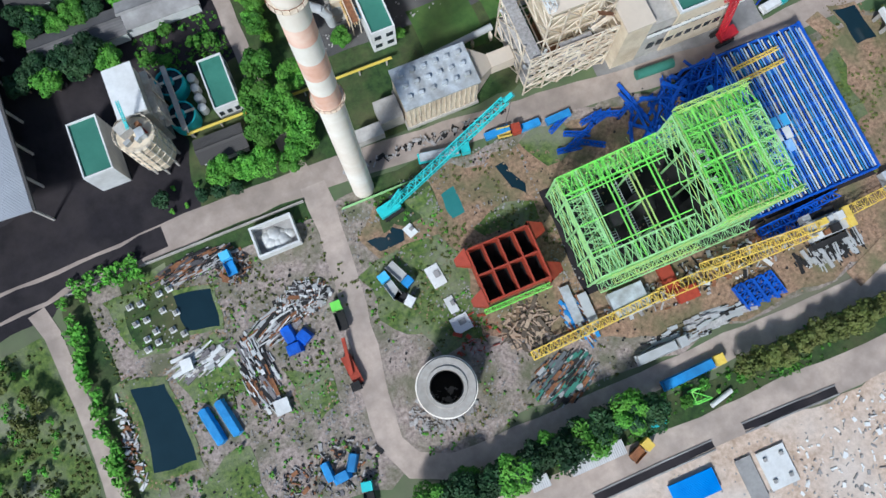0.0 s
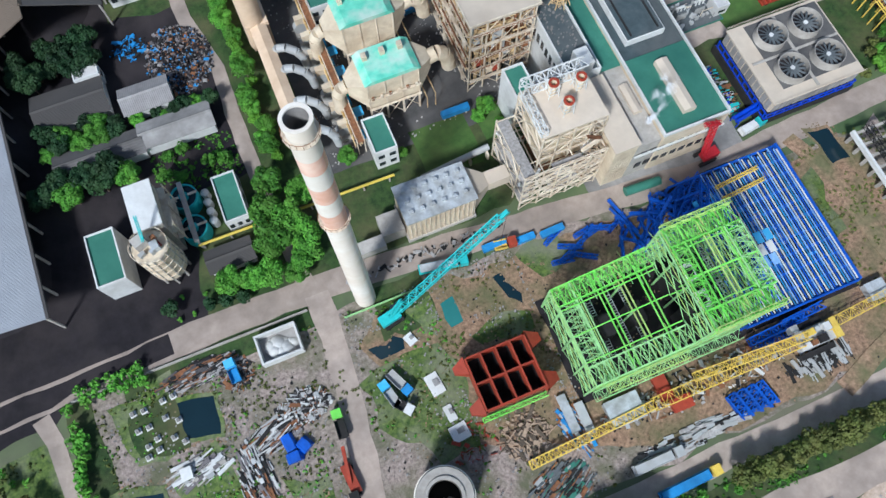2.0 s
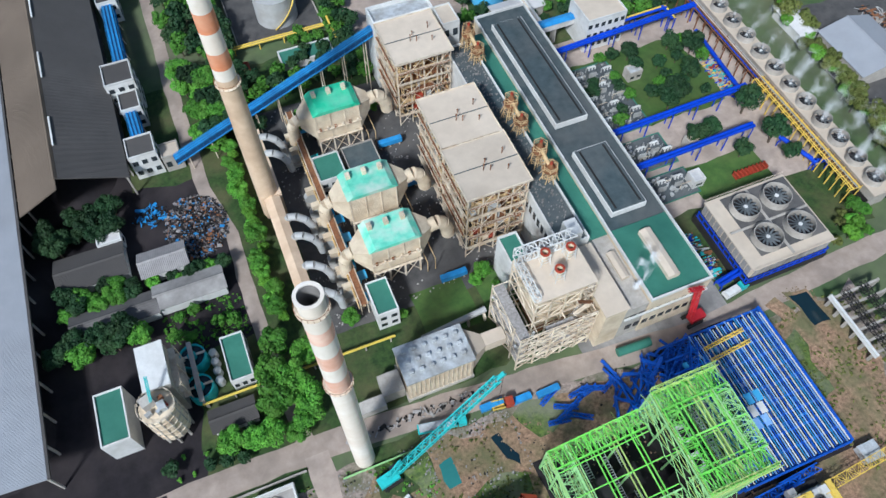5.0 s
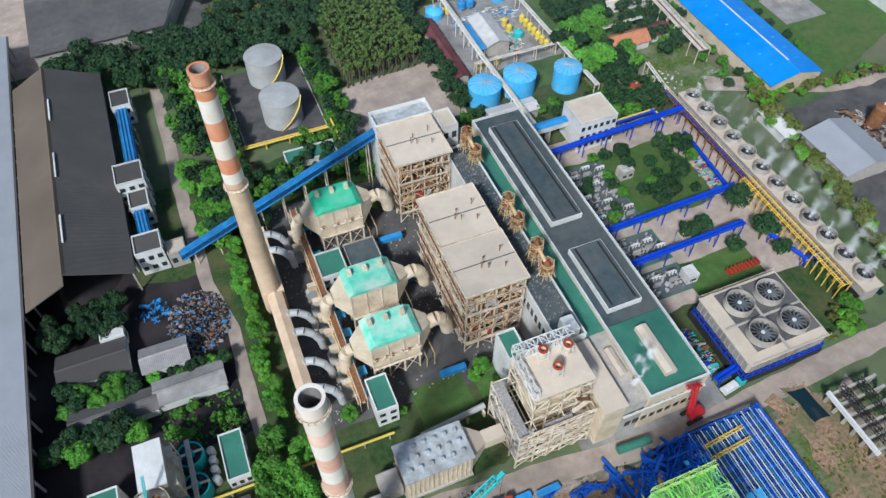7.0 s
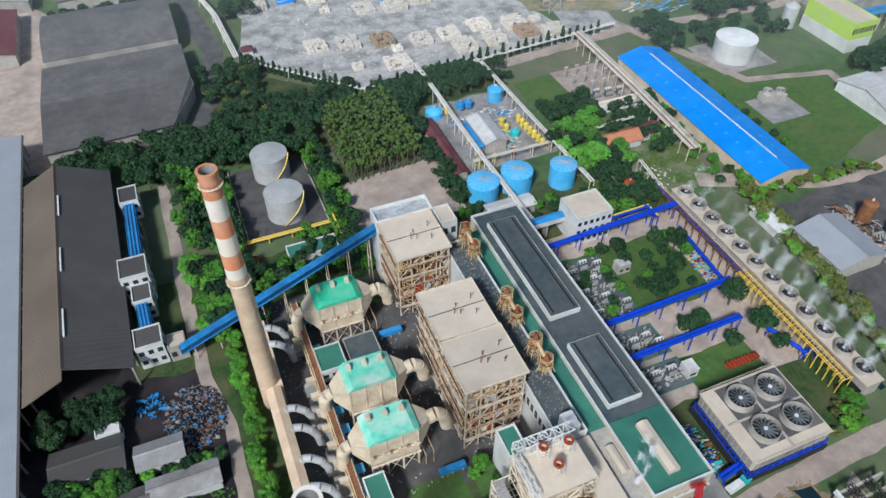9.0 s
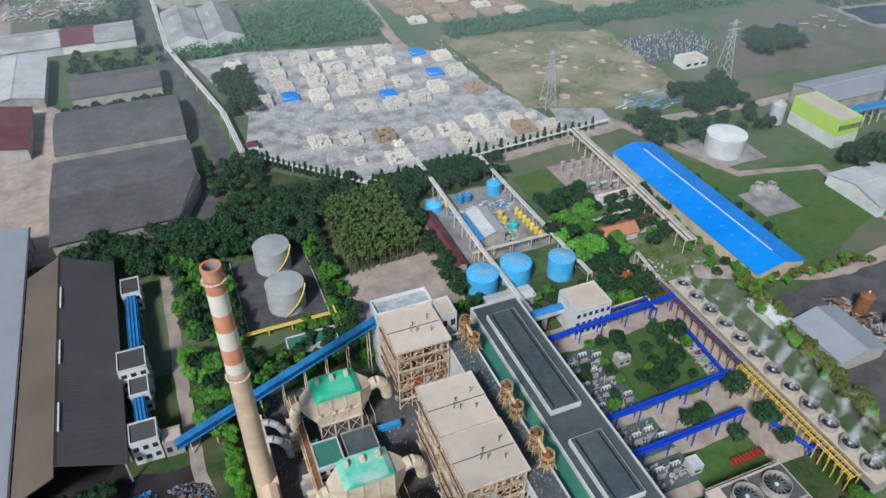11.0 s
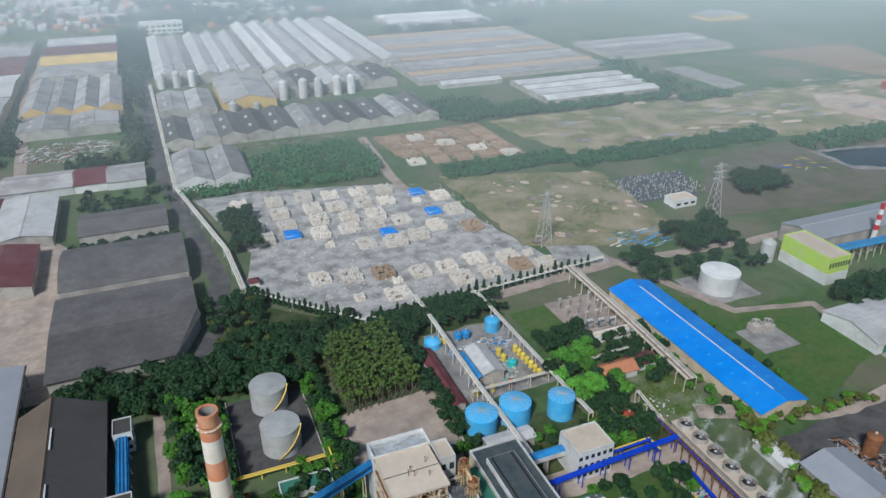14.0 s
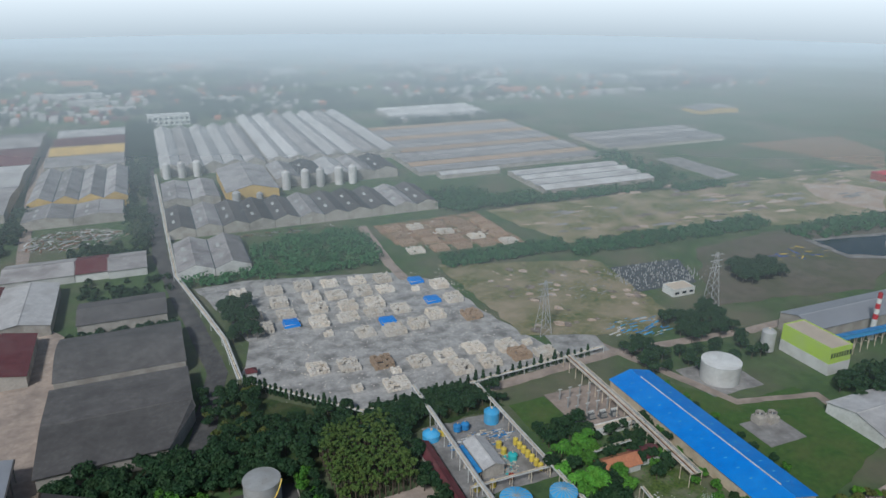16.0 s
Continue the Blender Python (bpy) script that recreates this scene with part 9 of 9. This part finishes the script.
def sprinkle(x0, x1, y0, y1, n, edge):
    """Spots that gather where the noise is high."""
    got = []
    while len(got) < n:
        x, y = rng.uniform(x0, x1), rng.uniform(y0, y1)
        if any(a < x < c and d < y < e for a, c, d, e in WET):
            continue
        if noise.noise((x * 0.09, y * 0.09, edge)) + 0.5 * noise.noise((x * 0.3, y * 0.3, edge)) > rng.uniform(-0.25, 0.5):
            got.append((x, y))
    return got


for label, area, count, leaf, edge in (("weeds on the building site", (-70, 40, -13, 51), 1000, "leafolive", 3.3), ("green tufts on the building site", (-70, 20, -13, 51), 420, "leaf", 7.7), ("rough weeds of the scrub", (-140, -80, -40, 46), 2600, "leafolive", 2.2), ("grass tufts along the verges", (-14, 200, -28, -19), 900, "leaf", 5.1), ("weeds beside the deck", (118, 150, 0, 46), 500, "leafolive", 6.1), ("weeds of the works yard", (-40, -17, 98, 112), 260, "leaf", 8.2), ("weeds behind the lodge", (144, 200, 172, 240), 700, "leaf", 4.4)):
    lumps = [(x, y, 0.05, rng.uniform(0.2, 0.55)) for x, y in sprinkle(*area, count, edge) if abs(x + 13) > 4.5 or y > 0]
    vs, fs = leaf_cloud(rng, lumps, 0.3, 9)
    me = bpy.data.meshes.new("weeds")
    me.from_pydata(vs, [], fs)
    me.materials.append(M[leaf])
    tagged(new("weeds", me), label, "weeds", kind="stuff")
for label, area, count, m, edge in (("stones and crumbs of concrete", (-68, 40, -13, 51), 2200, "rubble", 1.1), ("clods of brown soil", (0, 120, -12, 50), 1700, "brown", 9.9), ("pale stones along the plot", (40, 130, -70, -37), 500, "slab", 4.1), ("small litter of the works yard", (4, 70, 90, 175), 700, "rubble", 6.6), ("small dark litter of the site", (-60, 118, -12, 50), 900, "dark", 5.5)):
    b = Build()
    for x, y in sprinkle(*area, count, edge):
        if abs(x + 13) > 4 or y > 52:
            w = rng.uniform(0.15, 0.55)
            b.cbox(x, y, -0.02, w, w * rng.uniform(0.5, 1), w * rng.uniform(0.3, 0.7) + 0.02, rng.uniform(0, 90))
    solid("loose_stones", b, m, label, "stones", kind="stuff")

# ---- distance haze, put into the colour of a flat sheet ----
mm = bpy.data.materials.new("mist")
mm.use_nodes = True
n, l = mm.node_tree.nodes, mm.node_tree.links
n.remove(n["Principled BSDF"])
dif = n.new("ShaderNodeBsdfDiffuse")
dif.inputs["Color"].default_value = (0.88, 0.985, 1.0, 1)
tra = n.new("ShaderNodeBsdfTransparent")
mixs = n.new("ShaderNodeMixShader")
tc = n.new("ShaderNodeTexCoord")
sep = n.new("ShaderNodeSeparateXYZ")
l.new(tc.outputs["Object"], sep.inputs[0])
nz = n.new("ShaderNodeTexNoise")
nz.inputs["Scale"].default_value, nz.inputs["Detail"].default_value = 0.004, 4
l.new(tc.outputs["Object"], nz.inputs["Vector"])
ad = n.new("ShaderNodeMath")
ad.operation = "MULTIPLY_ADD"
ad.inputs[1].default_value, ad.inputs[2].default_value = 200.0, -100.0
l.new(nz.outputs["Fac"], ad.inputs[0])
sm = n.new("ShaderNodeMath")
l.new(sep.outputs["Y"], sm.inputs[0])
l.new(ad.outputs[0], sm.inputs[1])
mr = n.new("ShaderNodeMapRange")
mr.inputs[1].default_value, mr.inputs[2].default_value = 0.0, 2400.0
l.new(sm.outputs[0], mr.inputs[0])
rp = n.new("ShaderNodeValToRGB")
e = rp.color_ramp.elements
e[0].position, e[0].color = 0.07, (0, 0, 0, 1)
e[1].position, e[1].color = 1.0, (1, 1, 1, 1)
# painted haze: the sheet turns whiter and denser the farther out it lies
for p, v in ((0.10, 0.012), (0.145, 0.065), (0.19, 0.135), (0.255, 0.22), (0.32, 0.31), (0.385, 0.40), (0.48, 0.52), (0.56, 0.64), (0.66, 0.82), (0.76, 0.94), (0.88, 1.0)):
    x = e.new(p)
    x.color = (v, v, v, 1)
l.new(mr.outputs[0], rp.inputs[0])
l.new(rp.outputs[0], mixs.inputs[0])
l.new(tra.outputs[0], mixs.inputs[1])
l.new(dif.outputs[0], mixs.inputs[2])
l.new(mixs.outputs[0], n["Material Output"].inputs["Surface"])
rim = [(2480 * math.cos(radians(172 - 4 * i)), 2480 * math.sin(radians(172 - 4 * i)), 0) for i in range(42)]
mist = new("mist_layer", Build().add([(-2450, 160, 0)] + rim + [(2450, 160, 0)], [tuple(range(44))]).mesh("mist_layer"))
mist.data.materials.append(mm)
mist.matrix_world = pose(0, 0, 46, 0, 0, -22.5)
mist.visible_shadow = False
tagged(mist, "flat sheet whitened with distance in place of haze", "mist", kind="structure")
# emissive ring added to stand in for bright horizon haze, lighter upwards
far = bpy.data.materials.new("haze_glow")
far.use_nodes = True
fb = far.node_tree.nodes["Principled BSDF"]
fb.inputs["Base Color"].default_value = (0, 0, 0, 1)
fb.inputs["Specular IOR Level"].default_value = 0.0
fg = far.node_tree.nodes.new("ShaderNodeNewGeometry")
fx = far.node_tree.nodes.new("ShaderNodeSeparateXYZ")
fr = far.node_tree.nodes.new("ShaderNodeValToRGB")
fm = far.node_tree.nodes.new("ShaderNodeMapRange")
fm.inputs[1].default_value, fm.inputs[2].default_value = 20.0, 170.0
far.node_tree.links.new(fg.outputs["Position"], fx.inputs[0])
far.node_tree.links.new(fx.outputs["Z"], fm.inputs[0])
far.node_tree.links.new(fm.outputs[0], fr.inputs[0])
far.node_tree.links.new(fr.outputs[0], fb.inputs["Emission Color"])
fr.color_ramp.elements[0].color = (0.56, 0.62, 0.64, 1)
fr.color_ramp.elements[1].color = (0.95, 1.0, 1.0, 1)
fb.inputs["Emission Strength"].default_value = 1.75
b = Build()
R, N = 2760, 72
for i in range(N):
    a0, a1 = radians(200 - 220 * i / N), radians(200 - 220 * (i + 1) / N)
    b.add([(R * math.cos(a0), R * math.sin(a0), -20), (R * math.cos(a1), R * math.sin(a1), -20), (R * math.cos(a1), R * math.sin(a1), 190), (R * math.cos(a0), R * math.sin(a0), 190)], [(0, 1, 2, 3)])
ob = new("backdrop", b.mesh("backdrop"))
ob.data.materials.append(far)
tagged(ob, "glowing ring added for the bright far haze", "backdrop", kind="structure")
